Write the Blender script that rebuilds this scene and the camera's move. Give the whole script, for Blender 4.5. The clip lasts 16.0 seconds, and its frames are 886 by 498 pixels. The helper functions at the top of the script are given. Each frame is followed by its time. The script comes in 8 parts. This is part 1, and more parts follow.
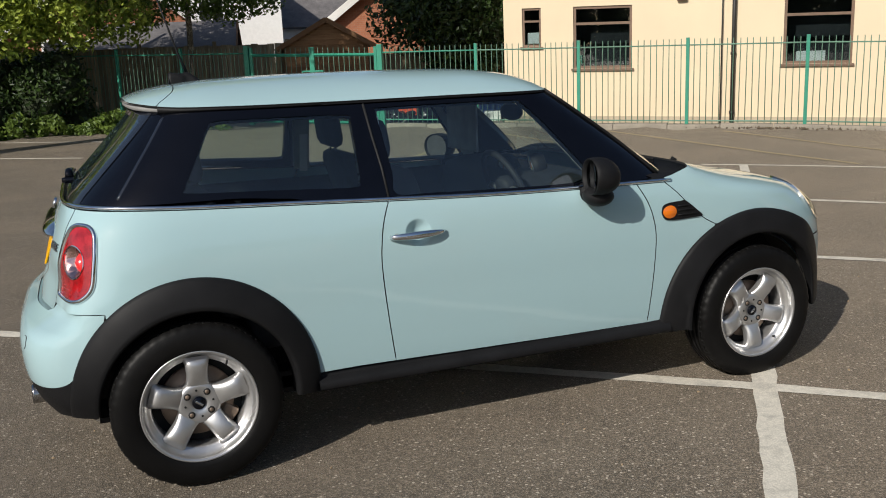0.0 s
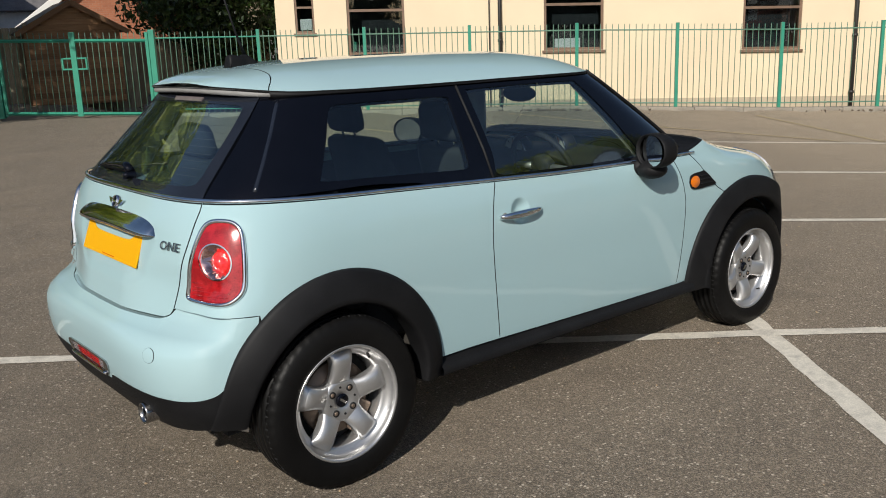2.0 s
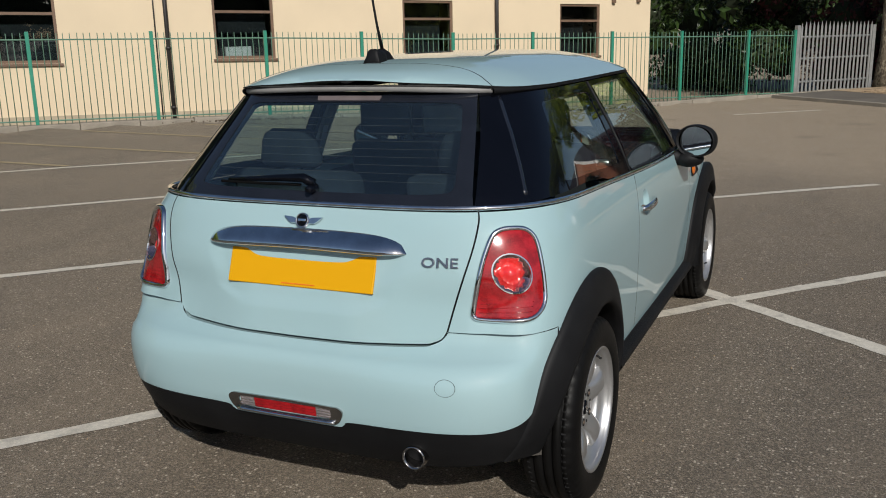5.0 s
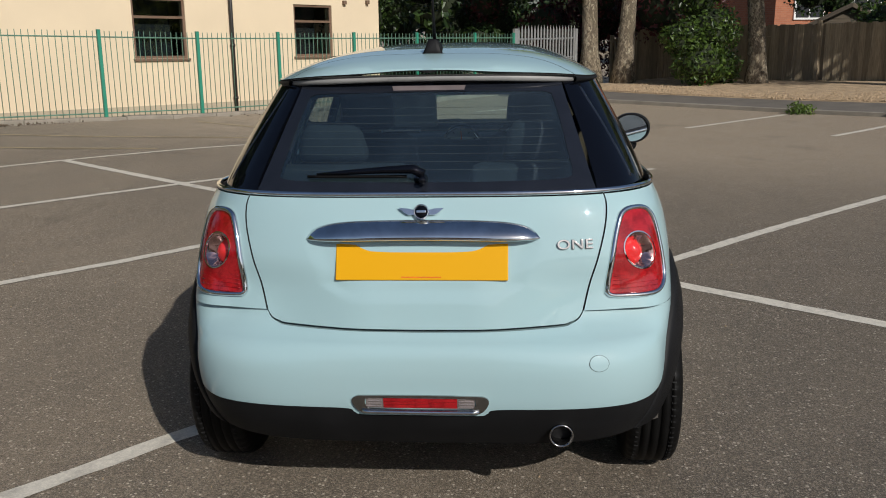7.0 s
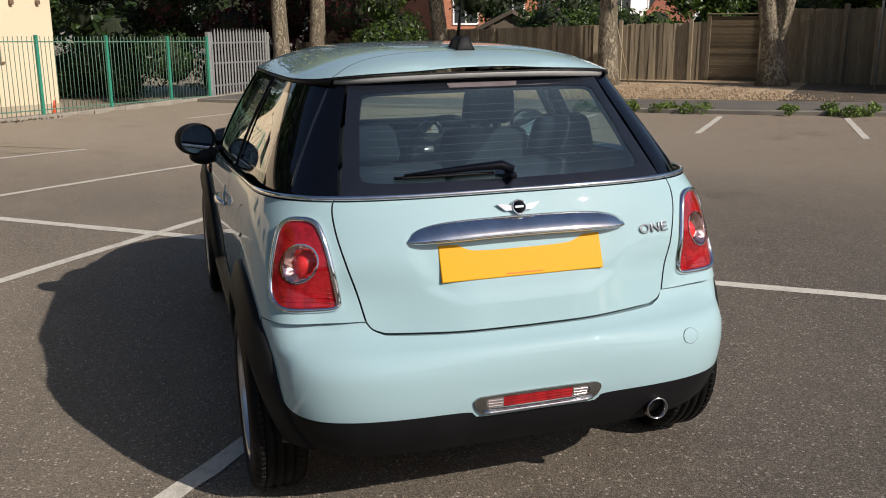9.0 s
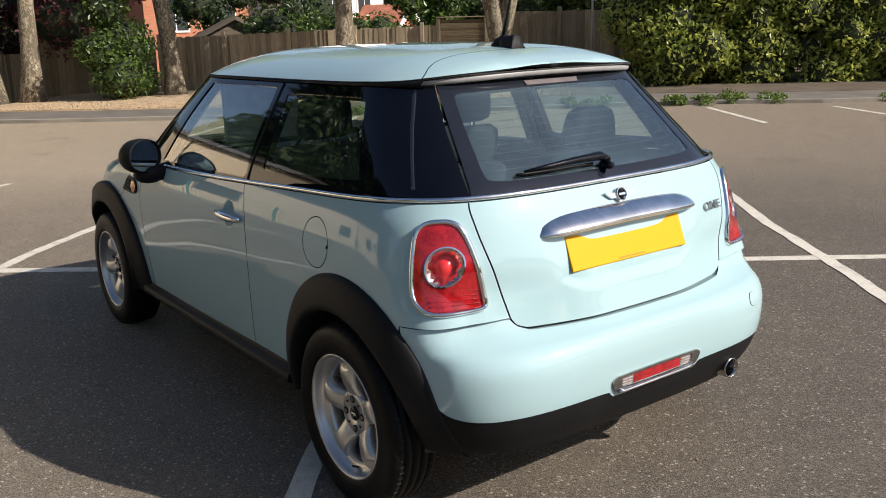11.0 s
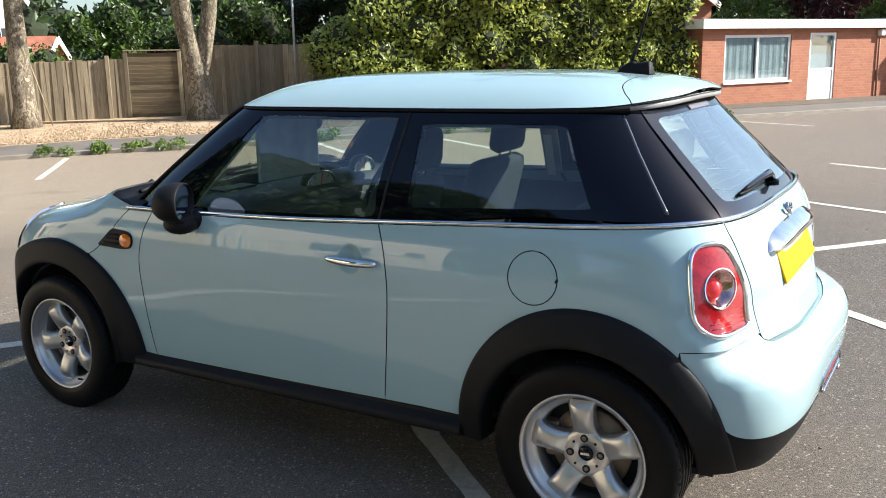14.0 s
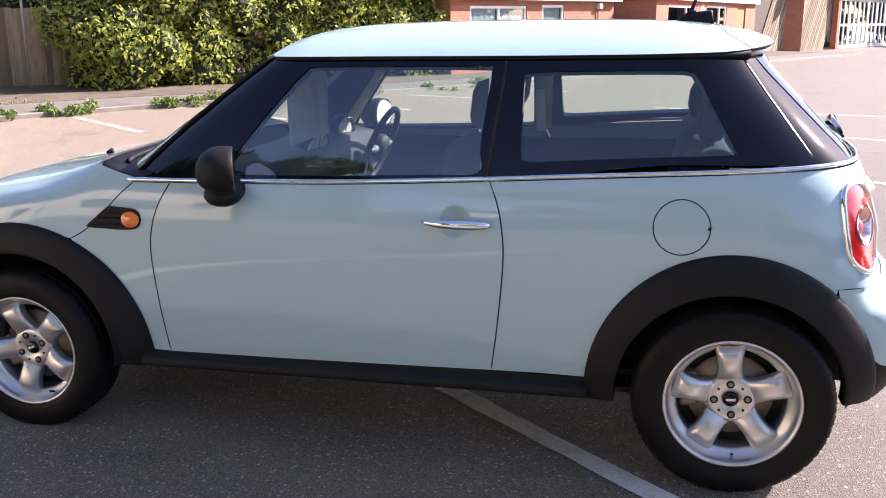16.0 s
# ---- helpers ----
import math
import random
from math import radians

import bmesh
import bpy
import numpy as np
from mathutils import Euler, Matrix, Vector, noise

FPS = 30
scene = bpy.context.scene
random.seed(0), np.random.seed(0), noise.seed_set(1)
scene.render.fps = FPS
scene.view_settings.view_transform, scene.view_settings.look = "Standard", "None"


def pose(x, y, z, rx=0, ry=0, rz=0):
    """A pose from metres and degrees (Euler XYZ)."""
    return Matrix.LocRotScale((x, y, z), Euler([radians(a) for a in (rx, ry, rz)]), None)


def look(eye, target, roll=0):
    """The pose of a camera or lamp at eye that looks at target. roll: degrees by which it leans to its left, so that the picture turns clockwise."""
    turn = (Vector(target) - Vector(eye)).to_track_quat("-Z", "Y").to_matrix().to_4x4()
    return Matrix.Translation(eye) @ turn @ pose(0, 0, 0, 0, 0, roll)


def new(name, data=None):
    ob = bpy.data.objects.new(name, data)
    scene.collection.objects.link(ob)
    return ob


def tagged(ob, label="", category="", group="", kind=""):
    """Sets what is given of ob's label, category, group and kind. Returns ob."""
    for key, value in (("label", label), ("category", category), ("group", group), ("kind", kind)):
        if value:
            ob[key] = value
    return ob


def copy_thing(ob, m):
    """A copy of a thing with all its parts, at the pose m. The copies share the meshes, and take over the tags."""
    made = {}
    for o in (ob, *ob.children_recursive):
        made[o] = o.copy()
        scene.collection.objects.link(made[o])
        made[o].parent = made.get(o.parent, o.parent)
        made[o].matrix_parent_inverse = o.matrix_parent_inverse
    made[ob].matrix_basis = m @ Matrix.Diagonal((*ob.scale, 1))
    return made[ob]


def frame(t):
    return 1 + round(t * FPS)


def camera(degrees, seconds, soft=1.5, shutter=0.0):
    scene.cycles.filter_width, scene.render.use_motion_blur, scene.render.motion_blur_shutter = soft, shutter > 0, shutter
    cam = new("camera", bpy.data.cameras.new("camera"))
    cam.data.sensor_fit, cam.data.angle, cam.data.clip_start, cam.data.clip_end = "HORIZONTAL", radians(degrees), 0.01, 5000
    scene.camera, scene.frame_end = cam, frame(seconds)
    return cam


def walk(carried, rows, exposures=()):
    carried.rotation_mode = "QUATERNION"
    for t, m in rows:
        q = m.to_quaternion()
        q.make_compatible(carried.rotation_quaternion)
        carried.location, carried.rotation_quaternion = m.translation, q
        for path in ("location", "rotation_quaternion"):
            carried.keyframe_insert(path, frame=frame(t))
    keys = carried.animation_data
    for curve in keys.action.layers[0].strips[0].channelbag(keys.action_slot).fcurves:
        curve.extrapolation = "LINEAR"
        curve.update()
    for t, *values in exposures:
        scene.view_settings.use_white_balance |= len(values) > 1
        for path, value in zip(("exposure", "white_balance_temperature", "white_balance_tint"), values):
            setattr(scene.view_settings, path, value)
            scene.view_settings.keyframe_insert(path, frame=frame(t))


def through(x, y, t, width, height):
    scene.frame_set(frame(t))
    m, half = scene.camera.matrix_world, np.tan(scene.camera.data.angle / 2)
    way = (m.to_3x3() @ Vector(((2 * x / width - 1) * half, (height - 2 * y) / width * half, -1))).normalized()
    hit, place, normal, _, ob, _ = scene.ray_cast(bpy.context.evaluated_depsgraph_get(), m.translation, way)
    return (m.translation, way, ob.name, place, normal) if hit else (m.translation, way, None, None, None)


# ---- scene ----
cam = camera(52.4, 16.0, 1.0)

PATH = [
    (0, (-0.269, -3.937, 1.501), (0.44, -2.116, 1.073), -2.3),
    (0.5, (-0.631, -3.803, 1.506), (0.212, -2.042, 1.072), -1.7),
    (1, (-0.939, -3.63, 1.52), (0.054, -1.951, 1.076), -1.7),
    (1.5, (-1.189, -3.413, 1.528), (-0.052, -1.831, 1.073), -1.6),
    (2, (-1.547, -3.233, 1.533), (-0.315, -1.731, 1.057), -2.0),
    (2.5, (-1.76, -3.006, 1.527), (-0.416, -1.616, 1.013), -2.1),
    (3, (-1.969, -2.73, 1.529), (-0.499, -1.466, 1.04), -1.7),
    (3.5, (-2.259, -2.467, 1.536), (-0.707, -1.301, 1.052), -1.2),
    (4, (-2.428, -2.183, 1.528), (-0.815, -1.105, 1.042), -1.9),
    (4.2, (-2.475, -2.046, 1.533), (-0.831, -1.016, 1.05), -1.9),
    (6.3, (-3.028, -0.71, 1.515), (-1.129, -0.311, 1.031), -1.3),
    (6.5, (-3.049, -0.606, 1.535), (-1.139, -0.266, 1.048), -1.6),
    (7, (-3.046, -0.272, 1.506), (-1.112, -0.111, 1.024), -0.5),
    (7.5, (-3.074, 0.075, 1.506), (-1.133, 0.084, 1.023), -0.4),
    (8, (-3.092, 0.415, 1.509), (-1.158, 0.248, 1.026), -0.3),
    (8.5, (-2.976, 0.705, 1.496), (-1.07, 0.339, 1.014), -0.1),
    (9, (-2.886, 1.013, 1.487), (-1.03, 0.44, 1.01), -0.2),
    (9.2, (-2.858, 1.148, 1.499), (-1.026, 0.498, 1.028), -0.5),
    (11.3, (-2.236, 2.248, 1.481), (-0.724, 1.024, 1.015), -1.0),
    (11.5, (-2.152, 2.324, 1.489), (-0.686, 1.044, 1.03), -0.8),
    (12, (-1.952, 2.541, 1.475), (-0.61, 1.132, 1.013), -0.2),
    (12.5, (-1.76, 2.763, 1.481), (-0.525, 1.264, 1.006), -0.2),
    (13, (-1.52, 2.866, 1.453), (-0.357, 1.307, 0.987), -0.5),
    (13.5, (-1.258, 3.013, 1.459), (-0.177, 1.387, 1.023), -0.4),
    (14, (-0.968, 3.211, 1.483), (0.044, 1.536, 1.069), -1.0),
    (14.5, (-0.671, 3.302, 1.457), (0.208, 1.556, 1.035), -0.7),
    (15, (-0.358, 3.36, 1.439), (0.37, 1.553, 0.989), -0.9),
    (15.5, (-0.025, 3.484, 1.435), (0.558, 1.627, 0.974), -0.7),
    (16, (0.287, 3.499, 1.411), (0.72, 1.606, 0.931), -0.5),
]
walk(cam, [(t, look(eye, aim, lean)) for t, eye, aim, lean in PATH],
     [(0.0, -0.02, 6350, 10), (0.5, 0.04, 6350, 10), (2.5, -0.05, 6250, 10), (3.0, -0.14, 6200, 10), (3.5, -0.38, 6200, 10), (7.5, -0.28, 6200, 11), (9.0, 0.0, 6400, 14), (11.5, 0.67, 6500, 12), (12.5, 0.95, 6360, 9), (14.0, 1.36, 6150, 10), (15.5, 1.86, 6270, 31), (16.0, 1.95, 6280, 29)])


# ---------------------------------------------------------------- light
SUN_WAY = Vector((-1.22, -0.83, 1.0)).normalized()   # towards the sun
world = bpy.data.worlds.new("sky")
scene.world = world
world.use_nodes = True
wn = world.node_tree
wn.nodes.clear()
sky = wn.nodes.new("ShaderNodeTexSky")
sky.sky_type = "NISHITA"
sky.sun_disc = False
sky.sun_elevation = math.asin(SUN_WAY.z)
sky.sun_rotation = math.atan2(SUN_WAY.x, SUN_WAY.y) % (2 * math.pi)
sky.air_density, sky.dust_density, sky.ozone_density = 1.0, 1.5, 1.8
bg = wn.nodes.new("ShaderNodeBackground")
bg.inputs["Strength"].default_value = 0.082
wout = wn.nodes.new("ShaderNodeOutputWorld")
wn.links.new(sky.outputs[0], bg.inputs[0])
wn.links.new(bg.outputs[0], wout.inputs[0])

sun = new("sun", bpy.data.lights.new("sun", "SUN"))
sun.data.energy, sun.data.angle, sun.data.color = 4.7, radians(0.53), (1.0, 0.94, 0.84)
sun.matrix_world = look(SUN_WAY * 60, (0, 0, 0))


# ---------------------------------------------------------------- materials
def rgb(r, g, b):
    return (r, g, b, 1.0)


class Nodes:
    """Short hand for building a node material."""

    def __init__(self, name):
        self.mat = bpy.data.materials.new(name)
        self.mat.use_nodes = True
        self.tree = self.mat.node_tree
        self.tree.nodes.clear()
        self.out = self.tree.nodes.new("ShaderNodeOutputMaterial")

    def add(self, kind, **inputs):
        node = self.tree.nodes.new("ShaderNode" + kind)
        for key, value in inputs.items():
            self.put(node, key, value)
        return node

    def put(self, node, key, value):
        name = key.replace("_", " ")
        slot = node.inputs[int(key[1:])] if key[0] == "i" and key[1:].isdigit() else node.inputs[name]
        if isinstance(value, bpy.types.NodeSocket):
            self.tree.links.new(value, slot)
        else:
            slot.default_value = value

    def place(self, scale=(1, 1, 1), world=False):
        src = self.add("NewGeometry").outputs["Position"] if world else self.add("TexCoord").outputs["Object"]
        return self.add("Mapping", Vector=src, Scale=scale).outputs[0]

    def noise(self, where, scale, detail=4.0, rough=0.55):
        return self.add("TexNoise", Vector=where, Scale=scale, Detail=detail, Roughness=rough).outputs["Fac"]

    def ramp(self, fac, low, high, a=0.0, b=1.0):
        node = self.add("MapRange", Value=fac)
        node.inputs["From Min"].default_value, node.inputs["From Max"].default_value = low, high
        node.inputs["To Min"].default_value, node.inputs["To Max"].default_value = a, b
        return node.outputs[0]

    def math(self, kind, a, b=0.0):
        node = self.add("Math")
        node.operation = kind
        self.put(node, "i0", a)
        self.put(node, "i1", b)
        return node.outputs[0]

    def mix(self, fac, a, b, kind="MIX"):
        node = self.add("MixRGB", Fac=fac, Color1=a, Color2=b)
        node.blend_type = kind
        return node.outputs[0]

    def bump(self, height, strength=0.3, distance=0.01):
        return self.add("Bump", Height=height, Strength=strength, Distance=distance).outputs[0]

    def finish(self, **inputs):
        shader = self.add("BsdfPrincipled", **inputs)
        self.tree.links.new(shader.outputs[0], self.out.inputs[0])
        return self.mat


def plain(name, colour, rough=0.5, metal=0.0, vary=0.12, scale=6.0, grain=90.0, relief=0.08, coat=0.0):
    """A surface with broad stains, fine grain and a little relief."""
    n = Nodes(name)
    p = n.place()
    broad, fine = n.noise(p, scale, 5), n.noise(p, grain, 3)
    dark = tuple(c * (1 - vary) for c in colour[:3]) + (1,)
    light = tuple(min(1, c * (1 + vary)) for c in colour[:3]) + (1,)
    both = n.mix(0.35, broad, fine)
    col = n.mix(n.ramp(both, 0.35, 0.65), dark, light)
    return n.finish(Base_Color=col, Roughness=n.ramp(broad, 0.3, 0.7, rough * 0.88, min(1, rough * 1.12)), Metallic=metal,
                    Coat_Weight=coat, Normal=n.bump(fine, relief, 0.002))


def asphalt_material():
    n = Nodes("asphalt")
    p = n.place(world=True)
    stones = n.add("TexVoronoi", Vector=p, Scale=165.0)
    small = n.add("TexVoronoi", Vector=p, Scale=380.0)
    pick = n.add("SeparateColor", Color=stones.outputs["Color"]).outputs[0]
    pick2 = n.add("SeparateColor", Color=small.outputs["Color"]).outputs[0]
    broad, mid = n.noise(p, 0.35, 5), n.noise(p, 3.0, 6)
    base = n.mix(n.ramp(n.mix(0.5, broad, mid), 0.3, 0.7), rgb(0.060, 0.052, 0.042), rgb(0.112, 0.096, 0.076))
    dusty = n.ramp(n.noise(n.place(scale=(0.55, 1.3, 1.0), world=True), 0.9, 9, 0.68), 0.44, 0.66, 0.0, 0.55)
    base = n.mix(dusty, base, rgb(0.175, 0.142, 0.104))
    lengthwise = n.add("SeparateXYZ", Vector=p).outputs[0]
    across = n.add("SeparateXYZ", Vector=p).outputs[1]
    run = n.math("SUBTRACT", n.math("ADD", lengthwise, n.math("MULTIPLY", broad, 3.0)), n.math("MULTIPLY", across, 0.8))
    # paler tone blended in by position, towards higher x and lower y
    worn = n.math("MULTIPLY", n.ramp(run, 6.0, 11.5, 0.0, 0.82), n.ramp(lengthwise, 1.0, 6.0, 0.35, 1.0))
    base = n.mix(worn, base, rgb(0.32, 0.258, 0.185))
    # darker tone by position: y from about -7 to 2, at low x
    dark_zone = n.ramp(n.math("ADD", across, n.math("MULTIPLY", n.math("ADD", broad, mid), 1.4)), 0.2, 2.2, 0.42, 0.0)
    dark_zone = n.math("MULTIPLY", dark_zone, n.math("MULTIPLY", n.ramp(across, -7.5, -4.0, 0.0, 1.0), n.ramp(lengthwise, 5.0, 9.0, 1.0, 0.0)))
    base = n.mix(dark_zone, base, rgb(0.040, 0.035, 0.029))
    # warmer, paler tone towards far negative y
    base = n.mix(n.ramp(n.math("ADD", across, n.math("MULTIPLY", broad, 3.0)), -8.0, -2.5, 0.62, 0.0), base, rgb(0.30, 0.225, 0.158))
    base = n.mix(n.ramp(pick, 0.45, 0.95, 0.0, 0.75), base, rgb(0.245, 0.205, 0.158))
    base = n.mix(n.ramp(pick2, 0.0, 0.35, 0.85, 0.0), base, rgb(0.012, 0.011, 0.010))
    base = n.mix(n.ramp(pick2, 0.94, 0.98, 0.0, 0.8), base, rgb(0.34, 0.32, 0.28))
    grit = n.add("TexVoronoi", Vector=p, Scale=72.0)
    bright = n.add("SeparateColor", Color=grit.outputs["Color"]).outputs[1]
    core = n.ramp(grit.outputs["Distance"], 0.25, 0.45, 1.0, 0.0)
    base = n.mix(n.math("MULTIPLY", n.ramp(bright, 0.86, 0.90, 0.0, 0.85), core), base, rgb(0.46, 0.41, 0.34))
    base = n.mix(n.math("MULTIPLY", n.ramp(bright, 0.0, 0.16, 0.85, 0.0), core), base, rgb(0.02, 0.018, 0.016))
    oil = n.ramp(n.noise(p, 0.9, 3), 0.62, 0.72, 0.0, 0.35)
    base = n.mix(oil, base, rgb(0.04, 0.038, 0.036))
    height = n.math("ADD", stones.outputs["Distance"], n.math("MULTIPLY", small.outputs["Distance"], 0.4))
    return n.finish(Base_Color=base, Roughness=n.ramp(mid, 0.3, 0.7, 0.55, 0.68), Diffuse_Roughness=0.45, Normal=n.bump(height, 0.75, 0.005), Specular_IOR_Level=0.55, Specular_Tint=rgb(1.0, 0.9, 0.78), Sheen_Weight=0.10, Sheen_Roughness=0.3, Sheen_Tint=rgb(1.0, 0.79, 0.57))


def paint_line_material(name, colour):
    n = Nodes(name)
    p = n.place(world=True)
    stones = n.add("TexVoronoi", Vector=p, Scale=120.0)
    worn = n.ramp(n.noise(p, 9.0, 8, 0.7), 0.50, 0.66, 0.0, 1.0)
    chips = n.ramp(stones.outputs["Distance"], 0.25, 0.6, 0.0, 0.5)
    fade = n.math("MULTIPLY", n.math("ADD", worn, chips), 0.30)
    col = n.mix(n.ramp(n.noise(p, 40.0, 4), 0.3, 0.7), colour, tuple(c * 0.82 for c in colour[:3]) + (1,))
    col = n.mix(fade, col, rgb(0.12, 0.11, 0.10))
    return n.finish(Base_Color=col, Roughness=0.75, Normal=n.bump(stones.outputs["Distance"], 0.5, 0.003))


def brick_material():
    n = Nodes("red_brick")
    uv = n.add("TexCoord").outputs["UV"]
    bricks = n.add("TexBrick", Vector=uv, Color1=rgb(0.33, 0.105, 0.046), Color2=rgb(0.43, 0.155, 0.070), Mortar=rgb(0.34, 0.22, 0.145), Scale=1.0)
    bricks.inputs["Mortar Size"].default_value = 0.006
    bricks.inputs["Brick Width"].default_value, bricks.inputs["Row Height"].default_value = 0.225, 0.075
    p = n.place(world=True)
    col = n.mix(n.ramp(n.noise(p, 1.3, 5), 0.35, 0.7, 0.0, 0.3), bricks.outputs["Color"], rgb(0.24, 0.09, 0.05))
    col = n.mix(0.25, col, n.mix(n.noise(p, 30, 4), rgb(0.16, 0.06, 0.04), rgb(0.55, 0.24, 0.15)))
    return n.finish(Base_Color=col, Roughness=0.85, Normal=n.bump(n.math("SUBTRACT", 1.0, bricks.outputs["Fac"]), 0.5, 0.006))


def leaf_material(name, low, high, gloss=0.45, through=0.25):
    n = Nodes(name)
    pick = n.add("NewGeometry").outputs["Random Per Island"]
    patch = n.noise(n.place(world=True), 2.4, 4)
    col = n.mix(n.math("ADD", n.math("MULTIPLY", n.math("POWER", pick, 1.6), 0.55), n.math("MULTIPLY", n.ramp(patch, 0.42, 0.66), 0.45)), low, high)
    shader = n.add("BsdfPrincipled", Base_Color=col, Roughness=gloss, Specular_IOR_Level=0.4)
    back = n.add("BsdfTranslucent", Color=n.mix(0.5, col, high))
    mixed = n.add("MixShader", Fac=through, i1=shader.outputs[0], i2=back.outputs[0])
    n.tree.links.new(mixed.outputs[0], n.out.inputs[0])
    return n.mat


def glass_material(name, tint, gloss=1.0, film=0.0):
    n = Nodes(name)
    see = n.add("BsdfTransparent", Color=tint)
    shine = n.add("BsdfGlossy", Color=rgb(1, 1, 1), Roughness=0.015)
    facing = n.add("LayerWeight", Blend=0.5).outputs["Facing"]
    schlick = n.math("ADD", n.math("MULTIPLY", n.math("POWER", facing, 3.5), 0.88), 0.05 * gloss)
    mixed = n.add("MixShader", Fac=schlick, i1=see.outputs[0], i2=shine.outputs[0])
    if film:
        # dust film; the blue in its colour stands in for softly reflected sky
        dust = n.add("BsdfGlossy", Color=rgb(0.60, 0.88, 1.0), Roughness=0.45)
        patchy = n.ramp(n.noise(n.place(), 4.0, 5), 0.3, 0.7, film * 0.5, film * 1.5)
        mixed = n.add("MixShader", Fac=patchy, i1=mixed.outputs[0], i2=dust.outputs[0])
    n.tree.links.new(mixed.outputs[0], n.out.inputs[0])
    return n.mat


def bark_material():
    """Flaking bark: grey-brown ground with pale patches and fine ridges."""
    n = Nodes("flaking_bark")
    p = n.place(scale=(1, 1, 0.55))
    warp = n.add("VectorMath", i0=p, i1=n.add("TexNoise", Vector=p, Scale=9.0).outputs["Color"]).outputs[0]
    flakes = n.add("TexVoronoi", Vector=warp, Scale=7.0)
    pick = n.add("SeparateColor", Color=flakes.outputs["Color"]).outputs[0]
    fine = n.noise(p, 45.0, 6, 0.7)
    col = n.mix(n.ramp(pick, 0.35, 0.75), rgb(0.15, 0.118, 0.080), rgb(0.38, 0.31, 0.215))
    col = n.mix(n.ramp(pick, 0.80, 0.86, 0.0, 0.7), col, rgb(0.46, 0.41, 0.29))
    col = n.mix(n.ramp(n.noise(p, 2.2, 5), 0.5, 0.7, 0.0, 0.5), col, rgb(0.12, 0.115, 0.055))
    col = n.mix(n.ramp(fine, 0.35, 0.6, 0.55, 0.0), col, rgb(0.05, 0.04, 0.03))
    return n.finish(Base_Color=col, Roughness=0.95, Normal=n.bump(n.math("ADD", n.math("MULTIPLY", pick, 0.6), fine), 0.8, 0.02))


def wood_material(name, low, high, along=(9, 9, 0.7)):
    n = Nodes(name)
    p = n.place(scale=along)
    rnd = n.add("ObjectInfo").outputs["Random"]
    shifted = n.add("VectorMath", i0=p, i1=n.add("CombineXYZ", X=n.math("MULTIPLY", rnd, 37.0), Y=n.math("MULTIPLY", rnd, 11.0)).outputs[0]).outputs[0]
    grain = n.noise(shifted, 4.0, 8, 0.65)
    col = n.mix(n.ramp(grain, 0.3, 0.7), low, high)
    col = n.mix(n.math("MULTIPLY", rnd, 0.75), col, tuple(c * 0.5 for c in low[:3]) + (1,))
    return n.finish(Base_Color=col, Roughness=0.85, Normal=n.bump(grain, 0.35, 0.004))


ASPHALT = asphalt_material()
WHITE_LINE = paint_line_material("white_line_paint", rgb(0.73, 0.675, 0.57))
YELLOW_LINE = paint_line_material("yellow_line_paint", rgb(0.42, 0.335, 0.19))
CONCRETE = plain("concrete", rgb(0.26, 0.23, 0.185), 0.9, vary=0.25, scale=3, grain=60, relief=0.4)
PATH_TAR = plain("footpath_tar", rgb(0.135, 0.118, 0.098), 0.9, vary=0.25, scale=2, grain=70, relief=0.5)
GRAVEL = plain("gravel_bed", rgb(0.40, 0.29, 0.18), 0.95, vary=0.4, scale=4, grain=40, relief=0.6)
STONE = plain("gravel_stone", rgb(0.36, 0.265, 0.165), 0.9, vary=0.3, scale=20, grain=90, relief=0.3)
RENDER = plain("cream_render", rgb(0.70, 0.575, 0.40), 0.9, vary=0.05, scale=0.8, grain=120, relief=0.15)
PLINTH = plain("plinth_render", rgb(0.42, 0.35, 0.25), 0.9, vary=0.2, scale=1.5, grain=90, relief=0.3)
BRICK = brick_material()
BROWN_FRAME = plain("brown_window_frame", rgb(0.16, 0.10, 0.065), 0.5, vary=0.15)
WHITE_FRAME = plain("white_plastic", rgb(0.78, 0.78, 0.76), 0.35, vary=0.04)
FASCIA = plain("white_fascia_paint", rgb(0.74, 0.72, 0.68), 0.5, vary=0.1, scale=1.0)
ROOM_DARK = plain("unlit_room_black", rgb(0.02, 0.022, 0.025), 0.9)
CURTAIN = plain("net_curtain", rgb(0.80, 0.81, 0.82), 0.9, vary=0.06, scale=2)
GREEN_METAL = plain("green_post_paint", rgb(0.03, 0.23, 0.15), 0.45, vary=0.15, scale=4)
BAR_METAL = plain("fence_bar_paint", rgb(0.10, 0.20, 0.14), 0.5, vary=0.3, scale=5)
GREY_METAL = plain("galvanised_metal", rgb(0.33, 0.335, 0.33), 0.5, 0.4, vary=0.2)
BLACK_IRON = plain("black_downpipe", rgb(0.025, 0.022, 0.02), 0.5, vary=0.2)
WINDOW_GLASS = glass_material("window_glass", rgb(0.75, 0.80, 0.80), 1.0)
FENCE_WOOD = wood_material("weathered_fence_wood", rgb(0.21, 0.16, 0.10), rgb(0.46, 0.375, 0.25))
PANEL_WOOD = wood_material("lap_panel_wood", rgb(0.15, 0.11, 0.065), rgb(0.32, 0.25, 0.15), along=(0.7, 9, 9))
SHED_WOOD = wood_material("shed_wood", rgb(0.26, 0.13, 0.06), rgb(0.42, 0.24, 0.12), along=(0.7, 9, 9))
OLD_SHED = wood_material("old_shed_wood", rgb(0.10, 0.08, 0.06), rgb(0.2, 0.16, 0.11), along=(0.7, 9, 9))
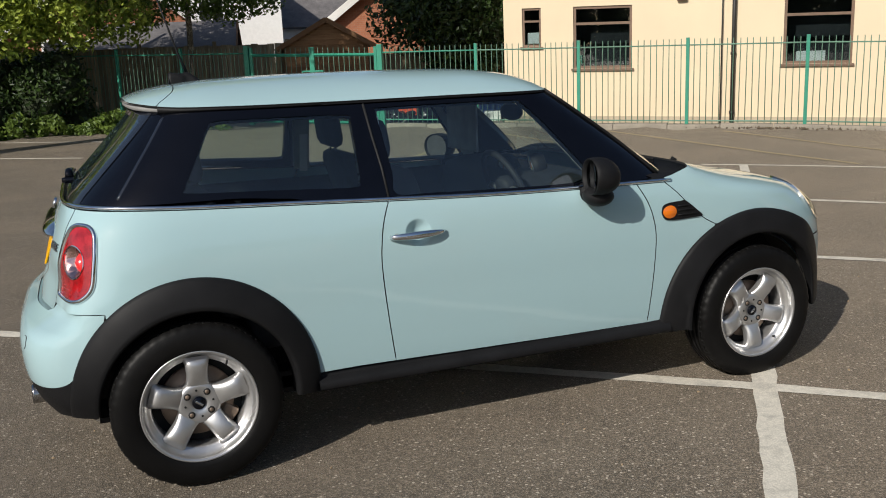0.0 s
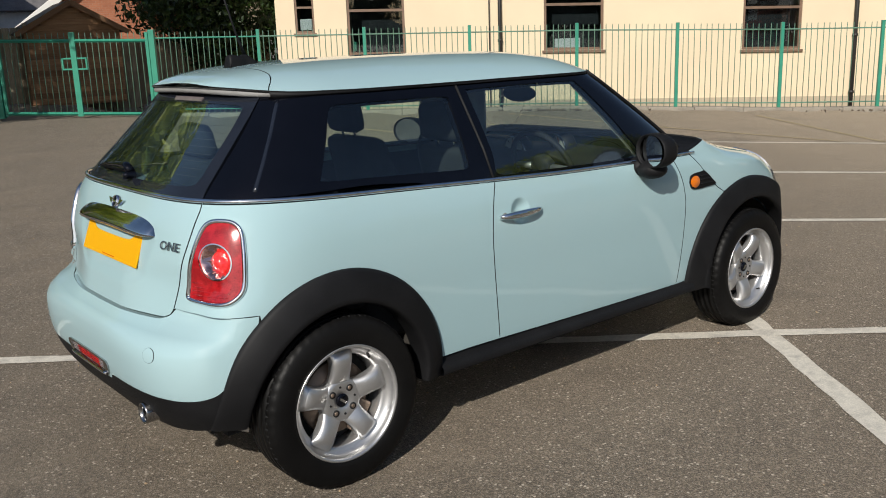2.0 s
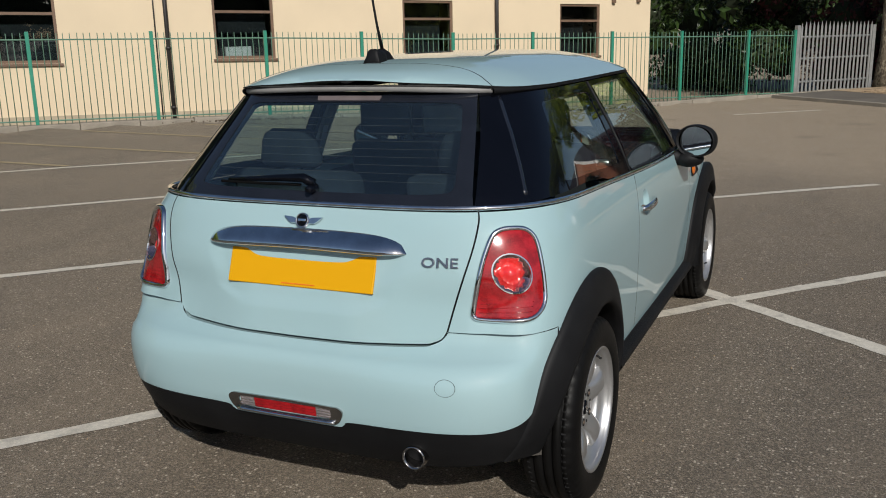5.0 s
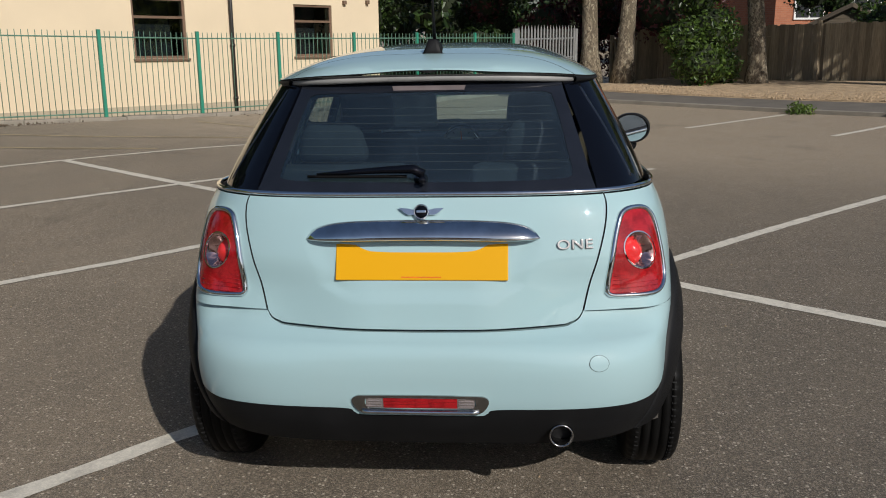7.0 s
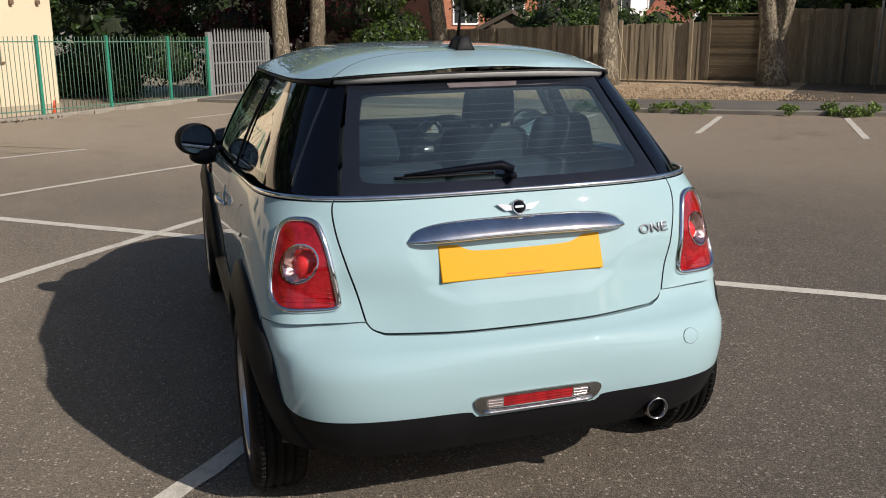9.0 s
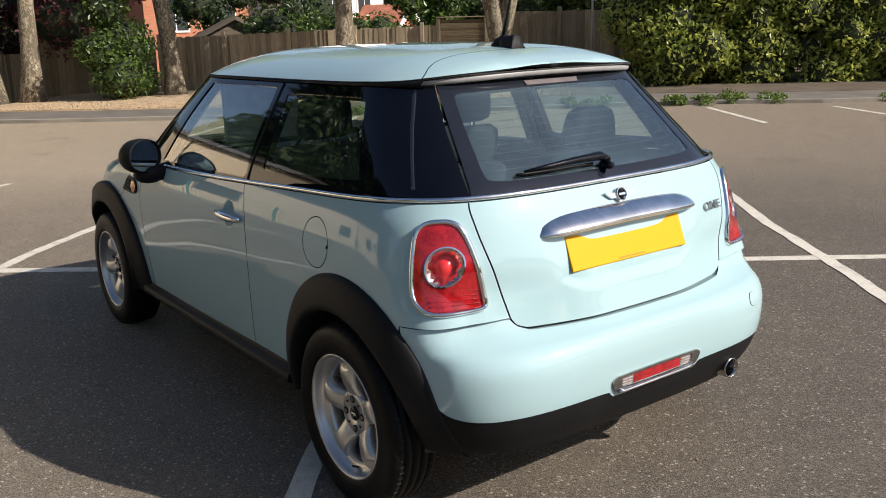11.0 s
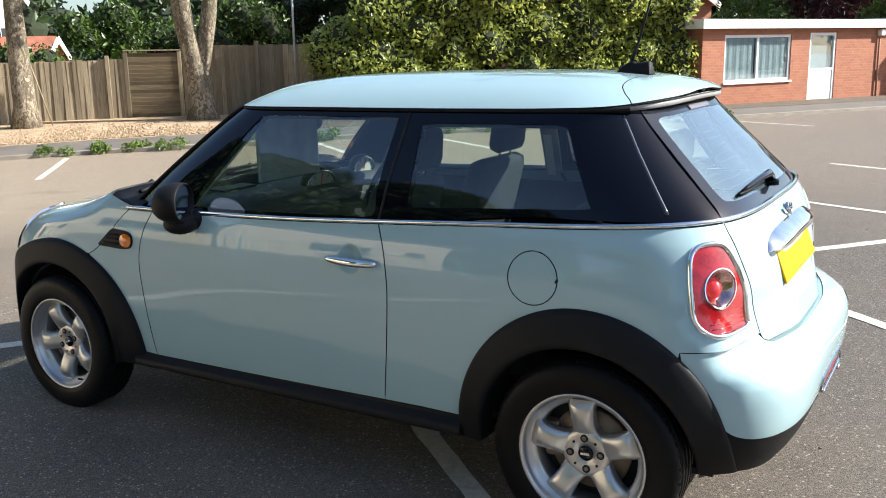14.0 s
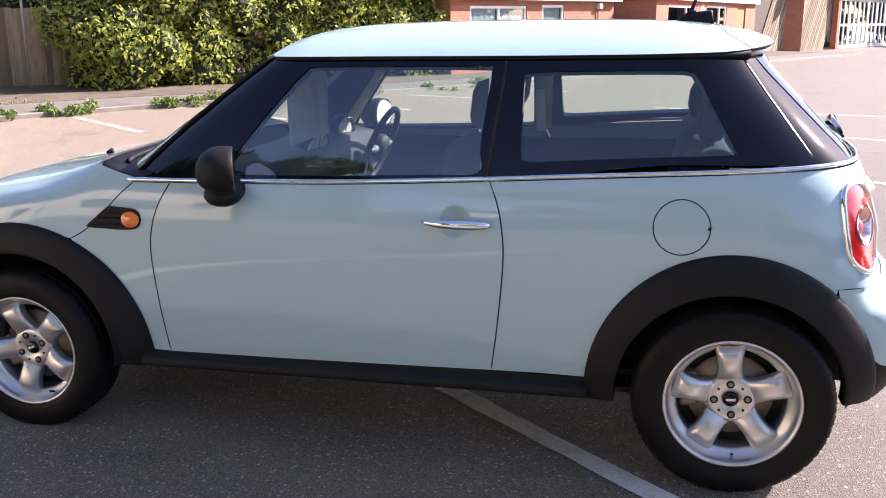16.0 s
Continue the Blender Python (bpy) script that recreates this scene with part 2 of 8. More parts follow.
DOOR_WOOD = wood_material("door_wood", rgb(0.40, 0.20, 0.07), rgb(0.52, 0.28, 0.11))
SLATE = plain("roof_slate", rgb(0.14, 0.13, 0.13), 0.7, vary=0.3, scale=3, grain=20, relief=0.4)
TILE_RED = plain("red_roof_tile", rgb(0.34, 0.12, 0.07), 0.8, vary=0.3, scale=3, grain=20, relief=0.4)
WHITE_WALL = plain("white_house_render", rgb(0.78, 0.78, 0.76), 0.9, vary=0.06)
BARK = bark_material()
LEAF_BRIGHT = leaf_material("bright_leaves", rgb(0.10, 0.16, 0.022), rgb(0.50, 0.57, 0.08))
LEAF_HEDGE = leaf_material("hedge_leaves", rgb(0.14, 0.20, 0.04), rgb(0.58, 0.60, 0.14), 0.32, 0.52)
LEAF_WEED = leaf_material("weed_leaves", rgb(0.05, 0.09, 0.015), rgb(0.20, 0.28, 0.05))
# deep green, darkened so that the shade on the ivy is in its colour
LEAF_SHADE_GREEN = leaf_material("shade_green_leaves", rgb(0.022, 0.045, 0.010), rgb(0.12, 0.19, 0.03), 0.35, 0.2)
# dark tone also carries the shade over the hedge and the trees beyond
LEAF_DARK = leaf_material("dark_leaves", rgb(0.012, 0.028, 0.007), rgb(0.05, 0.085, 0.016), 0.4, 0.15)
LEAF_PURPLE = leaf_material("copper_leaves", rgb(0.05, 0.012, 0.014), rgb(0.13, 0.03, 0.03), 0.5, 0.2)
SHADE_CORE = plain("leaf_gap_shade", rgb(0.020, 0.028, 0.010), 1.0)
RED_PLASTIC = plain("red_plastic", rgb(0.55, 0.03, 0.025), 0.4, vary=0.1)
ORANGE_PLASTIC = plain("orange_red_plastic", rgb(0.7, 0.09, 0.03), 0.45, vary=0.1)
BLUE_PLASTIC = plain("blue_plastic", rgb(0.05, 0.12, 0.36), 0.4, vary=0.1)
SOIL = plain("soil", rgb(0.10, 0.075, 0.05), 0.95, vary=0.35, scale=2, grain=30, relief=0.6)
HEAP_BLACK = plain("heap_black_plastic", rgb(0.012, 0.012, 0.013), 0.25, vary=0.3, scale=6)


# ---------------------------------------------------------------- mesh helpers
def mesh_of(name, bm, material, smooth=False):
    me = bpy.data.meshes.new(name)
    bm.to_mesh(me)
    bm.free()
    me.materials.append(material)
    if smooth:
        me.shade_smooth()
    return me


def part(name, bm, material, parent=None, label="", smooth=False, m=None):
    """Links a bmesh (or a ready mesh) as one object, under a thing if a parent is given."""
    me = bm if isinstance(bm, bpy.types.Mesh) else mesh_of(name, bm, material, smooth)
    ob = new(name, me)
    if parent is not None:
        ob.parent = parent
    if m is not None:
        ob.matrix_local = m
    if label:
        ob["label"] = label
    return ob


def thing(name, m, label, category, group="", kind=""):
    ob = new(name)
    ob.empty_display_size = 0.2
    ob.matrix_world = m
    return tagged(ob, label, category, group, kind)


def box(bm, x0, x1, y0, y1, z0, z1, m=None):
    pts = [Vector((x, y, z)) for x in (x0, x1) for y in (y0, y1) for z in (z0, z1)]
    if m is not None:
        pts = [m @ p for p in pts]
    v = [bm.verts.new(p) for p in pts]
    for f in ((0, 1, 3, 2), (4, 6, 7, 5), (0, 4, 5, 1), (2, 3, 7, 6), (0, 2, 6, 4), (1, 5, 7, 3)):
        bm.faces.new([v[i] for i in f])
    return v


def boxed(x0, x1, y0, y1, z0, z1, bevel=0.0):
    bm = bmesh.new()
    box(bm, x0, x1, y0, y1, z0, z1)
    bmesh.ops.recalc_face_normals(bm, faces=bm.faces)
    if bevel:
        bmesh.ops.bevel(bm, geom=bm.edges[:], offset=bevel, segments=2, affect="EDGES", profile=0.5)
    return bm


def tube(bm, pts, radii, sides=8, cap=True):
    """A round tube along points; radii: one number or one per point."""
    pts = [Vector(p) for p in pts]
    radii = [radii] * len(pts) if isinstance(radii, (int, float)) else radii
    rings = []
    side = None
    for i, p in enumerate(pts):
        way = (pts[min(i + 1, len(pts) - 1)] - pts[max(i - 1, 0)]).normalized()
        if side is None:
            side = way.cross(Vector((0, 0, 1)) if abs(way.z) < 0.9 else Vector((1, 0, 0))).normalized()
        side = (side - way * side.dot(way)).normalized()
        up = way.cross(side)
        rings.append([bm.verts.new(p + radii[i] * (math.cos(a) * side + math.sin(a) * up)) for a in (2 * math.pi * k / sides for k in range(sides))])
    for a, b in zip(rings, rings[1:]):
        for k in range(sides):
            bm.faces.new((a[k], a[(k + 1) % sides], b[(k + 1) % sides], b[k]))
    if cap:
        bm.faces.new(rings[0][::-1])
        bm.faces.new(rings[-1])
    return rings


def lathe(bm, profile, steps=48, centre=Vector((0, 0, 0)), axis="y", closed=False):
    """Turns a profile of (radius, along) round an axis."""
    rings = []
    for k in range(steps):
        a = 2 * math.pi * k / steps
        c, s = math.cos(a), math.sin(a)
        if axis == "y":
            rings.append([bm.verts.new(centre + Vector((r * c, h, r * s))) for r, h in profile])
        elif axis == "x":
            rings.append([bm.verts.new(centre + Vector((h, r * c, r * s))) for r, h in profile])
        else:
            rings.append([bm.verts.new(centre + Vector((r * c, r * s, h))) for r, h in profile])
    last = len(profile) if closed else len(profile) - 1
    for k in range(steps):
        a, b = rings[k], rings[(k + 1) % steps]
        for i in range(last):
            j = (i + 1) % len(profile)
            bm.faces.new((a[i], a[j], b[j], b[i]))
    bmesh.ops.recalc_face_normals(bm, faces=bm.faces)


def step(v):
    v = min(1.0, max(0.0, v))
    return v * v * (3 - 2 * v)


def ground_z(x, y):
    """Height of the car park, which falls gently ahead of the car."""
    s = x - 0.75 * y
    behind = (x - 8.37) * 0.671 + (y - 10.95) * 0.741
    drop = 0.36 * step((behind - 0.1) / 0.8) * step((x - 5.2) / 1.5)
    return -drop - 0.009 - 0.036 * math.tanh(y / 3) - 0.19 * step((s - 3) / 12) * step((y + 13) / 8) + 0.016 * min(8.0, max(0.0, y - 6))


def on_ground(x, y, lift=0.0):
    return Vector((x, y, ground_z(x, y) + lift))


# ---------------------------------------------------------------- ground
def make_ground():
    xs = sorted(set([round(-14 + 0.8 * i, 2) for i in range(60)] + [-900, -300, -90, -40, -25, 45, 70, 120, 300, 900]))
    ys = sorted(set([round(-34 + 0.8 * i, 2) for i in range(78)] + [-900, -300, -100, -60, 40, 60, 120, 300, 900]))
    bm = bmesh.new()
    grid = [[bm.verts.new(on_ground(x, y)) for y in ys] for x in xs]
    for i in range(len(xs) - 1):
        for j in range(len(ys) - 1):
            bm.faces.new((grid[i][j], grid[i + 1][j], grid[i + 1][j + 1], grid[i][j + 1]))
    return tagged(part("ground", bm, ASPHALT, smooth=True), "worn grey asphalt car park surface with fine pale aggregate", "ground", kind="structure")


ground = make_ground()


def strip(name, pts, width, material, label, lift=0.003, ragged=0.006):
    """A painted line on the ground with slightly ragged edges."""
    bm = bmesh.new()
    rows = []
    for (x0, y0), (x1, y1) in zip(pts, pts[1:]):
        count = max(2, int(math.hypot(x1 - x0, y1 - y0) / 0.12))
        way = Vector((x1 - x0, y1 - y0)).normalized()
        for k in range(count + 1):
            p = Vector((x0, y0)).lerp(Vector((x1, y1)), k / count)
            side = Vector((-way.y, way.x))
            a = p + side * (width / 2 + random.uniform(-ragged, ragged))
            b = p - side * (width / 2 + random.uniform(-ragged, ragged))
            rows.append((bm.verts.new(on_ground(a.x, a.y, lift)), bm.verts.new(on_ground(b.x, b.y, lift))))
    for a, b in zip(rows, rows[1:]):
        bm.faces.new((a[0], a[1], b[1], b[0]))
    bmesh.ops.recalc_face_normals(bm, faces=bm.faces)
    for f in bm.faces:
        if f.normal.z < 0:
            f.normal_flip()
    return tagged(part(name, bm, material), label, "road marking", "painted bay lines", "structure")


WHITE = "worn white painted parking bay line on asphalt"
strip("bay_line", [(7.40, 5.20), (5.35, 2.58), (2.40, -0.945), (0.90, -2.86), (-0.35, -4.46), (-1.60, -6.1)], 0.105, WHITE_LINE, WHITE, 0.0025)
for ends in ([(-1.15, 2.03), (-0.352, 1.351), (0.863, 0.32), (2.365, -0.946), (2.80, -1.34), (5.42, -3.70)], [(0.85, 4.20), (2.6, 2.46), (4.50, 0.80), (7.1, -1.8)],
             [(2.2, 6.55), (4.5, 4.32), (6.26, 2.66), (8.58, 0.15)], [(3.7, 8.45), (5.35, 7.11), (7.37, 5.22), (8.64, 4.05), (10.4, 2.05)],
             [(-2.2, -0.62), (-0.73, -1.95), (0.28, -2.78), (1.56, -3.75), (3.9, -5.85)], [(-4.5, -3.4), (-1.3, -5.32), (0.3, -6.19), (2.28, -7.40)],
             [(-6.0, -6.2), (-1.92, -8.64), (-1.2, -8.75), (0.8, -9.9)], [(-6.0, -10.5), (-2.36, -11.63), (-1.1, -11.98), (0.2, -12.5)],
             [(-4.0, 14.3), (-1.62, 12.56), (-0.35, 11.75)]):
    strip("bay_line", ends, 0.09, WHITE_LINE, WHITE, 0.004)
strip("bay_line", [(-3.0, 16.7), (-0.73, 15.02), (1.2, 13.3)], 0.09, WHITE_LINE, WHITE)
for ends in ([(12.1, -3.05), (14.3, -5.25)], [(10.97, -5.02), (12.95, -7.0)], [(9.45, -6.98), (11.25, -8.60)], [(7.65, -8.60), (9.80, -10.1)],
             [(6.0, -10.2), (8.1, -11.5)], [(4.32, -11.7), (6.50, -12.92)], [(3.1, -13.95), (5.25, -14.95)], [(2.0, -16.2), (3.65, -17.07)],
             [(15.4, 0.55), (16.5, -0.95)]):
    strip("bay_line", ends, 0.10, WHITE_LINE, WHITE)
for ends in ([(4.28, 8.66), (6.74, 11.46)], [(5.25, 9.60), (5.40, 7.2)], [(6.60, 11.25), (6.95, 5.75)], [(8.31, 9.9), (8.58, 4.5)],
             [(9.80, 8.6), (10.15, 2.6)], [(12.74, 5.43), (10.5, 2.2)]):
    strip("hatch_line", ends, 0.09, YELLOW_LINE, "faded yellow painted hatching line on asphalt", 0.0055)


# ---------------------------------------------------------------- kerb, path and gravel verge
KERB = [(19.5, 0.2), (17.2, -2.1), (15.2, -4.7), (13.1, -7.4), (11.0, -9.3), (9.0, -11.5), (7.0, -13.4), (5.2, -16.0), (3.4, -18.9), (1.6, -21.9), (-0.4, -25.4), (-3.6, -31.2), (-9.0, -41)]


def along(pts, spacing):
    out = []
    for a, b in zip(pts, pts[1:]):
        a, b = Vector(a), Vector(b)
        count = max(1, round((b - a).length / spacing))
        out += [a.lerp(b, k / count) for k in range(count)]
    return out + [Vector(pts[-1])]


def outward(pts, d):
    """The plan line moved to its right-hand side by d."""
    out = []
    for i, p in enumerate(pts):
        way = (Vector(pts[min(i + 1, len(pts) - 1)]) - Vector(pts[max(i - 1, 0)])).normalized()
        out.append(Vector(p) + Vector((-way.y, way.x)) * d)
    return out


def ribbon(name, near, far, lift_near, lift_far, material, label, category, ground_end=False):
    bm = bmesh.new()
    rows = []
    for a, b in zip(near, far):
        row = [bm.verts.new(on_ground(a.x, a.y, -0.05)), bm.verts.new(on_ground(a.x, a.y, lift_near)), bm.verts.new(on_ground(b.x, b.y, lift_far)), bm.verts.new(on_ground(b.x, b.y, -0.05))]
        rows.append(row)
    for a, b in zip(rows, rows[1:]):
        for k in range(3):
            bm.faces.new((a[k], a[k + 1], b[k + 1], b[k]))
    bmesh.ops.recalc_face_normals(bm, faces=bm.faces)
    return tagged(part(name, bm, material), label, category, kind="structure")


line = along(KERB, 0.9)
if outward(line, 1.0)[10].x < line[10].x:
    outside = -1
else:
    outside = 1
ribbon("kerb", line, outward(line, 0.12 * outside), 0.07, 0.075, CONCRETE, "low worn concrete kerb edging beside the bays", "kerb")
ribbon("footpath", outward(line, 0.123 * outside), outward(line, 1.75 * outside), 0.072, 0.085, PATH_TAR, "narrow dusty tarmac footpath behind the kerb", "footpath")
turn_at = next(i for i, p in enumerate(line) if p.y < -8.8)
near, far = outward(line, 1.753 * outside), outward(line, 7.0 * outside)
ribbon("gravel_verge", near[:turn_at + 1], far[:turn_at + 1], 0.092, 0.13, GRAVEL, "gravel and dry leaf verge below the garden fence", "verge")
ribbon("soil_verge", near[turn_at:], far[turn_at:], 0.092, 0.13, SOIL, "bare brown soil under the evergreen hedge", "verge")


# ---------------------------------------------------------------- foliage
rng = np.random.default_rng(7)


def leaf_mesh(name, centres, size, material, facing=None, stretch=1.7):
    """Many small pointed leaves, each a folded diamond of its own."""
    n = len(centres)
    a = rng.normal(size=(n, 3))
    if facing is not None:
        a = a * 0.75 + facing * 0.9
    a /= np.linalg.norm(a, axis=1, keepdims=True)
    b = np.cross(a, rng.normal(size=(n, 3)))
    b /= np.linalg.norm(b, axis=1, keepdims=True)
    c = np.cross(a, b)
    s = size * rng.uniform(0.6, 1.35, (n, 1))
    v = np.stack([centres - b * s * stretch * 0.5, centres + c * s * 0.42 + a * s * 0.12, centres + b * s * stretch * 0.5, centres - c * s * 0.42 + a * s * 0.12], 1).reshape(-1, 3)
    k = np.arange(n)[:, None] * 4
    faces = np.concatenate([k + [0, 1, 2], k + [0, 2, 3]], 0)
    me = bpy.data.meshes.new(name)
    me.from_pydata(v.tolist(), [], faces.tolist())
    me.materials.append(material)
    return me


def clump_points(count, clumps):
    """Points near the surface of a set of lumps (x, y, z, radius), denser on the lumps that are larger."""
    clumps = np.array(clumps, float)
    weight = clumps[:, 3] ** 2
    pick = rng.choice(len(clumps), count, p=weight / weight.sum())
    d = rng.normal(size=(count, 3))
    d /= np.linalg.norm(d, axis=1, keepdims=True)
    r = clumps[pick, 3:4] * rng.uniform(0.55, 1.08, (count, 1))
    return clumps[pick, :3] + d * r * [1, 1, 0.85], d


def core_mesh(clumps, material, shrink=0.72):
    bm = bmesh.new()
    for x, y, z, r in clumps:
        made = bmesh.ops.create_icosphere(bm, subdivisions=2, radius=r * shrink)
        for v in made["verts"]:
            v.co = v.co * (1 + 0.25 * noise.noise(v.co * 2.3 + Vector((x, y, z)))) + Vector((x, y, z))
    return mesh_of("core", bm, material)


def tree(name, x, y, trunk_pts, trunk_r, clumps, leaves, size, leaf, label, lean=(0, 0), limbs=5):
    base = on_ground(x, y)
    t = thing(name, Matrix.Translation(base), label, "tree")
    bm = bmesh.new()
    pts = [Vector(p) for p in trunk_pts]
    radii = [trunk_r * (1.5 if i == 0 else 1.05 - 0.55 * i / len(pts)) for i in range(len(pts))]
    tube(bm, pts, radii, 12)
    for v in bm.verts:
        v.co += 0.12 * trunk_r * noise.noise_vector(v.co * 4 + base)
    part("trunk", bm, BARK, t, smooth=True)
    for k in range(limbs):
        a = 2.4 * k + x
        start = pts[-1].lerp(pts[-2], rng.uniform(0, 0.6))
        end = start + Vector((math.cos(a), math.sin(a), 0)) * rng.uniform(0.8, 1.9) + Vector((0, 0, rng.uniform(0.8, 2.0)))
        mid = start.lerp(end, 0.5) + Vector((0, 0, -0.15))
        bm = bmesh.new()
        tube(bm, [start, mid, end], [trunk_r * 0.45, trunk_r * 0.32, trunk_r * 0.14], 7)
        part("limb", bm, BARK, t, smooth=True)
    if leaves:
        pts, d = clump_points(leaves, clumps)
        part("crown", leaf_mesh("crown", pts, size, leaf, d), leaf, t)
    return t


def bush(name, x, y, clumps, leaves, size, leaf, label, category="shrub", core=0.72, kind=""):
    t = thing(name, Matrix.Translation(on_ground(x, y)), label, category, kind=kind)
    pts, d = clump_points(leaves, clumps)
    keep = pts[:, 2] > 0.0
    part("foliage", leaf_mesh("foliage", pts[keep], size, leaf, d[keep]), leaf, t)
    # dark lumps fill the inside; shade between the leaves is put into their colour
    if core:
        part("shade_core_lumps", core_mesh(clumps, SHADE_CORE, core), SHADE_CORE, t)["kind"] = "stuff"
    return t


# ---------------------------------------------------------------- green railing fence with its gate
F0, FD, FN = Vector((8.37, 10.95)), Vector((0.741, -0.671)), Vector((0.671, 0.741))
TOPS = ((-16, 1.93), (-10.5, 1.81), (-7, 1.73), (-4, 1.645), (0, 1.585), (4, 1.525), (7.7, 1.415), (13.2, 1.335), (16.6, 1.29), (19, 1.27))


def fence_top(s):
    return float(np.interp(s, [a for a, _ in TOPS], [b for _, b in TOPS]))


def fence_at(s, z, back=0.0):
    p = F0 + FD * s + FN * back
    return Vector((p.x, p.y, z))


fence_turn = math.degrees(math.atan2(FD.y, FD.x))
fence = thing("railing_fence", Matrix.Identity(4), "green painted steel railing fence with thin upright bars", "fence")
POSTS = [-14.2, -12.3, -10.5, -8.78, 0 - 2.0, 0.0, 1.96, 3.94, 5.78, 7.68, 9.48, 11.42, 13.25, 15.15, 16.55]
bm = boxed(-0.03, 0.03, -0.03, 0.03, 0, 1.60, 0.004)
post_mesh = mesh_of("post", bm, GREEN_METAL)
for s in POSTS:
    part("post", post_mesh, None, fence, m=Matrix.Translation(fence_at(s, fence_top(s) - 1.58)) @ pose(0, 0, 0, 0, 0, fence_turn))
bm = bmesh.new()
tube(bm, [(0, 0, 0), (0, 0, 1.545), (0, 0, 1.56)], [0.0075, 0.0075, 0.003], 6)
bar_mesh = mesh_of("bar", bm, BAR_METAL, True)


def fence_run(a, b, parent, rails=True):
    count = round((b - a) / 0.108)
    for k in range(1, count):
        s = a + (b - a) * k / count
        lean = random.uniform(-0.3, 0.3)
        part("bar", bar_mesh, None, parent, m=Matrix.Translation(fence_at(s, fence_top(s) - 1.56)) @ pose(0, 0, 0, lean, lean, 0))
    if rails:
        for up in (1.45, 0.12):
            bm = bmesh.new()
            p, q = fence_at(a, fence_top(a) - 1.56 + up), fence_at(b, fence_top(b) - 1.56 + up)
            tube(bm, [p, q], 0.014, 6)
            part("rail", bm, BAR_METAL if a > -2.5 else GREEN_METAL, parent)


for a, b in zip(POSTS, POSTS[1:]):
    if not a < -5 < b:
        fence_run(a, b, fence)
fence_run(-8.78, -7.10, fence)
fence_run(-4.0, -2.0, fence)

gate = thing("double_gate", Matrix.Identity(4), "green steel double gate with upright bars and a square latch frame", "gate")
for s in (-7.10, -4.02):
    part("gate_post", boxed(-0.055, 0.055, -0.05, 0.05, 0, 1.66, 0.006), GREEN_METAL, gate, m=Matrix.Translation(fence_at(s, fence_top(s) - 1.61)) @ pose(0, 0, 0, 0, 0, fence_turn))
for a, b in ((-7.0, -5.58), (-5.53, -4.12)):
    leaf = new("gate_leaf")
    leaf.parent = gate
    for s in (a, b):
        part("stile", boxed(-0.03, 0.03, -0.025, 0.025, 0, 1.58, 0.005), GREEN_METAL, leaf, m=Matrix.Translation(fence_at(s, fence_top(s) - 1.57)) @ pose(0, 0, 0, 0, 0, fence_turn))
    for up in (0.05, 1.42):
        bm = bmesh.new()
        p, q = fence_at(a, fence_top(a) - 1.57 + up), fence_at(b, fence_top(b) - 1.57 + up)
        vs = [p, q]
        tube(bm, vs, 0.032, 4)
        part("gate_rail", bm, GREEN_METAL, leaf)
    for k in range(1, 12):
        s = a + (b - a) * k / 12
        part("bar", bar_mesh, None, leaf, m=Matrix.Translation(fence_at(s, fence_top(s) - 1.56)))
    mid = b if a < -6 else a
    side = -1 if a < -6 else 1
    bm = bmesh.new()
    for x0, x1, z0, z1 in ((0.03, 0.22, 0.88, 0.91), (0.03, 0.22, 1.08, 1.11), (0.19, 0.22, 0.91, 1.08)):
        box(bm, min(side * x0, side * x1), max(side * x0, side * x1), -0.02, 0.02, z0, z1)
    part("latch_frame", bm, GREEN_METAL, leaf, m=Matrix.Translation(fence_at(mid, fence_top(mid) - 1.57)) @ pose(0, 0, 0, 0, 0, fence_turn))

# concrete edging below the railings, in lengths
edging = thing("concrete_edging", Matrix.Identity(4), "rough low concrete edging strip below the green railings", "edging", kind="structure")
s = -3.9
while s < 18.5:
    run = random.uniform(0.85, 1.0)
    bm = boxed(0.004, run - 0.004, -0.14, 0.10, -0.12, 0.055 + random.uniform(-0.012, 0.012), 0.012)
    for v in bm.verts:
        v.co += Vector((0, 0.012, 0.01)) * noise.noise(v.co * 6 + Vector((s, 0, 0)))
    p = fence_at(s, 0)
    z0, z1 = ground_z(p.x - 0.14 * FN.x, p.y - 0.14 * FN.y), ground_z(p.x + FD.x - 0.14 * FN.x, p.y + FD.y - 0.14 * FN.y)
    m = Matrix.Translation((p.x, p.y, z0)) @ pose(0, 0, 0, 0, 0, fence_turn) @ pose(0, 0, 0, 0, -math.degrees(math.atan(z1 - z0)), 0)
    part("edging_block", bm, CONCRETE, edging, m=m)
    s += run

# pale grey palisade gate beyond the railings
palisade = thing("palisade_gate", Matrix.Identity(4), "pale grey galvanised palisade gate with pointed uprights", "gate")
bm = bmesh.new()
for x0, x1, z0, z1 in ((-0.028, 0.028, 0, 1.55), ):
    box(bm, x0, x1, -0.006, 0.006, z0, z1)
    a = [bm.verts.new((x0, 0, z1)), bm.verts.new((x1, 0, z1)), bm.verts.new((0, 0.0, z1 + 0.11))]
    bm.faces.new(a)
pale_mesh = mesh_of("pale", bm, GREY_METAL)
for k in range(19):
    s = 16.75 + k * 0.125
    part("pale", pale_mesh, None, palisade, m=Matrix.Translation(fence_at(s, fence_top(s) - 1.58 + (0.14 if k else 0.1))) @ pose(0, 0, 0, 0, 0, fence_turn))
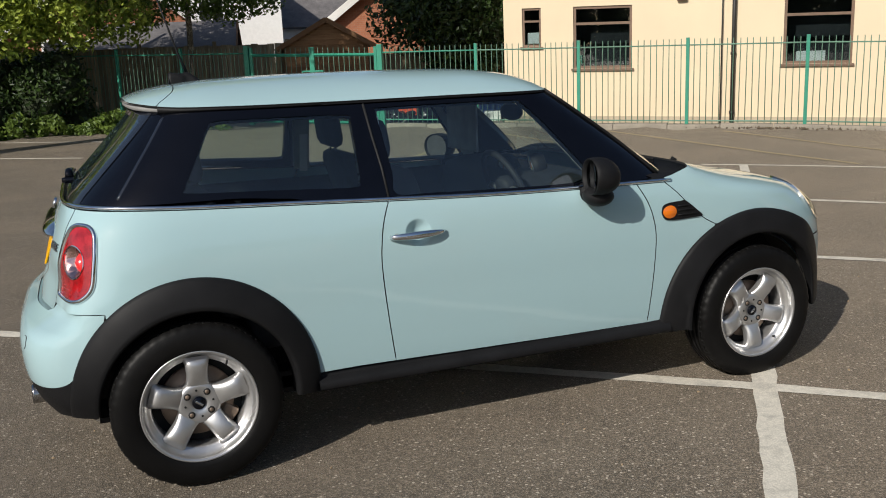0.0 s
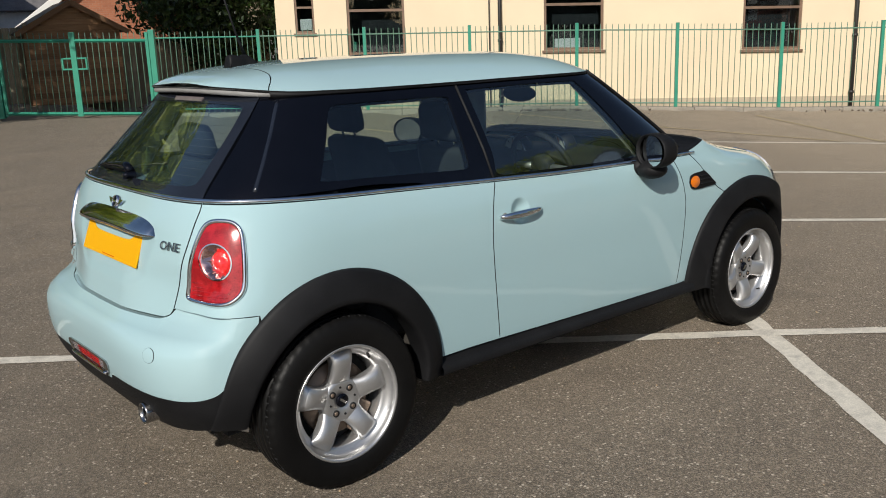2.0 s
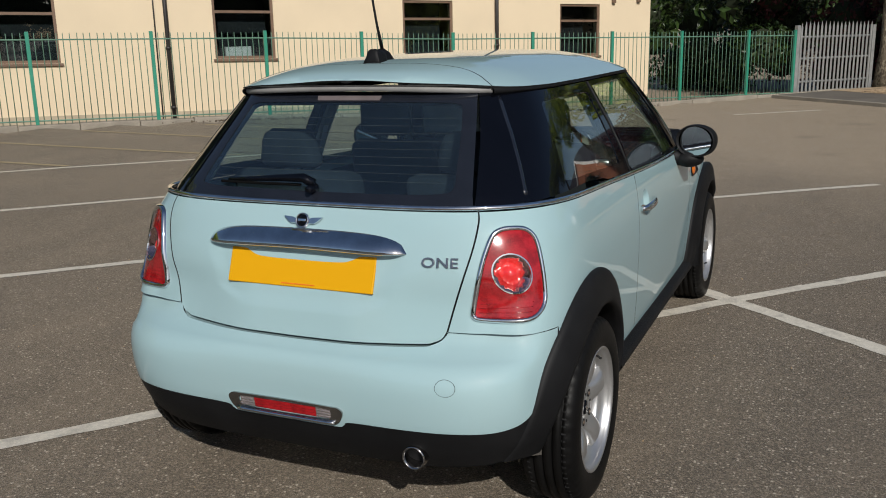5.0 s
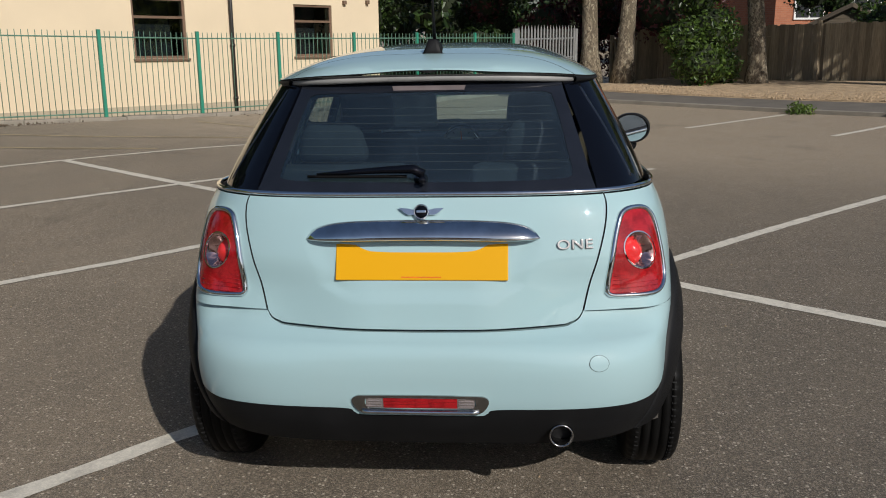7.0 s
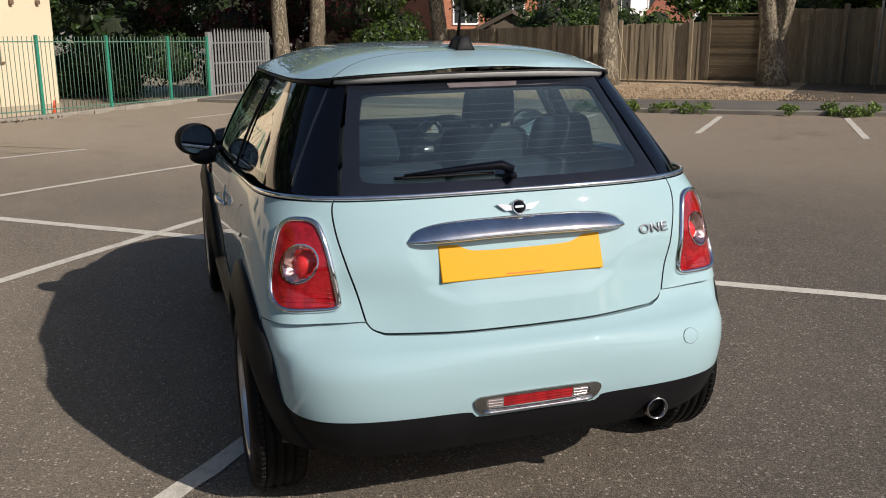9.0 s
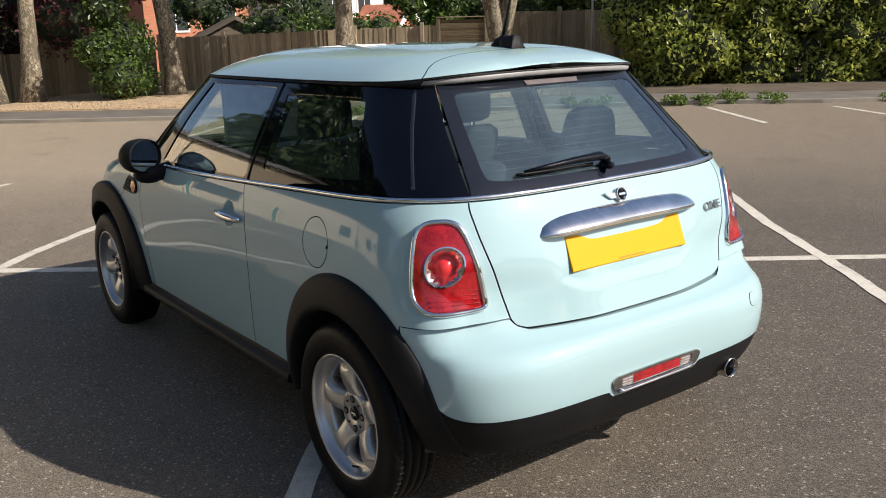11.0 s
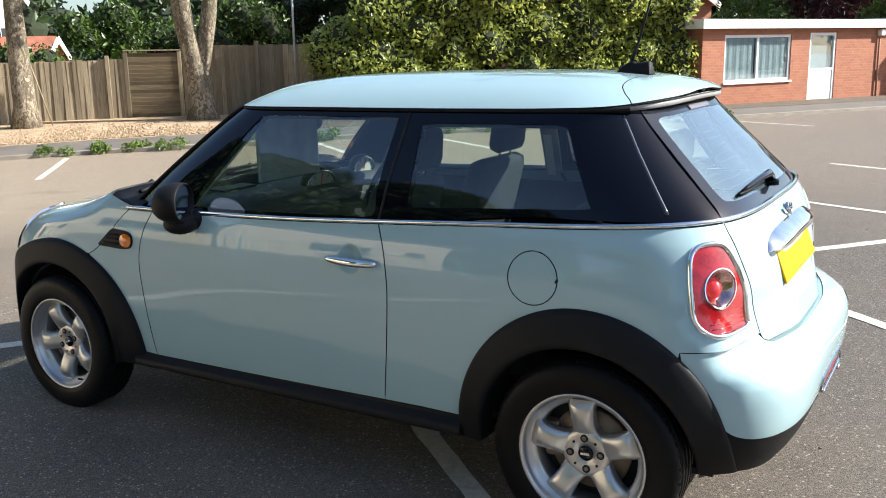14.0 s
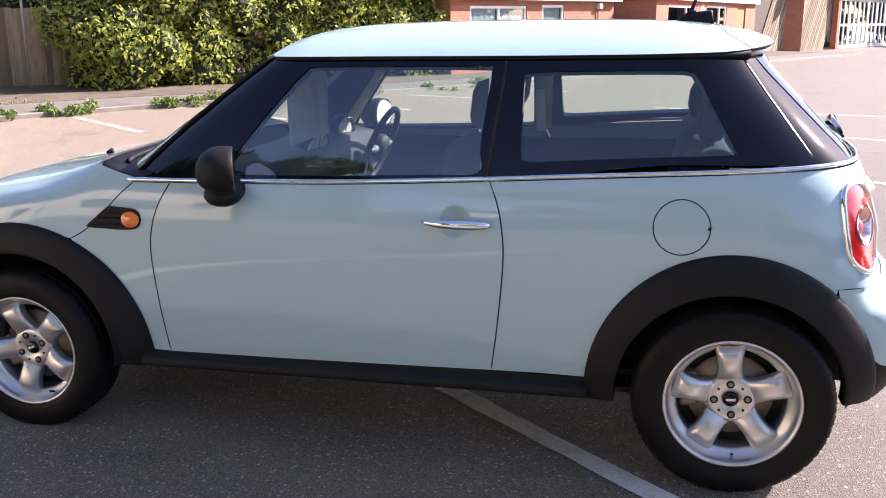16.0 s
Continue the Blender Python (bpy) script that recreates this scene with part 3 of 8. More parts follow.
for up in (0.3, 0.85, 1.35):
    bm = bmesh.new()
    tube(bm, [fence_at(16.65, fence_top(17) - 1.5 + up, 0.03), fence_at(19.1, fence_top(17) - 1.5 + up, 0.03)], 0.025, 4)
    part("cross_rail", bm, GREY_METAL, palisade)
for s in (16.66, 19.1):
    part("gate_post", boxed(-0.05, 0.05, -0.05, 0.05, 0, 1.72, 0.006), GREY_METAL, palisade, m=Matrix.Translation(fence_at(s, fence_top(s) - 1.6, 0.04)) @ pose(0, 0, 0, 0, 0, fence_turn))


# ---------------------------------------------------------------- buildings
def pane_window(parent, x0, x1, z0, z1, transom, frame_mat, glass_mat, y=0.0, fall=0.0, bars=(), thick=0.06, room_shade=True, blind=None, name="window"):
    """A window set into a wall whose outer face is y = 0: frame, panes, sill, near-black sheet for the unlit inside."""
    w = new(name)
    w.parent = parent
    z = lambda x: fall * x
    def piece(n, a, b, c, d, y0, y1, mat):
        bm = bmesh.new()
        for v in box(bm, a, b, y0, y1, c, d):
            v.co.z += z(v.co.x)
        bmesh.ops.recalc_face_normals(bm, faces=bm.faces)
        return part(n, bm, mat, w)
    t = thick
    piece("frame_side", x0, x0 + t, z0, z1, y + 0.03, y + 0.10, frame_mat)
    piece("frame_side", x1 - t, x1, z0, z1, y + 0.03, y + 0.10, frame_mat)
    piece("frame_top", x0 + t, x1 - t, z1 - t, z1, y + 0.03, y + 0.10, frame_mat)
    piece("frame_bottom", x0 + t, x1 - t, z0, z0 + t, y + 0.03, y + 0.10, frame_mat)
    if transom:
        piece("transom", x0 + t, x1 - t, transom - t / 2, transom + t / 2, y + 0.025, y + 0.10, frame_mat)
    for b in bars:
        piece("mullion", b - t / 2, b + t / 2, z0 + t, z1 - t, y + 0.028, y + 0.098, frame_mat)
    edges = [x0 + t] + [b for b in bars] + [x1 - t]
    rows = [z0 + t] + ([transom] if transom else []) + [z1 - t]
    for a, b in zip(edges, edges[1:]):
        for c, d in zip(rows, rows[1:]):
            ob = piece("pane", a, b, c, d, y + 0.06, y + 0.066, glass_mat)
    piece("sill", x0 - 0.04, x1 + 0.04, z0 - 0.05, z0 - 0.002, y - 0.05, y + 0.06, frame_mat)
    if room_shade:
        # one black sheet behind the panes; the dimness indoors is its colour
        piece("room_shade", x0 + 0.004, x1 - 0.004, z0 + 0.004, z1 - 0.004, y + 0.75, y + 0.78, ROOM_DARK)
    return w


def wall_with_openings(name, parent, length, z0, z1, openings, material, thick=0.28, fall=0.0, uv=False, label=""):
    """One wall slab along x with real openings; its outer face is y = 0."""
    xs = sorted({0.0, length} | {v for o in openings for v in o[:2]})
    bm = bmesh.new()
    for a, b in zip(xs, xs[1:]):
        cuts = sorted((o[2], o[3]) for o in openings if o[0] <= a + 1e-6 and o[1] >= b - 1e-6)
        low = z0
        for c, d in cuts + [(z1, None)]:
            if c > low + 1e-4:
                for v in box(bm, a, b, 0, thick, low, c):
                    v.co.z += fall * v.co.x
            low = d if d is not None else low
    bmesh.ops.remove_doubles(bm, verts=bm.verts, dist=0.0005)
    bmesh.ops.recalc_face_normals(bm, faces=bm.faces)
    if uv:
        layer = bm.loops.layers.uv.new("UVMap")
        for f in bm.faces:
            for l in f.loops:
                p = l.vert.co
                l[layer].uv = (p.x if abs(f.normal.y) > 0.5 else p.y, p.z)
    return part(name, bm, material, parent, label)


def slab(parent, name, x0, x1, y0, y1, z0, z1, material, fall=0.0, label="", bevel=0.0, uv=False):
    bm = boxed(x0, x1, y0, y1, z0, z1, bevel)
    for v in bm.verts:
        v.co.z += fall * v.co.x
    if uv:
        layer = bm.loops.layers.uv.new("UVMap")
        for f in bm.faces:
            for l in f.loops:
                p = l.vert.co
                l[layer].uv = (p.x if abs(f.normal.y) > 0.5 else p.y, p.z)
    return part(name, bm, material, parent, label)


def line_pose(a, b, z=0.0):
    """The pose of a wall that runs from a to b in plan, with its outer face on the right-hand side of that way."""
    return pose(a[0], a[1], z, 0, 0, math.degrees(math.atan2(b[1] - a[1], b[0] - a[0])))


FALL = -0.0185
hall = thing("hall_building", line_pose((8.58, 14.56), (21.27, 3.41)), "long single-storey hall with cream rendered walls and brown windows", "building")
HALL_LENGTH = 16.9
WINDOWS = [(0.42, 0.84, 1.54, 2.36, 2.08), (1.55, 2.80, 1.06, 2.36, 2.00), (5.80, 7.08, 1.10, 2.42, 2.06), (10.05, 11.30, 1.05, 2.34, 1.93), (14.20, 15.36, 1.06, 2.30, 1.90)]
wall_with_openings("wall", hall, HALL_LENGTH, -0.9, 4.3, [w[:4] for w in WINDOWS], RENDER, fall=FALL)
slab(hall, "side_wall", 0.0, 0.28, 0.282, 8.0, -0.9, 4.3, RENDER)
slab(hall, "side_wall", HALL_LENGTH - 0.28, HALL_LENGTH, 0.282, 8.0, -1.2, 4.0, RENDER)
slab(hall, "rear_wall", 0.0, HALL_LENGTH, 8.0, 8.28, -1.2, 4.0, RENDER)
slab(hall, "roof", -0.3, HALL_LENGTH + 0.3, -0.3, 8.5, 4.31, 4.5, SLATE, fall=FALL)
slab(hall, "plinth", -0.015, HALL_LENGTH + 0.015, -0.02, -0.002, -0.9, 0.04, PLINTH, fall=FALL)
for i, (a, b, c, d, t) in enumerate(WINDOWS):
    pane_window(hall, a, b, c, d, t, BROWN_FRAME, WINDOW_GLASS, fall=FALL, thick=0.055 if i else 0.045)
for x, r in ((4.85, 0.042), (4.62, 0.012), (12.42, 0.045)):
    bm = bmesh.new()
    z = FALL * x
    tube(bm, [(x, -0.07, -0.5 + z), (x, -0.07, 4.2 + z)], r, 10)
    pipe = part("downpipe", bm, BLACK_IRON, hall, "dark cast-iron downpipe", True)
    if r > 0.03:
        for up in (0.1, 1.3, 2.5, 3.6):
            bm = bmesh.new()
            tube(bm, [(x, -0.07, up + z), (x, -0.07, up + 0.06 + z)], r * 1.3, 10)
            part("pipe_collar", bm, BLACK_IRON, pipe, smooth=True)
for x, z0, w in ((3.72, 2.40, 0.2), (15.7, 2.33, 0.09), (16.45, 2.36, 0.09)):
    slab(hall, "wall_vent" if w > 0.1 else "wall_lamp", x, x + w, -0.09, -0.002, z0 + FALL * x, z0 + 0.10 + FALL * x, BROWN_FRAME, bevel=0.012)
# two low pieces inside the windows
for k, (x, z0, hgt, w, mat) in enumerate(((6.05, 1.12, 0.22, 0.55, WHITE_FRAME), (0.5, 1.60, 0.24, 0.26, WHITE_FRAME), (1.63, 1.14, 0.2, 0.08, GREEN_METAL))):
    ob = tagged(part("window_sill_box", boxed(0, w, 0.16, 0.30, 0, hgt, 0.01), mat), "pale box standing on the inside window sill", "box")
    ob.matrix_world = hall.matrix_world @ Matrix.Translation((x, 0, z0 + FALL * x))
bm = bmesh.new()
tube(bm, [(0, 0, -0.1), (0.01, 0, 0.2), (0.05, 0, 0.42), (0.07, 0, 0.5)], 0.035, 10)
ob = tagged(part("red_pipe", bm, ORANGE_PLASTIC, smooth=True), "short bent orange-red plastic pipe standing by the cream wall", "pipe")
ob.matrix_world = hall.matrix_world @ Matrix.Translation((15.85, -0.9, -0.62))
# yard beside the hall with piled play equipment
pile = thing("play_panel_pile", Matrix.Identity(4), "pile of red and blue plastic play panels leaning in the yard", "play panels")
for k in range(9):
    x, y = 7.75 + 0.14 * k, 18.15 - 0.03 * k
    ob = part("red_panel", boxed(-0.10, 0.10, -0.55, 0.35, -0.03, 0.03, 0.02), RED_PLASTIC, pile, "bright red plastic panel")
    ob.matrix_world = Matrix.Translation(on_ground(x, y, 0.50)) @ pose(0, 0, 0, 52, 10, -40 + random.uniform(-5, 5))
for k in range(7):
    x, y = 9.15 + 0.15 * k, 17.95 - 0.03 * k
    ob = part("blue_panel", boxed(-0.08, 0.08, -0.5, 0.4, -0.03, 0.03, 0.02), BLUE_PLASTIC, pile, "dark blue plastic panel")
    ob.matrix_world = Matrix.Translation(on_ground(x, y, 0.50)) @ pose(0, 0, 0, 56, -14, -40 + random.uniform(-7, 7))
for k, mat in enumerate((RED_PLASTIC, WHITE_FRAME, RED_PLASTIC, WHITE_FRAME)):
    part("chequered_block", boxed(-0.13, 0.13, -0.07, 0.07, -0.07, 0.07, 0.02), mat, pile, m=Matrix.Translation(on_ground(9.2 + 0.26 * k, 17.55 - 0.02 * k, 0.83)) @ pose(0, 0, 0, 0, -8, -20))
part("pile_frame", boxed(7.5, 10.3, 18.0, 18.08, 0.1, 0.45, 0.01), BLACK_IRON, pile)
for x, y, w, hgt in ((9.0, 17.45, 0.52, 0.30), (9.52, 17.30, 0.42, 0.27)):
    bm = boxed(-w / 2, w / 2, -0.2, 0.2, 0, hgt, 0.02)
    ob = tagged(part("storage_box", bm, WHITE_FRAME), "white plastic storage box on the yard", "box", "white boxes")
    ob.matrix_world = Matrix.Translation(on_ground(x, y, -0.02)) @ pose(0, 0, 0, 0, 0, -25)
# made-up lumps and tubes stand in for an unclear dark heap of machinery
for x, y, size, hgt in ((6.25, 15.15, 0.55, 0.62), (6.95, 15.35, 0.62, 0.85), (7.5, 15.6, 0.5, 0.66), (7.05, 14.75, 0.42, 0.34), (7.75, 15.15, 0.36, 0.28)):
    bm = bmesh.new()
    bmesh.ops.create_icosphere(bm, subdivisions=4, radius=1.0)
    for v in bm.verts:
        d = v.co.copy()
        v.co = Vector((d.x * size, d.y * size, max(-0.02, d.z * 0.5 + 0.5) * hgt)) * (1 + 0.28 * noise.noise(d * 2.2 + Vector((x, y, 0))) + 0.10 * noise.noise(d * 6.5 + Vector((y, x, 0))))
    ob = tagged(part("heap_lump", bm, HEAP_BLACK, smooth=True), "dark lump standing in for the machine heap behind the railings", "sack", "black sacks")
    ob.matrix_world = Matrix.Translation(on_ground(x, y, -0.03))
ob = tagged(part("plastic_crate", boxed(-0.2, 0.2, -0.12, 0.12, 0, 0.17, 0.01), ORANGE_PLASTIC), "small orange plastic crate lying on the dark heap", "crate")
ob.matrix_world = Matrix.Translation(on_ground(6.35, 14.85, 0.42)) @ pose(0, 0, 0, 5, 4, -25)
for k in range(3):
    bm = bmesh.new()
    tube(bm, [(0, 0, 0), (0.9, 0.1, 0.45)], 0.02, 6)
    ob = tagged(part("metal_tube", bm, GREY_METAL, smooth=True), "bare metal tube added to stick out of the dark heap", "tube", "metal tubes")
    ob.matrix_world = Matrix.Translation(on_ground(6.4 + 0.3 * k, 15.0 + 0.1 * k, 0.55)) @ pose(0, 0, 0, 0, 20 * k, 30 + 50 * k)

# brick range with flat roofs
BF = 0.006
range_a = thing("brick_building", line_pose((5.65, -21.12), (1.62, -28.68), 0.0), "low flat-roofed red brick building with white fascia and plastic windows", "building")
La = 8.56
front = [(0.84, 3.53, 0.70, 1.96), (4.33, 5.52, 0.03, 2.0)]
wall_with_openings("wall", range_a, La, -0.3, 2.12, front, BRICK, uv=True, fall=BF)
slab(range_a, "side_wall", 0.0, 0.28, 0.282, 6.0, -0.3, 2.12, BRICK, uv=True)
slab(range_a, "rear_wall", 0.0, La, 6.0, 6.28, -0.3, 2.15, BRICK, uv=True)
slab(range_a, "fascia", -0.22, La + 0.2, -0.22, -0.18, 2.125, 2.37, FASCIA, fall=BF)
slab(range_a, "fascia", -0.22, -0.18, -0.178, 6.4, 2.125, 2.37, FASCIA)
slab(range_a, "roof", -0.178, La + 0.2, -0.178, 6.4, 2.13, 2.33, SLATE, fall=BF)
w = pane_window(range_a, 0.84, 3.53, 0.70, 1.96, None, WHITE_FRAME, WINDOW_GLASS, fall=BF, bars=(2.18,), thick=0.075, room_shade=True)
for x0, x1 in ((0.93, 2.1), (2.26, 3.44)):
    bm = bmesh.new()
    rows = []
    for k in range(41):
        x = x0 + (x1 - x0) * k / 40
        y = 0.088 + 0.009 * math.sin(k * 0.7) + 0.005 * math.sin(k * 1.9)
        rows.append((bm.verts.new((x, y, 0.79)), bm.verts.new((x, y, 1.89))))
    for a, b in zip(rows, rows[1:]):
        bm.faces.new((a[0], b[0], b[1], a[1]))
    part("curtain", bm, CURTAIN, w, "pale gathered net curtain", True)
door = new("door")
door.parent = range_a
slab(door, "frame_side", 4.33, 4.41, 0.02, 0.1, 0.03, 2.0, WHITE_FRAME, fall=BF)
slab(door, "frame_side", 5.44, 5.52, 0.02, 0.1, 0.03, 2.0, WHITE_FRAME, fall=BF)
slab(door, "frame_top", 4.41, 5.44, 0.02, 0.1, 1.92, 2.0, WHITE_FRAME, fall=BF)
slab(door, "panel", 4.412, 5.438, 0.04, 0.085, 0.03, 0.92, WHITE_FRAME, fall=BF)
slab(door, "mid_rail", 4.412, 5.438, 0.032, 0.09, 0.922, 1.0, WHITE_FRAME, fall=BF)
slab(door, "pane", 4.412, 5.438, 0.055, 0.061, 1.002, 1.918, WINDOW_GLASS, fall=BF)
slab(door, "blind", 4.412, 5.438, 0.12, 0.125, 1.0, 1.92, CURTAIN, fall=BF)
slab(range_a, "wall_lamp", 7.42, 7.62, -0.16, -0.002, 1.93, 2.12, FASCIA, bevel=0.03)
bm = bmesh.new()
tube(bm, [(7.5, -0.05, 0.0), (7.5, -0.05, 1.92)], 0.03, 8)
part("downpipe", bm, BRICK, range_a, smooth=True)

range_b = thing("brick_building", line_pose((0.2, -29.2), (-4.2, -40.7), 0.0), "flat-roofed red brick block with a wooden door and round sign", "building")
Lb = 12.3
openings = [(1.15, 4.15, 1.18, 2.10), (5.4, 8.0, 1.20, 2.12), (9.45, 10.75, 0.05, 2.12)]
wall_with_openings("wall", range_b, Lb, -0.3, 2.25, openings, BRICK, uv=True)
slab(range_b, "side_wall", 0.0, 0.28, 0.282, 6.0, -0.3, 2.25, BRICK, uv=True)
slab(range_b, "rear_wall", 0.0, Lb, 6.0, 6.28, -0.3, 2.25, BRICK, uv=True)
slab(range_b, "fascia", -0.12, Lb + 0.1, -0.16, -0.12, 2.255, 2.52, FASCIA)
slab(range_b, "fascia", -0.12, -0.08, -0.118, 6.4, 2.255, 2.52, FASCIA)
slab(range_b, "roof", -0.078, Lb + 0.1, -0.118, 6.4, 2.27, 2.47, SLATE)
for a, b, c, d in openings[:2]:
    pane_window(range_b, a, b, c, d, None, WHITE_FRAME, WINDOW_GLASS, bars=(a + (b - a) * 0.66,), thick=0.09)
slab(range_b, "door", 9.452, 10.748, 0.05, 0.10, 0.05, 2.118, DOOR_WOOD, label="varnished plain wooden door")
slab(range_b, "doorstep", 9.3, 10.9, -0.3, -0.002, -0.1, 0.06, CONCRETE)
bm = bmesh.new()
bmesh.ops.create_cone(bm, cap_ends=True, segments=32, radius1=0.42, radius2=0.42, depth=0.04)
bmesh.ops.transform(bm, matrix=Matrix.Translation((4.8, -0.025, 1.62)) @ pose(0, 0, 0, 90, 0, 0) @ Matrix.Diagonal((0.85, 1.15, 1, 1)), verts=bm.verts)
sign = part("round_sign", bm, WHITE_FRAME, range_b, "white oval sign with unreadable small writing")
for k, wd in enumerate((0.3, 0.42, 0.36, 0.4, 0.25)):
    slab(sign, "writing_bar", 4.8 - wd / 2, 4.8 + wd / 2, -0.05, -0.046, 1.80 - 0.1 * k, 1.84 - 0.1 * k, BROWN_FRAME)


def waste_bin(x, y, turn, label):
    t = thing("waste_bin", Matrix.Translation(on_ground(x, y)) @ pose(0, 0, 0, 0, 0, turn), label, "waste bin", "red waste bins")
    bm = bmesh.new()
    ring = [((-0.62, -0.42), (-0.68, -0.5)), ((0.62, -0.42), (0.68, -0.5)), ((0.62, 0.42), (0.68, 0.5)), ((-0.62, 0.42), (-0.68, 0.5))]
    low = [bm.verts.new((a[0], a[1], 0.2)) for a, _ in ring]
    top = [bm.verts.new((b[0], b[1], 1.15)) for _, b in ring]
    bm.faces.new(low[::-1]), bm.faces.new(top)
    for k in range(4):
        bm.faces.new((low[k], low[(k + 1) % 4], top[(k + 1) % 4], top[k]))
    bmesh.ops.bevel(bm, geom=bm.edges[:], offset=0.03, segments=2, affect="EDGES")
    part("body", bm, RED_PLASTIC, t)
    bm = bmesh.new()
    tube(bm, [(-0.7, 0.0, 1.08), (0.7, 0.0, 1.08)], 0.52, 20)
    for v in bm.verts:
        v.co.z = 1.155 + max(0, v.co.z - 1.08) * 0.35
    part("lid", bm, RED_PLASTIC, t, smooth=True)
    part("label_plate", boxed(-0.3, 0.3, -0.492, -0.472, 0.62, 0.95), WHITE_FRAME, t, "white label with worn lettering")
    for a in (-0.55, 0.55):
        for b in (-0.38, 0.38):
            bm = bmesh.new()
            lathe(bm, [(0.0, -0.025), (0.09, -0.025), (0.1, 0), (0.09, 0.025), (0.0, 0.025)], 16, Vector((a, b, 0.1)))
            part("wheel", bm, BLACK_IRON, t, smooth=True)
            part("caster", boxed(a - 0.02, a + 0.02, b - 0.045, b + 0.045, 0.1, 0.205), GREY_METAL, t)


waste_bin(-0.75, -30.1, -112, "red wheeled waste bin with a domed lid against the brick wall")
waste_bin(-1.55, -32.3, -112, "red wheeled waste bin with a label plate against the brick wall")

# diagonal board screen and glazed entrance at the end of the range
screen = thing("board_screen", line_pose((-4.4, -41.2), (-8.6, -49.2)), "grey-brown screen of diagonal timber boards", "timber screen")
for k in range(34):
    bm = boxed(0, 0.19, 0, 0.03, 0, 3.6, 0.004)
    part("board", bm, FENCE_WOOD, screen, m=Matrix.Translation((0.05 + k * 0.27, 0.05, -0.1)) @ pose(0, 0, 0, 0, 33, 0))
slab(screen, "backing", -0.2, 9.0, 0.1, 0.16, -0.2, 3.0, OLD_SHED)
entrance = thing("glazed_entrance", line_pose((-9.6, -50.4), (-14.2, -58.6)), "white framed glazed entrance front of a low building", "building")
slab(entrance, "wall", -0.4, -0.05, 0, 0.3, -0.3, 3.6, BRICK, uv=True)
for k in range(6):
    pane_window(entrance, k * 1.55, k * 1.55 + 1.5, 0.1, 2.7, 1.3, WHITE_FRAME, WINDOW_GLASS, thick=0.13, bars=(k * 1.55 + 0.75,))
slab(entrance, "fascia", -0.4, 9.4, -0.1, 0.3, 2.72, 3.6, FASCIA)
slab(entrance, "rear_wall", -0.4, 9.4, 5.0, 5.3, -0.3, 3.6, BRICK, uv=True)


# ---------------------------------------------------------------- garden fences, sheds, houses
def board_fence(name, a, b, height, label, z=0.1, board=0.125, posts=1.83):
    a, b = Vector(a), Vector(b)
    length = (b - a).length
    t = thing(name, line_pose(a, b, 0.0), label, "fence", "garden fences")
    bm = boxed(0, board + 0.02, 0, 0.016, 0, height, 0.003)
    me = mesh_of("board", bm, FENCE_WOOD)
    way = (b - a).normalized()
    for k in range(int(length / board)):
        p = a + way * (k * board)
        part("board", me, None, t, m=Matrix.Translation((k * board, 0.012 * (k % 2) + random.uniform(0, 0.006), ground_z(p.x, p.y) + z + random.uniform(-0.02, 0.02))) @ pose(0, 0, 0, random.uniform(-0.6, 0.6), random.uniform(-0.7, 0.7), 5.0 + random.uniform(-1, 1)))
    for k in range(int(length / posts) + 1):
        p = a + way * min(length, k * posts)
        part("post", boxed(-0.05, 0.05, -0.06, 0.04, -0.2, height + 0.1, 0.008), FENCE_WOOD, t, m=Matrix.Translation((min(length, k * posts), -0.01, ground_z(p.x, p.y) + z)))
    for up in (0.25, height - 0.3):
        bm = bmesh.new()
        tube(bm, [(0, 0.06, ground_z(a.x, a.y) + z + up), (length, 0.06, ground_z(b.x, b.y) + z + up)], 0.035, 4)
        part("rail", bm, FENCE_WOOD, t)
    bm = boxed(0, length, -0.005, 0.045, -0.3, 0.0)
    for v in bm.verts:
        v.co.z += ground_z(*(a + way * v.co.x)) + z
    part("gravel_board", bm, CONCRETE, t)
    return t


board_fence("garden_fence", (22.9, -6.7), (17.66, -12.56), 1.52, "weathered grey-brown upright board garden fence", 0.05)
board_fence("garden_fence", (26.0, -3.2), (22.95, -6.65), 1.55, "weathered grey-brown upright board garden fence in shade", 0.05)
board_fence("garden_fence", (16.74, -13.52), (12.3, -16.6), 1.78, "tall weathered brown board fence beside the hedge", 0.10)
board_fence("garden_fence", (-6.0, 21.4), (10.8, 19.0), 1.75, "weathered grey board garden fence behind the green gate", 0.05, board=0.15)

lap = thing("lap_panel", line_pose((17.74, -12.50), (16.79, -13.44), ground_z(18, -12) + 0.05), "brown horizontal lap fence panel between timber posts", "fence panel")
for k in range(16):
    part("slat", boxed(0.05, 1.25, -0.012, 0.004, 0, 0.118, 0.002), PANEL_WOOD, lap, m=Matrix.Translation((0, 0.004 * (k % 2), 0.06 + k * 0.1)) @ pose(0, 0, 0, 7, 0, 0))
for x in (0.0, 1.3):
    part("post", boxed(x - 0.05, x + 0.05, -0.05, 0.05, -0.1, 1.72, 0.008), FENCE_WOOD, lap)
part("cap", boxed(-0.06, 1.36, -0.06, 0.06, 1.725, 1.755, 0.006), FENCE_WOOD, lap)


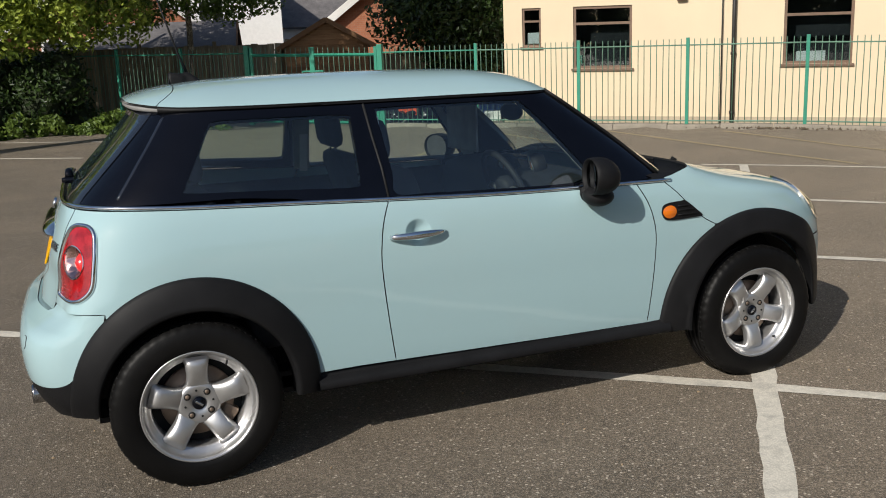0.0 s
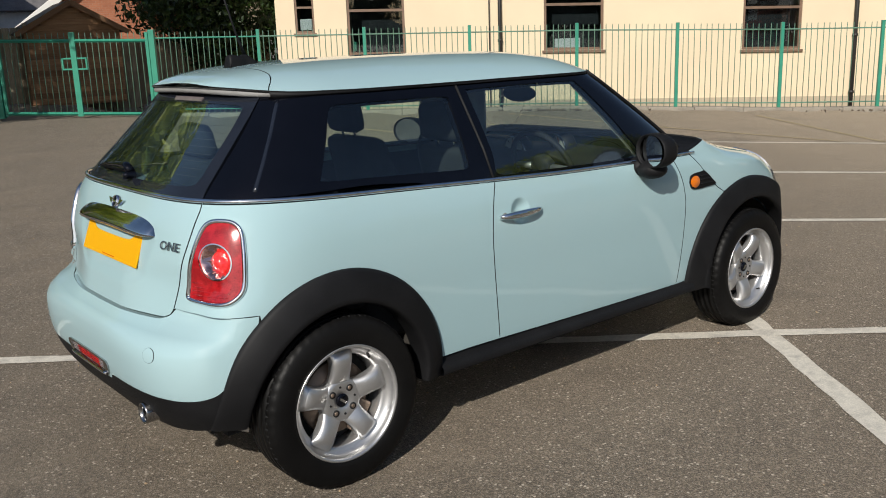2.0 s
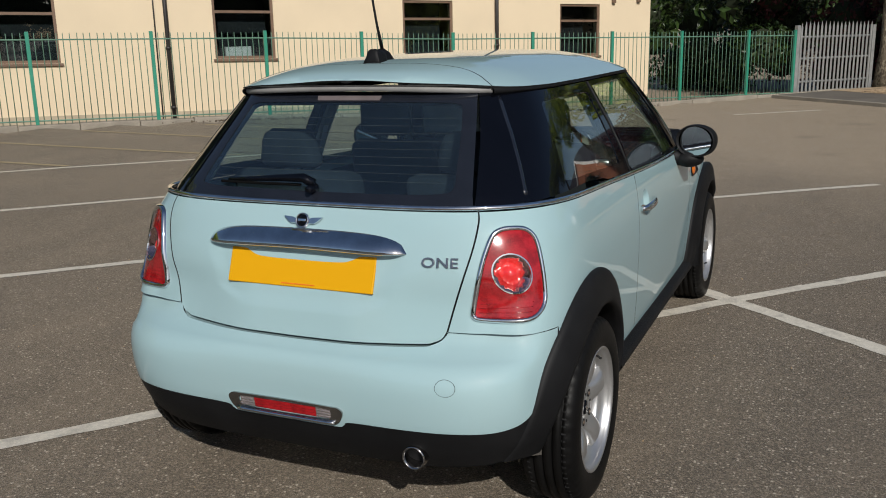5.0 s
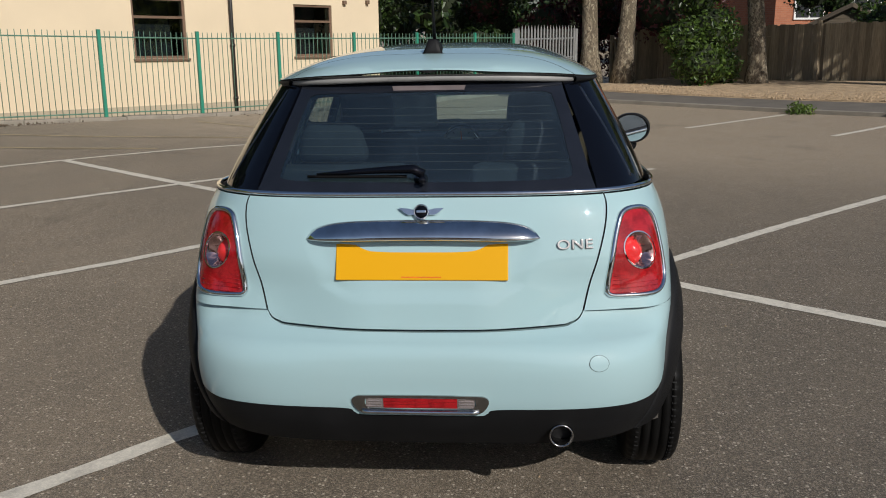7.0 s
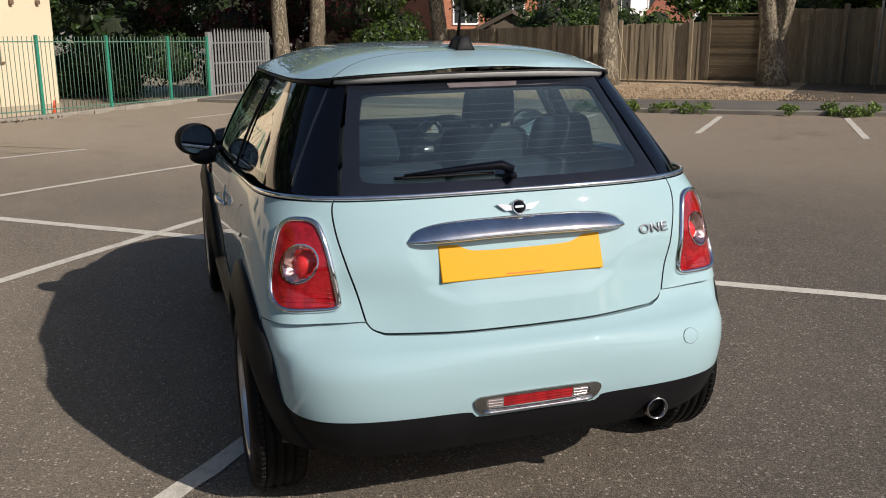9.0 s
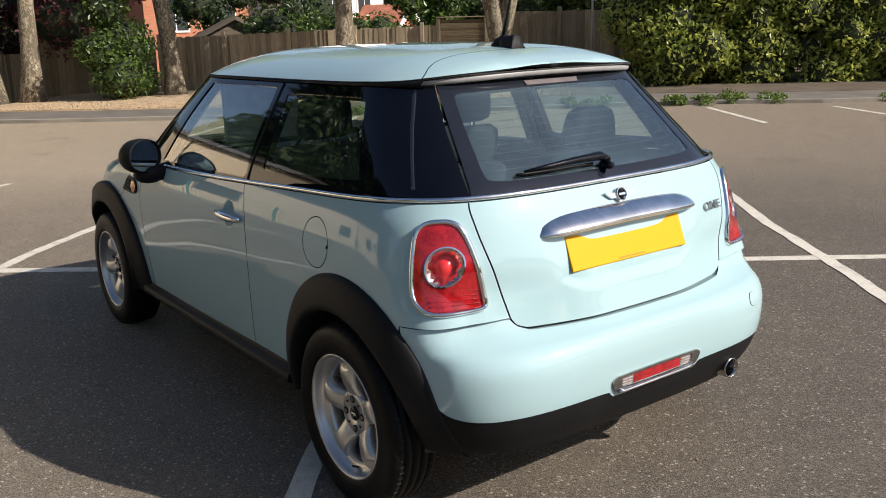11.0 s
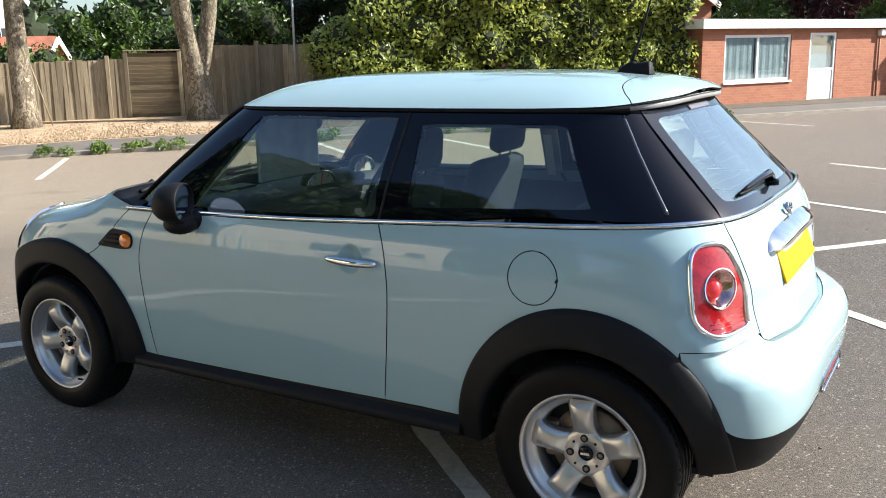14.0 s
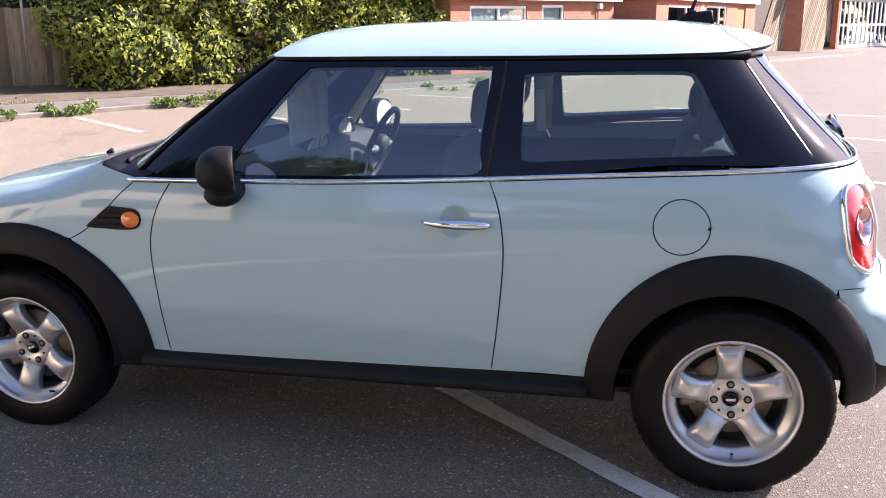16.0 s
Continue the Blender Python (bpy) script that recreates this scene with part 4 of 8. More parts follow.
def shed(name, m, width, depth, eaves, apex, wood, roof, label, slats=True):
    t = thing(name, m, label, "shed")
    bm = bmesh.new()
    pts = [(-width / 2, 0, 0), (width / 2, 0, 0), (width / 2, 0, eaves), (0, 0, apex), (-width / 2, 0, eaves)]
    front = [bm.verts.new(p) for p in pts]
    back = [bm.verts.new((p[0], depth, p[2])) for p in pts]
    bm.faces.new(front), bm.faces.new(back[::-1])
    for k in range(5):
        bm.faces.new((front[k], back[k], back[(k + 1) % 5], front[(k + 1) % 5]))
    bmesh.ops.recalc_face_normals(bm, faces=bm.faces)
    part("body", bm, wood, t)
    if slats:
        up = 0.05
        while up < apex - 0.12:
            w = width / 2 if up < eaves else width / 2 * (apex - up - 0.1) / (apex - eaves)
            part("board", boxed(-w + 0.01, w - 0.01, -0.02, -0.002, 0, 0.125, 0.003), wood, t, m=Matrix.Translation((0, 0, up)) @ pose(0, 0, 0, 4, 0, 0))
            up += 0.13
    rise = math.degrees(math.atan2(apex - eaves, width / 2))
    run = math.hypot(apex - eaves, width / 2) + 0.22
    for s in (1, -1):
        part("roof_slope", boxed(-0.01 if s > 0 else -run, run if s > 0 else 0.01, -0.18, depth + 0.15, 0, 0.05, 0.006), roof, t, m=Matrix.Translation((0, 0, apex + 0.01)) @ pose(0, 0, 0, 0, s * rise, 0))
        part("bargeboard", boxed(0.0 if s > 0 else -run, run if s > 0 else 0.0, -0.215, -0.185, -0.07, 0.05, 0.004), wood, t, m=Matrix.Translation((0, 0, apex + 0.02)) @ pose(0, 0, 0, 0, s * rise, 0))
    return t


shed("garden_shed", pose(25.95, -10.3, 0.0, 0, 0, -108), 2.3, 2.4, 1.42, 2.0, OLD_SHED, OLD_SHED, "dark weathered garden shed with a gable roof behind the fence")
shed("wooden_shed", pose(5.75, 19.2, 0.05, 0, 0, -10), 2.15, 2.4, 1.75, 2.36, SHED_WOOD, OLD_SHED, "warm brown timber shed with a gabled front and bargeboards")
shed("dark_outbuilding", pose(3.9, 22.6, 0.0, 0, 0, 78), 3.0, 3.4, 1.9, 2.55, SHED_WOOD, SLATE, "low outbuilding with a dark felt roof", slats=False)


def house(name, m, width, depth, eaves, apex, wall, roof, label, windows=(), gable_front=True):
    t = thing(name, m, label, "house")
    bm = bmesh.new()
    pts = [(-width / 2, 0, 0), (width / 2, 0, 0), (width / 2, 0, eaves), (0, 0, apex), (-width / 2, 0, eaves)]
    front = [bm.verts.new(p) for p in pts]
    back = [bm.verts.new((p[0], depth, p[2])) for p in pts]
    bm.faces.new(front), bm.faces.new(back[::-1])
    for k in range(5):
        bm.faces.new((front[k], back[k], back[(k + 1) % 5], front[(k + 1) % 5]))
    bmesh.ops.recalc_face_normals(bm, faces=bm.faces)
    layer = bm.loops.layers.uv.new("UVMap")
    for f in bm.faces:
        for l in f.loops:
            p = l.vert.co
            l[layer].uv = (p.x if abs(f.normal.y) > 0.5 else p.y, p.z)
    if not gable_front:
        bmesh.ops.transform(bm, matrix=pose(0, 0, 0, 0, 0, 90), verts=bm.verts)
        bmesh.ops.translate(bm, vec=(depth / 2, width / 2, 0), verts=bm.verts)
    part("wall", bm, wall, t)
    rise = math.degrees(math.atan2(apex - eaves, width / 2))
    run = math.hypot(apex - eaves, width / 2) + 0.35
    turn = Matrix.Identity(4) if gable_front else Matrix.Translation((depth / 2, width / 2, 0)) @ pose(0, 0, 0, 0, 0, 90)
    for s in (1, -1):
        part("roof", boxed(-0.02 if s > 0 else -run, run if s > 0 else 0.02, -0.3, depth + 0.3, 0.01, 0.12, 0.01), roof, t, m=turn @ Matrix.Translation((0, 0, apex)) @ pose(0, 0, 0, 0, s * rise, 0))
        if gable_front:
            part("bargeboard", boxed(0.0 if s > 0 else -run, run if s > 0 else 0.0, -0.36, -0.31, -0.18, 0.1, 0.01), FASCIA, t, m=Matrix.Translation((0, 0, apex + 0.02)) @ pose(0, 0, 0, 0, s * rise, 0))
    for x, z, w, hgt in windows:
        win = new("window")
        win.parent = t
        part("frame", boxed(x - w / 2 - 0.09, x + w / 2 + 0.09, -0.07, -0.004, z - 0.09, z + hgt + 0.09, 0.01), WHITE_FRAME, win)
        # near-black panes hold the dark of the unlit inside in their colour
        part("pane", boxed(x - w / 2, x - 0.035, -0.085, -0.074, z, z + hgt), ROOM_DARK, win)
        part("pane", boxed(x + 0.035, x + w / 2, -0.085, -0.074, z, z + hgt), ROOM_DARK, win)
    return t


house("white_house", pose(37.6, -21.5, -0.6, 0, 0, -62), 7.0, 8.0, 5.2, 7.8, WHITE_WALL, SLATE, "white rendered house with a bay window and slate roof", ((-1.6, 2.4, 1.5, 1.4), (1.4, 2.4, 1.2, 1.4), (0.0, 0.6, 1.8, 1.3)))
house("brick_house", pose(37.2, -13.6, -0.6, 0, 0, -70), 6.0, 8.0, 4.8, 7.2, BRICK, SLATE, "red brick house with white windows behind the garden fence", ((-1.4, 2.3, 1.3, 1.3), (1.4, 2.3, 1.3, 1.3)))
house("porch_roof_house", pose(36.2, -23.9, -0.6, 0, 0, -60), 3.2, 3.0, 2.0, 3.3, BRICK, TILE_RED, "small brick gabled porch with white bargeboards")
house("brick_house", pose(11.2, 31.5, -0.2, 0, 0, -14), 6.4, 9.0, 2.2, 4.6, BRICK, SLATE, "red brick house with a steep slate roof")
house("white_house", pose(6.2, 38.5, 0.0, 0, 0, -8), 5.0, 8.0, 5.5, 8.0, WHITE_WALL, SLATE, "white rendered house wall behind the sheds", ((-0.6, 2.9, 1.0, 1.2),))
house("terrace_house", pose(10.5, 45.5, 0.0, 0, 0, -8), 8.0, 9.0, 3.2, 6.2, WHITE_WALL, SLATE, "white and slate terrace house in the distance", ((-2.6, 1.9, 1.0, 0.9),), gable_front=False)
house("brick_house", pose(1.0, 33.0, 0.0, 0, 0, 0), 7.0, 8.0, 2.8, 5.4, BRICK, SLATE, "brick house with pale windows behind the trees", ((-1.5, 1.3, 1.6, 1.1), (1.5, 1.3, 1.6, 1.1)))
house("brick_house", pose(-2.4, -43.5, 0.0, 0, 0, -168), 9.0, 8.0, 3.2, 7.0, BRICK, TILE_RED, "brick gabled house behind the flat-roofed building", ((-3.55, 2.9, 0.35, 0.8), (-2.2, 2.6, 1.3, 1.2)))
house("brick_house", pose(14.0, -40.0, 0.0, 0, 0, -125), 9.0, 8.0, 4.0, 6.4, BRICK, TILE_RED, "brick house with red tiles behind the hedge", ((-2.0, 2.6, 1.4, 1.1), (2.2, 2.6, 1.4, 1.1)))
house("brick_house", pose(-28.0, 2.0, 0.0, 0, 0, 90), 9.0, 8.0, 4.8, 7.2, BRICK, SLATE, "brick house across the car park", ((-2.0, 2.7, 1.4, 1.1), (2.2, 2.7, 1.4, 1.1)))


# ---------------------------------------------------------------- trees, hedges, poles
tree("tree", 22.7, -2.3, [(0, 0, -0.1), (0.05, 0.05, 1.0), (0.0, 0.1, 2.4), (-0.1, 0.2, 4.2)], 0.26, [(0, 0, 5.2, 2.0), (1.4, 0.6, 4.8, 1.5), (-1.3, 0.8, 5.4, 1.6), (0.2, -1.2, 5.6, 1.5)], 5000, 0.15, LEAF_BRIGHT, "tree with a pale mottled trunk behind the gate")
tree("tree", 22.4, -3.15, [(0, 0, -0.1), (0.0, -0.05, 1.0), (0.1, -0.1, 2.4), (0.15, -0.2, 4.2)], 0.25, [(0, 0, 5.4, 2.0), (1.4, -0.9, 5.0, 1.5), (-1.3, -0.8, 5.5, 1.6)], 4500, 0.15, LEAF_BRIGHT, "tree with a pale mottled trunk beside its twin")
tree("tree", 21.3, -6.45, [(0, 0, -0.1), (0.02, 0, 0.6), (-0.05, 0.1, 1.6), (0.05, 0.2, 2.7), (0.1, 0.2, 4.6), (0.2, 0.2, 5.8)], 0.25, [(0.1, 0, 6.5, 1.7), (1.2, -0.9, 6.2, 1.3), (-1.1, 0.8, 6.5, 1.4)], 3200, 0.14, LEAF_BRIGHT, "mature tree with a grey-brown trunk on the gravel verge")
tree("tree", 18.15, -9.85, [(0, 0, -0.1), (-0.02, 0, 0.6), (0.02, 0.0, 1.5), (0.08, -0.05, 2.8), (0.1, -0.1, 4.8), (0.2, 0.0, 6.0)], 0.27, [(0.1, 0, 6.9, 1.8), (1.3, -0.9, 6.4, 1.5), (-1.2, 0.8, 6.6, 1.6), (1.0, 1.7, 7.1, 1.5)], 4000, 0.15, LEAF_BRIGHT, "mature tree with a pale patchy trunk and flared base")
fork = tree("tree", 15.55, -12.9, [(0, 0, -0.1), (0.02, 0.02, 0.5), (0.06, 0.06, 1.2), (0.20, 0.22, 2.3), (0.35, 0.40, 4.4), (0.45, 0.5, 5.8)], 0.31, [(0.1, 0, 7.1, 1.8), (1.3, -0.9, 6.6, 1.6), (-1.2, 0.8, 6.7, 1.7), (0.4, 1.9, 7.2, 1.6), (2.0, 0.9, 7.6, 1.6)], 4600, 0.15, LEAF_BRIGHT, "forked mature tree with a pale trunk in front of the fence")
bm = bmesh.new()
tube(bm, [(0.03, 0.03, 0.9), (-0.06, -0.05, 1.6), (-0.18, -0.18, 2.5), (-0.40, -0.38, 4.4)], [0.16, 0.2, 0.19, 0.12], 10)
part("second_stem", bm, BARK, fork, smooth=True)
bm = bmesh.new()
tube(bm, [(0, 0, 0), (0.0, 0.0, 1.55)], 0.016, 6)
ob = tagged(part("leaning_stick", bm, FENCE_WOOD, smooth=True), "thin pale stick leaning against the tree trunk", "stick")
ob.matrix_world = Matrix.Translation(on_ground(17.95, -10.4, 0.1)) @ pose(0, 0, 0, -14, 4, 0)

for x, y, hgt, lab in ((21.85, -4.8, 4.2, "thin grey metal pole on the verge"), (13.55, -14.05, 4.4, "thin grey metal pole in front of the hedge")):
    bm = bmesh.new()
    tube(bm, [(0, 0, -0.1), (0.01, 0, hgt)], 0.028, 8)
    ob = tagged(part("metal_pole", bm, GREY_METAL, smooth=True), lab, "pole", "metal poles")
    ob.location = on_ground(x, y, 0.1)
for dx, tilt in ((0.0, 28), (0.25, -24)):
    ob = tagged(part("marker_board", boxed(-0.05, 0.05, -0.015, 0.015, 0, 0.36, 0.004), ORANGE_PLASTIC), "short orange-red marker board lying at the pole foot", "marker", "orange marker boards")
    ob.matrix_world = Matrix.Translation(on_ground(21.3 + 0.2 * dx, -4.9 - dx, 0.12)) @ pose(0, 0, 0, 0, tilt, -60)

bush("ivy_bush", 20.9, -4.9, [(0, 0, 0.7, 0.7), (0.3, -0.3, 1.5, 0.75), (0.1, 0.4, 1.3, 0.6), (0.6, -0.6, 0.6, 0.6), (0.4, 0.1, 2.3, 0.6)], 6000, 0.075, LEAF_SHADE_GREEN, "ivy-covered green shrub beside the board fence")


def hedge_lumps(a, b, width, height, count, spread=0.35, start=1.0):
    """Lumps along a hedge; start: the share of its height that it has where it begins."""
    a, b = Vector(a), Vector(b)
    out = []
    for k in range(count):
        t = rng.uniform(0, 1)
        p = a.lerp(b, t)
        out.append((p.x + rng.normal() * width * 0.22, p.y + rng.normal() * width * 0.22, rng.uniform(0.2, (height - 0.4) * min(1.0, start + 2.2 * t)), rng.uniform(0.5, 0.95) * spread * 2))
    return out


# out of view: added behind the hedge to dapple the fence with shade
tree("tree", 9.2, -20.4, [(0, 0, -0.1), (0.05, 0.0, 2.0), (0.1, 0.1, 4.0), (0.2, 0.3, 6.4)], 0.2, [(0.2, 0.2, 7.0, 1.3), (1.5, 0.9, 6.6, 1.2), (-0.9, 0.6, 7.3, 1.1), (1.0, -1.0, 7.2, 1.2), (2.3, -0.4, 6.4, 1.0)], 3600, 0.14, LEAF_SHADE_GREEN, "added unseen tree that throws dappled shade on the board fence")
big = hedge_lumps((12.4, -14.7), (6.6, -21.4), 1.6, 4.8, 230, 0.42, 0.42)
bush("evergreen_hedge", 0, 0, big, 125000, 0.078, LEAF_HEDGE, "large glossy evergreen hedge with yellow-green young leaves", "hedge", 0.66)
side = hedge_lumps((-7.5, 17.2), (-0.2, 18.1), 1.2, 2.0, 60, 0.4)
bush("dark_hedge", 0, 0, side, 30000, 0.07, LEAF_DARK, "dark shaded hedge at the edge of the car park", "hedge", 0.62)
low = [(x + rng.normal() * 0.2, 16.9 + 0.02 * x + rng.normal() * 0.2, rng.uniform(0.02, 0.42), rng.uniform(0.10, 0.22)) for x in np.linspace(-5, 1.4, 90)]
bush("bramble_edge", 0, 0, low, 9000, 0.07, LEAF_WEED, "leafy green brambles and ivy at the foot of the railings", "brambles", 0.5)
tree("tree", -2.4, 18.4, [(0, 0, -0.1), (0.1, 0, 1.0), (0.0, 0.1, 2.2), (0.1, 0.2, 3.6)], 0.3, [(-2.6, -0.9, 2.3, 0.8), (-1.4, -1.0, 2.2, 0.7), (-0.2, -1.0, 2.3, 0.75), (1.0, -0.9, 2.2, 0.7), (2.2, -0.7, 2.3, 0.7), (3.2, -0.5, 2.4, 0.7), (-2.4, -0.9, 2.7, 1.0), (-0.8, -1.0, 2.6, 0.9), (0.8, -0.9, 2.7, 0.9), (1.9, -0.6, 2.6, 0.8), (-4.0, -1.4, 2.9, 1.2), (-1.0, -0.4, 4.2, 1.7), (-4.6, -1.0, 4.2, 1.8), (1.6, -0.3, 4.2, 1.5), (0.4, -1.2, 5.4, 1.7), (2.4, 0.6, 5.2, 1.4), (-2.6, -1.4, 5.2, 1.7)], 40000, 0.09, LEAF_BRIGHT, "broad sunlit yellow-green tree at the car park edge")
# unseen tree, set sunward so the boards behind the gate fall in shade
tree("tree", -3.0, 13.0, [(0, 0, -0.1), (0.1, 0, 1.2), (0.3, 0.1, 2.8), (0.8, 0.2, 4.6)], 0.34, [(0.8, -0.4, 5.4, 1.5), (2.2, 0.2, 5.8, 1.7), (3.6, 0.0, 5.6, 1.6), (4.9, 0.8, 6.0, 1.5), (1.6, 1.3, 6.6, 1.8), (3.4, 1.5, 7.0, 1.9), (5.4, 1.8, 7.0, 1.5), (0.2, 1.0, 6.2, 1.6), (6.2, 0.6, 6.2, 1.3)], 8000, 0.19, LEAF_BRIGHT, "added unseen tree that shades the boards behind the green gate")
tree("tree", 2.3, 18.9, [(0, 0, -0.1), (0.0, 0, 1.0), (0.05, 0.05, 2.2), (0.0, 0.1, 4.0)], 0.09, [(0.3, 0, 2.95, 0.7), (-0.9, 0.2, 2.9, 0.8), (1.1, 0.2, 2.9, 0.75), (1.9, 0.1, 3.0, 0.6), (-1.8, 0.1, 3.1, 0.7), (0, 0.5, 4.2, 1.3)], 9500, 0.075, LEAF_WEED, "slender garden tree with fine green foliage")
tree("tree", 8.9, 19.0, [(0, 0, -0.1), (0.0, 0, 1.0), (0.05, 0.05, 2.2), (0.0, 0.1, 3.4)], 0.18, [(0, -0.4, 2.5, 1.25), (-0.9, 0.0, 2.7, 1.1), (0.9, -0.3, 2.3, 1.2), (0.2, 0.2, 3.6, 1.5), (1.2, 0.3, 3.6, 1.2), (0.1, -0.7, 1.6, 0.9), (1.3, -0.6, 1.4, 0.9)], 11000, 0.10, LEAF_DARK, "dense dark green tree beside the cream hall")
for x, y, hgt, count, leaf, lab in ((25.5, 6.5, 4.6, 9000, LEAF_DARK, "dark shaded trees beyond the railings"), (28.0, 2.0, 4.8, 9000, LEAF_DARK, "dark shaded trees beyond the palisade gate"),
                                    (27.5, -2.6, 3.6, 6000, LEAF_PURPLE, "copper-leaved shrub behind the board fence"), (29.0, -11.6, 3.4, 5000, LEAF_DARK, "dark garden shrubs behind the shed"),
                                    (23.5, -13.5, 1.5, 7000, LEAF_SHADE_GREEN, "green garden shrubs behind the board fence"), (19.8, -17.0, 3.2, 7000, LEAF_SHADE_GREEN, "green garden trees behind the board fence"),
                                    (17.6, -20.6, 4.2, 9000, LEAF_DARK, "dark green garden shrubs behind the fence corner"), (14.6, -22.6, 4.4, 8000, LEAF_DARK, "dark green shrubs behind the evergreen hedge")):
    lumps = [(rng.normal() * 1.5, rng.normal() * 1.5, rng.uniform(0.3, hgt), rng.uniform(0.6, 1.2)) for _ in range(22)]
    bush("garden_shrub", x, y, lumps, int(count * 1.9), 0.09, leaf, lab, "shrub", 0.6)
tree("copper_tree", 26.0, -5.6, [(0, 0, -0.1), (0.05, 0, 1.0), (0.0, 0.1, 2.4), (0.0, 0.2, 4.0)], 0.2, [(0, 0, 3.4, 1.3), (1.3, 0.5, 3.2, 1.2), (-1.2, 0.7, 3.6, 1.3), (0.2, -1.2, 3.5, 1.2)], 5000, 0.1, LEAF_PURPLE, "copper-leaved garden tree behind the fence")
bush("garden_shrub", 19.7, -13.8, [(rng.normal() * 0.5, rng.normal() * 0.5, rng.uniform(0.3, 3.0), rng.uniform(0.4, 0.7)) for _ in range(18)], 9000, 0.09, LEAF_SHADE_GREEN, "tall green garden shrub behind the lap panel", "shrub", 0.6)
for x, y in ((25.0, 13.0), (23.0, 18.0), (19.0, 22.5), (14.5, 26.5)):
    tree("tree", x, y, [(0, 0, -0.1), (0.1, 0, 2.0), (0.0, 0.2, 5.5), (0.1, 0.2, 11.0)], 0.4, [(2.6 * math.cos(2.4 * k), 2.6 * math.sin(2.4 * k), 4.0 + 0.92 * k, 2.6 - 0.06 * k) for k in range(15)], 20000, 0.38, LEAF_DARK, "tall dark tree standing behind the cream hall")
for x, y, leaf, lab in ((7.4, -35.0, LEAF_WEED, "thin green tree behind the flat-roofed building"), (5.4, -36.0, LEAF_PURPLE, "russet-leaved tree behind the flat-roofed building"), (3.4, -37.0, LEAF_PURPLE, "russet-leaved tree beside the gabled house"), (1.9, -35.0, LEAF_WEED, "thin green tree beside the gabled house")):
    tree("tree", x, y, [(0, 0, -0.1), (0.1, 0, 1.5), (0.0, 0.1, 3.2), (0.1, 0.2, 5.0)], 0.22, [(1.0 * math.cos(2.4 * k), 0.8 * math.sin(2.4 * k), 2.6 + 0.4 * k, 0.8) for k in range(9)], 2600, 0.16, leaf, lab)
# distant tree belt all round the car park
belt = []
for k in range(170):
    a = 2 * math.pi * k / 170 + rng.normal() * 0.01
    r = rng.uniform(58, 74)
    for _ in range(2):
        belt.append((3 + r * math.cos(a), -5 + r * math.sin(a), rng.uniform(0.5, 6.5), rng.uniform(2.2, 3.8)))
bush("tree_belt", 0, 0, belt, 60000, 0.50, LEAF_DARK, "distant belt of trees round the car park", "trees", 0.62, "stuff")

# weeds along the kerb, loose stones on the verge, leaf litter
spots = [(14.6, -5.6), (12.9, -7.75), (12.5, -8.15), (12.1, -8.5), (10.75, -9.75), (10.3, -10.2), (9.95, -10.55), (9.0, -11.6), (8.6, -12.0), (8.2, -12.45), (7.7, -12.9), (6.2, -14.6), (5.0, -16.4), (13.4, -7.1), (4.2, -17.6)]
spots += [(0.9, 16.15), (1.35, 15.9), (1.8, 15.75), (-0.2, 16.6), (0.3, 16.4), (2.3, 15.5)]
for x, y in spots:
    lumps = [(rng.normal() * 0.16, rng.normal() * 0.16, rng.uniform(0.0, 0.12), rng.uniform(0.08, 0.18)) for _ in range(6)]
    t = bush("weed_clump", x, y, lumps, 520, 0.04, LEAF_WEED, "small clump of green weeds growing along the kerb", "weeds", 0)
    t["group"] = "weeds along the kerb"


def scatter_stones(name, count, place, size, material, label):
    v, f = [], []
    base = np.array([(1, 0, 0), (-1, 0, 0), (0, 1, 0), (0, -1, 0), (0, 0, 0.7), (0, 0, -0.7)], float)
    tri = np.array([(0, 2, 4), (2, 1, 4), (1, 3, 4), (3, 0, 4), (2, 0, 5), (1, 2, 5), (3, 1, 5), (0, 3, 5)])
    for k in range(count):
        p = place(k)
        s = size * rng.uniform(0.5, 1.5)
        turn = np.array(Euler(rng.uniform(0, 6.28, 3)).to_matrix())
        v.append((base * rng.uniform(0.6, 1.3, (6, 1)) * s) @ turn.T + np.array(p))
        f.append(tri + 6 * k)
    me = bpy.data.meshes.new(name)
    me.from_pydata(np.concatenate(v).tolist(), [], np.concatenate(f).tolist())
    me.materials.append(material)
    return tagged(new(name, me), label, "stones", kind="stuff")


inner, outer = outward(line, 1.85 * outside), outward(line, 6.2 * outside)


def verge_spot(k):
    for _ in range(60):
        i = rng.integers(1, len(line) - 2)
        p = inner[i].lerp(inner[i + 1], rng.uniform()).lerp(outer[i].lerp(outer[i + 1], rng.uniform()), rng.uniform() ** 1.4)
        if p.y > -10.9 + rng.normal() * 0.5 and p.x < 26:
            break
    return on_ground(p.x, p.y, 0.105)


scatter_stones("verge_gravel", 14000, verge_spot, 0.022, STONE, "loose tan gravel and dry leaves on the verge")


def lot_spot(k):
    x, y = rng.uniform(-4, 6), rng.uniform(-5, 6)
    return on_ground(x, y, 0.002)


scatter_stones("loose_grit", 420, lot_spot, 0.0055, STONE, "scattered pale grit on the asphalt")


def fence_litter(k):
    p = fence_at(rng.normal(3.6, 0.7) if k % 2 else rng.normal(10.2, 0.8), 0, -0.2 - abs(rng.normal()) * 0.12)
    return on_ground(p.x, p.y, 0.01)


scatter_stones("leaf_litter", 260, fence_litter, 0.02, SOIL, "brown leaf litter gathered along the edging")


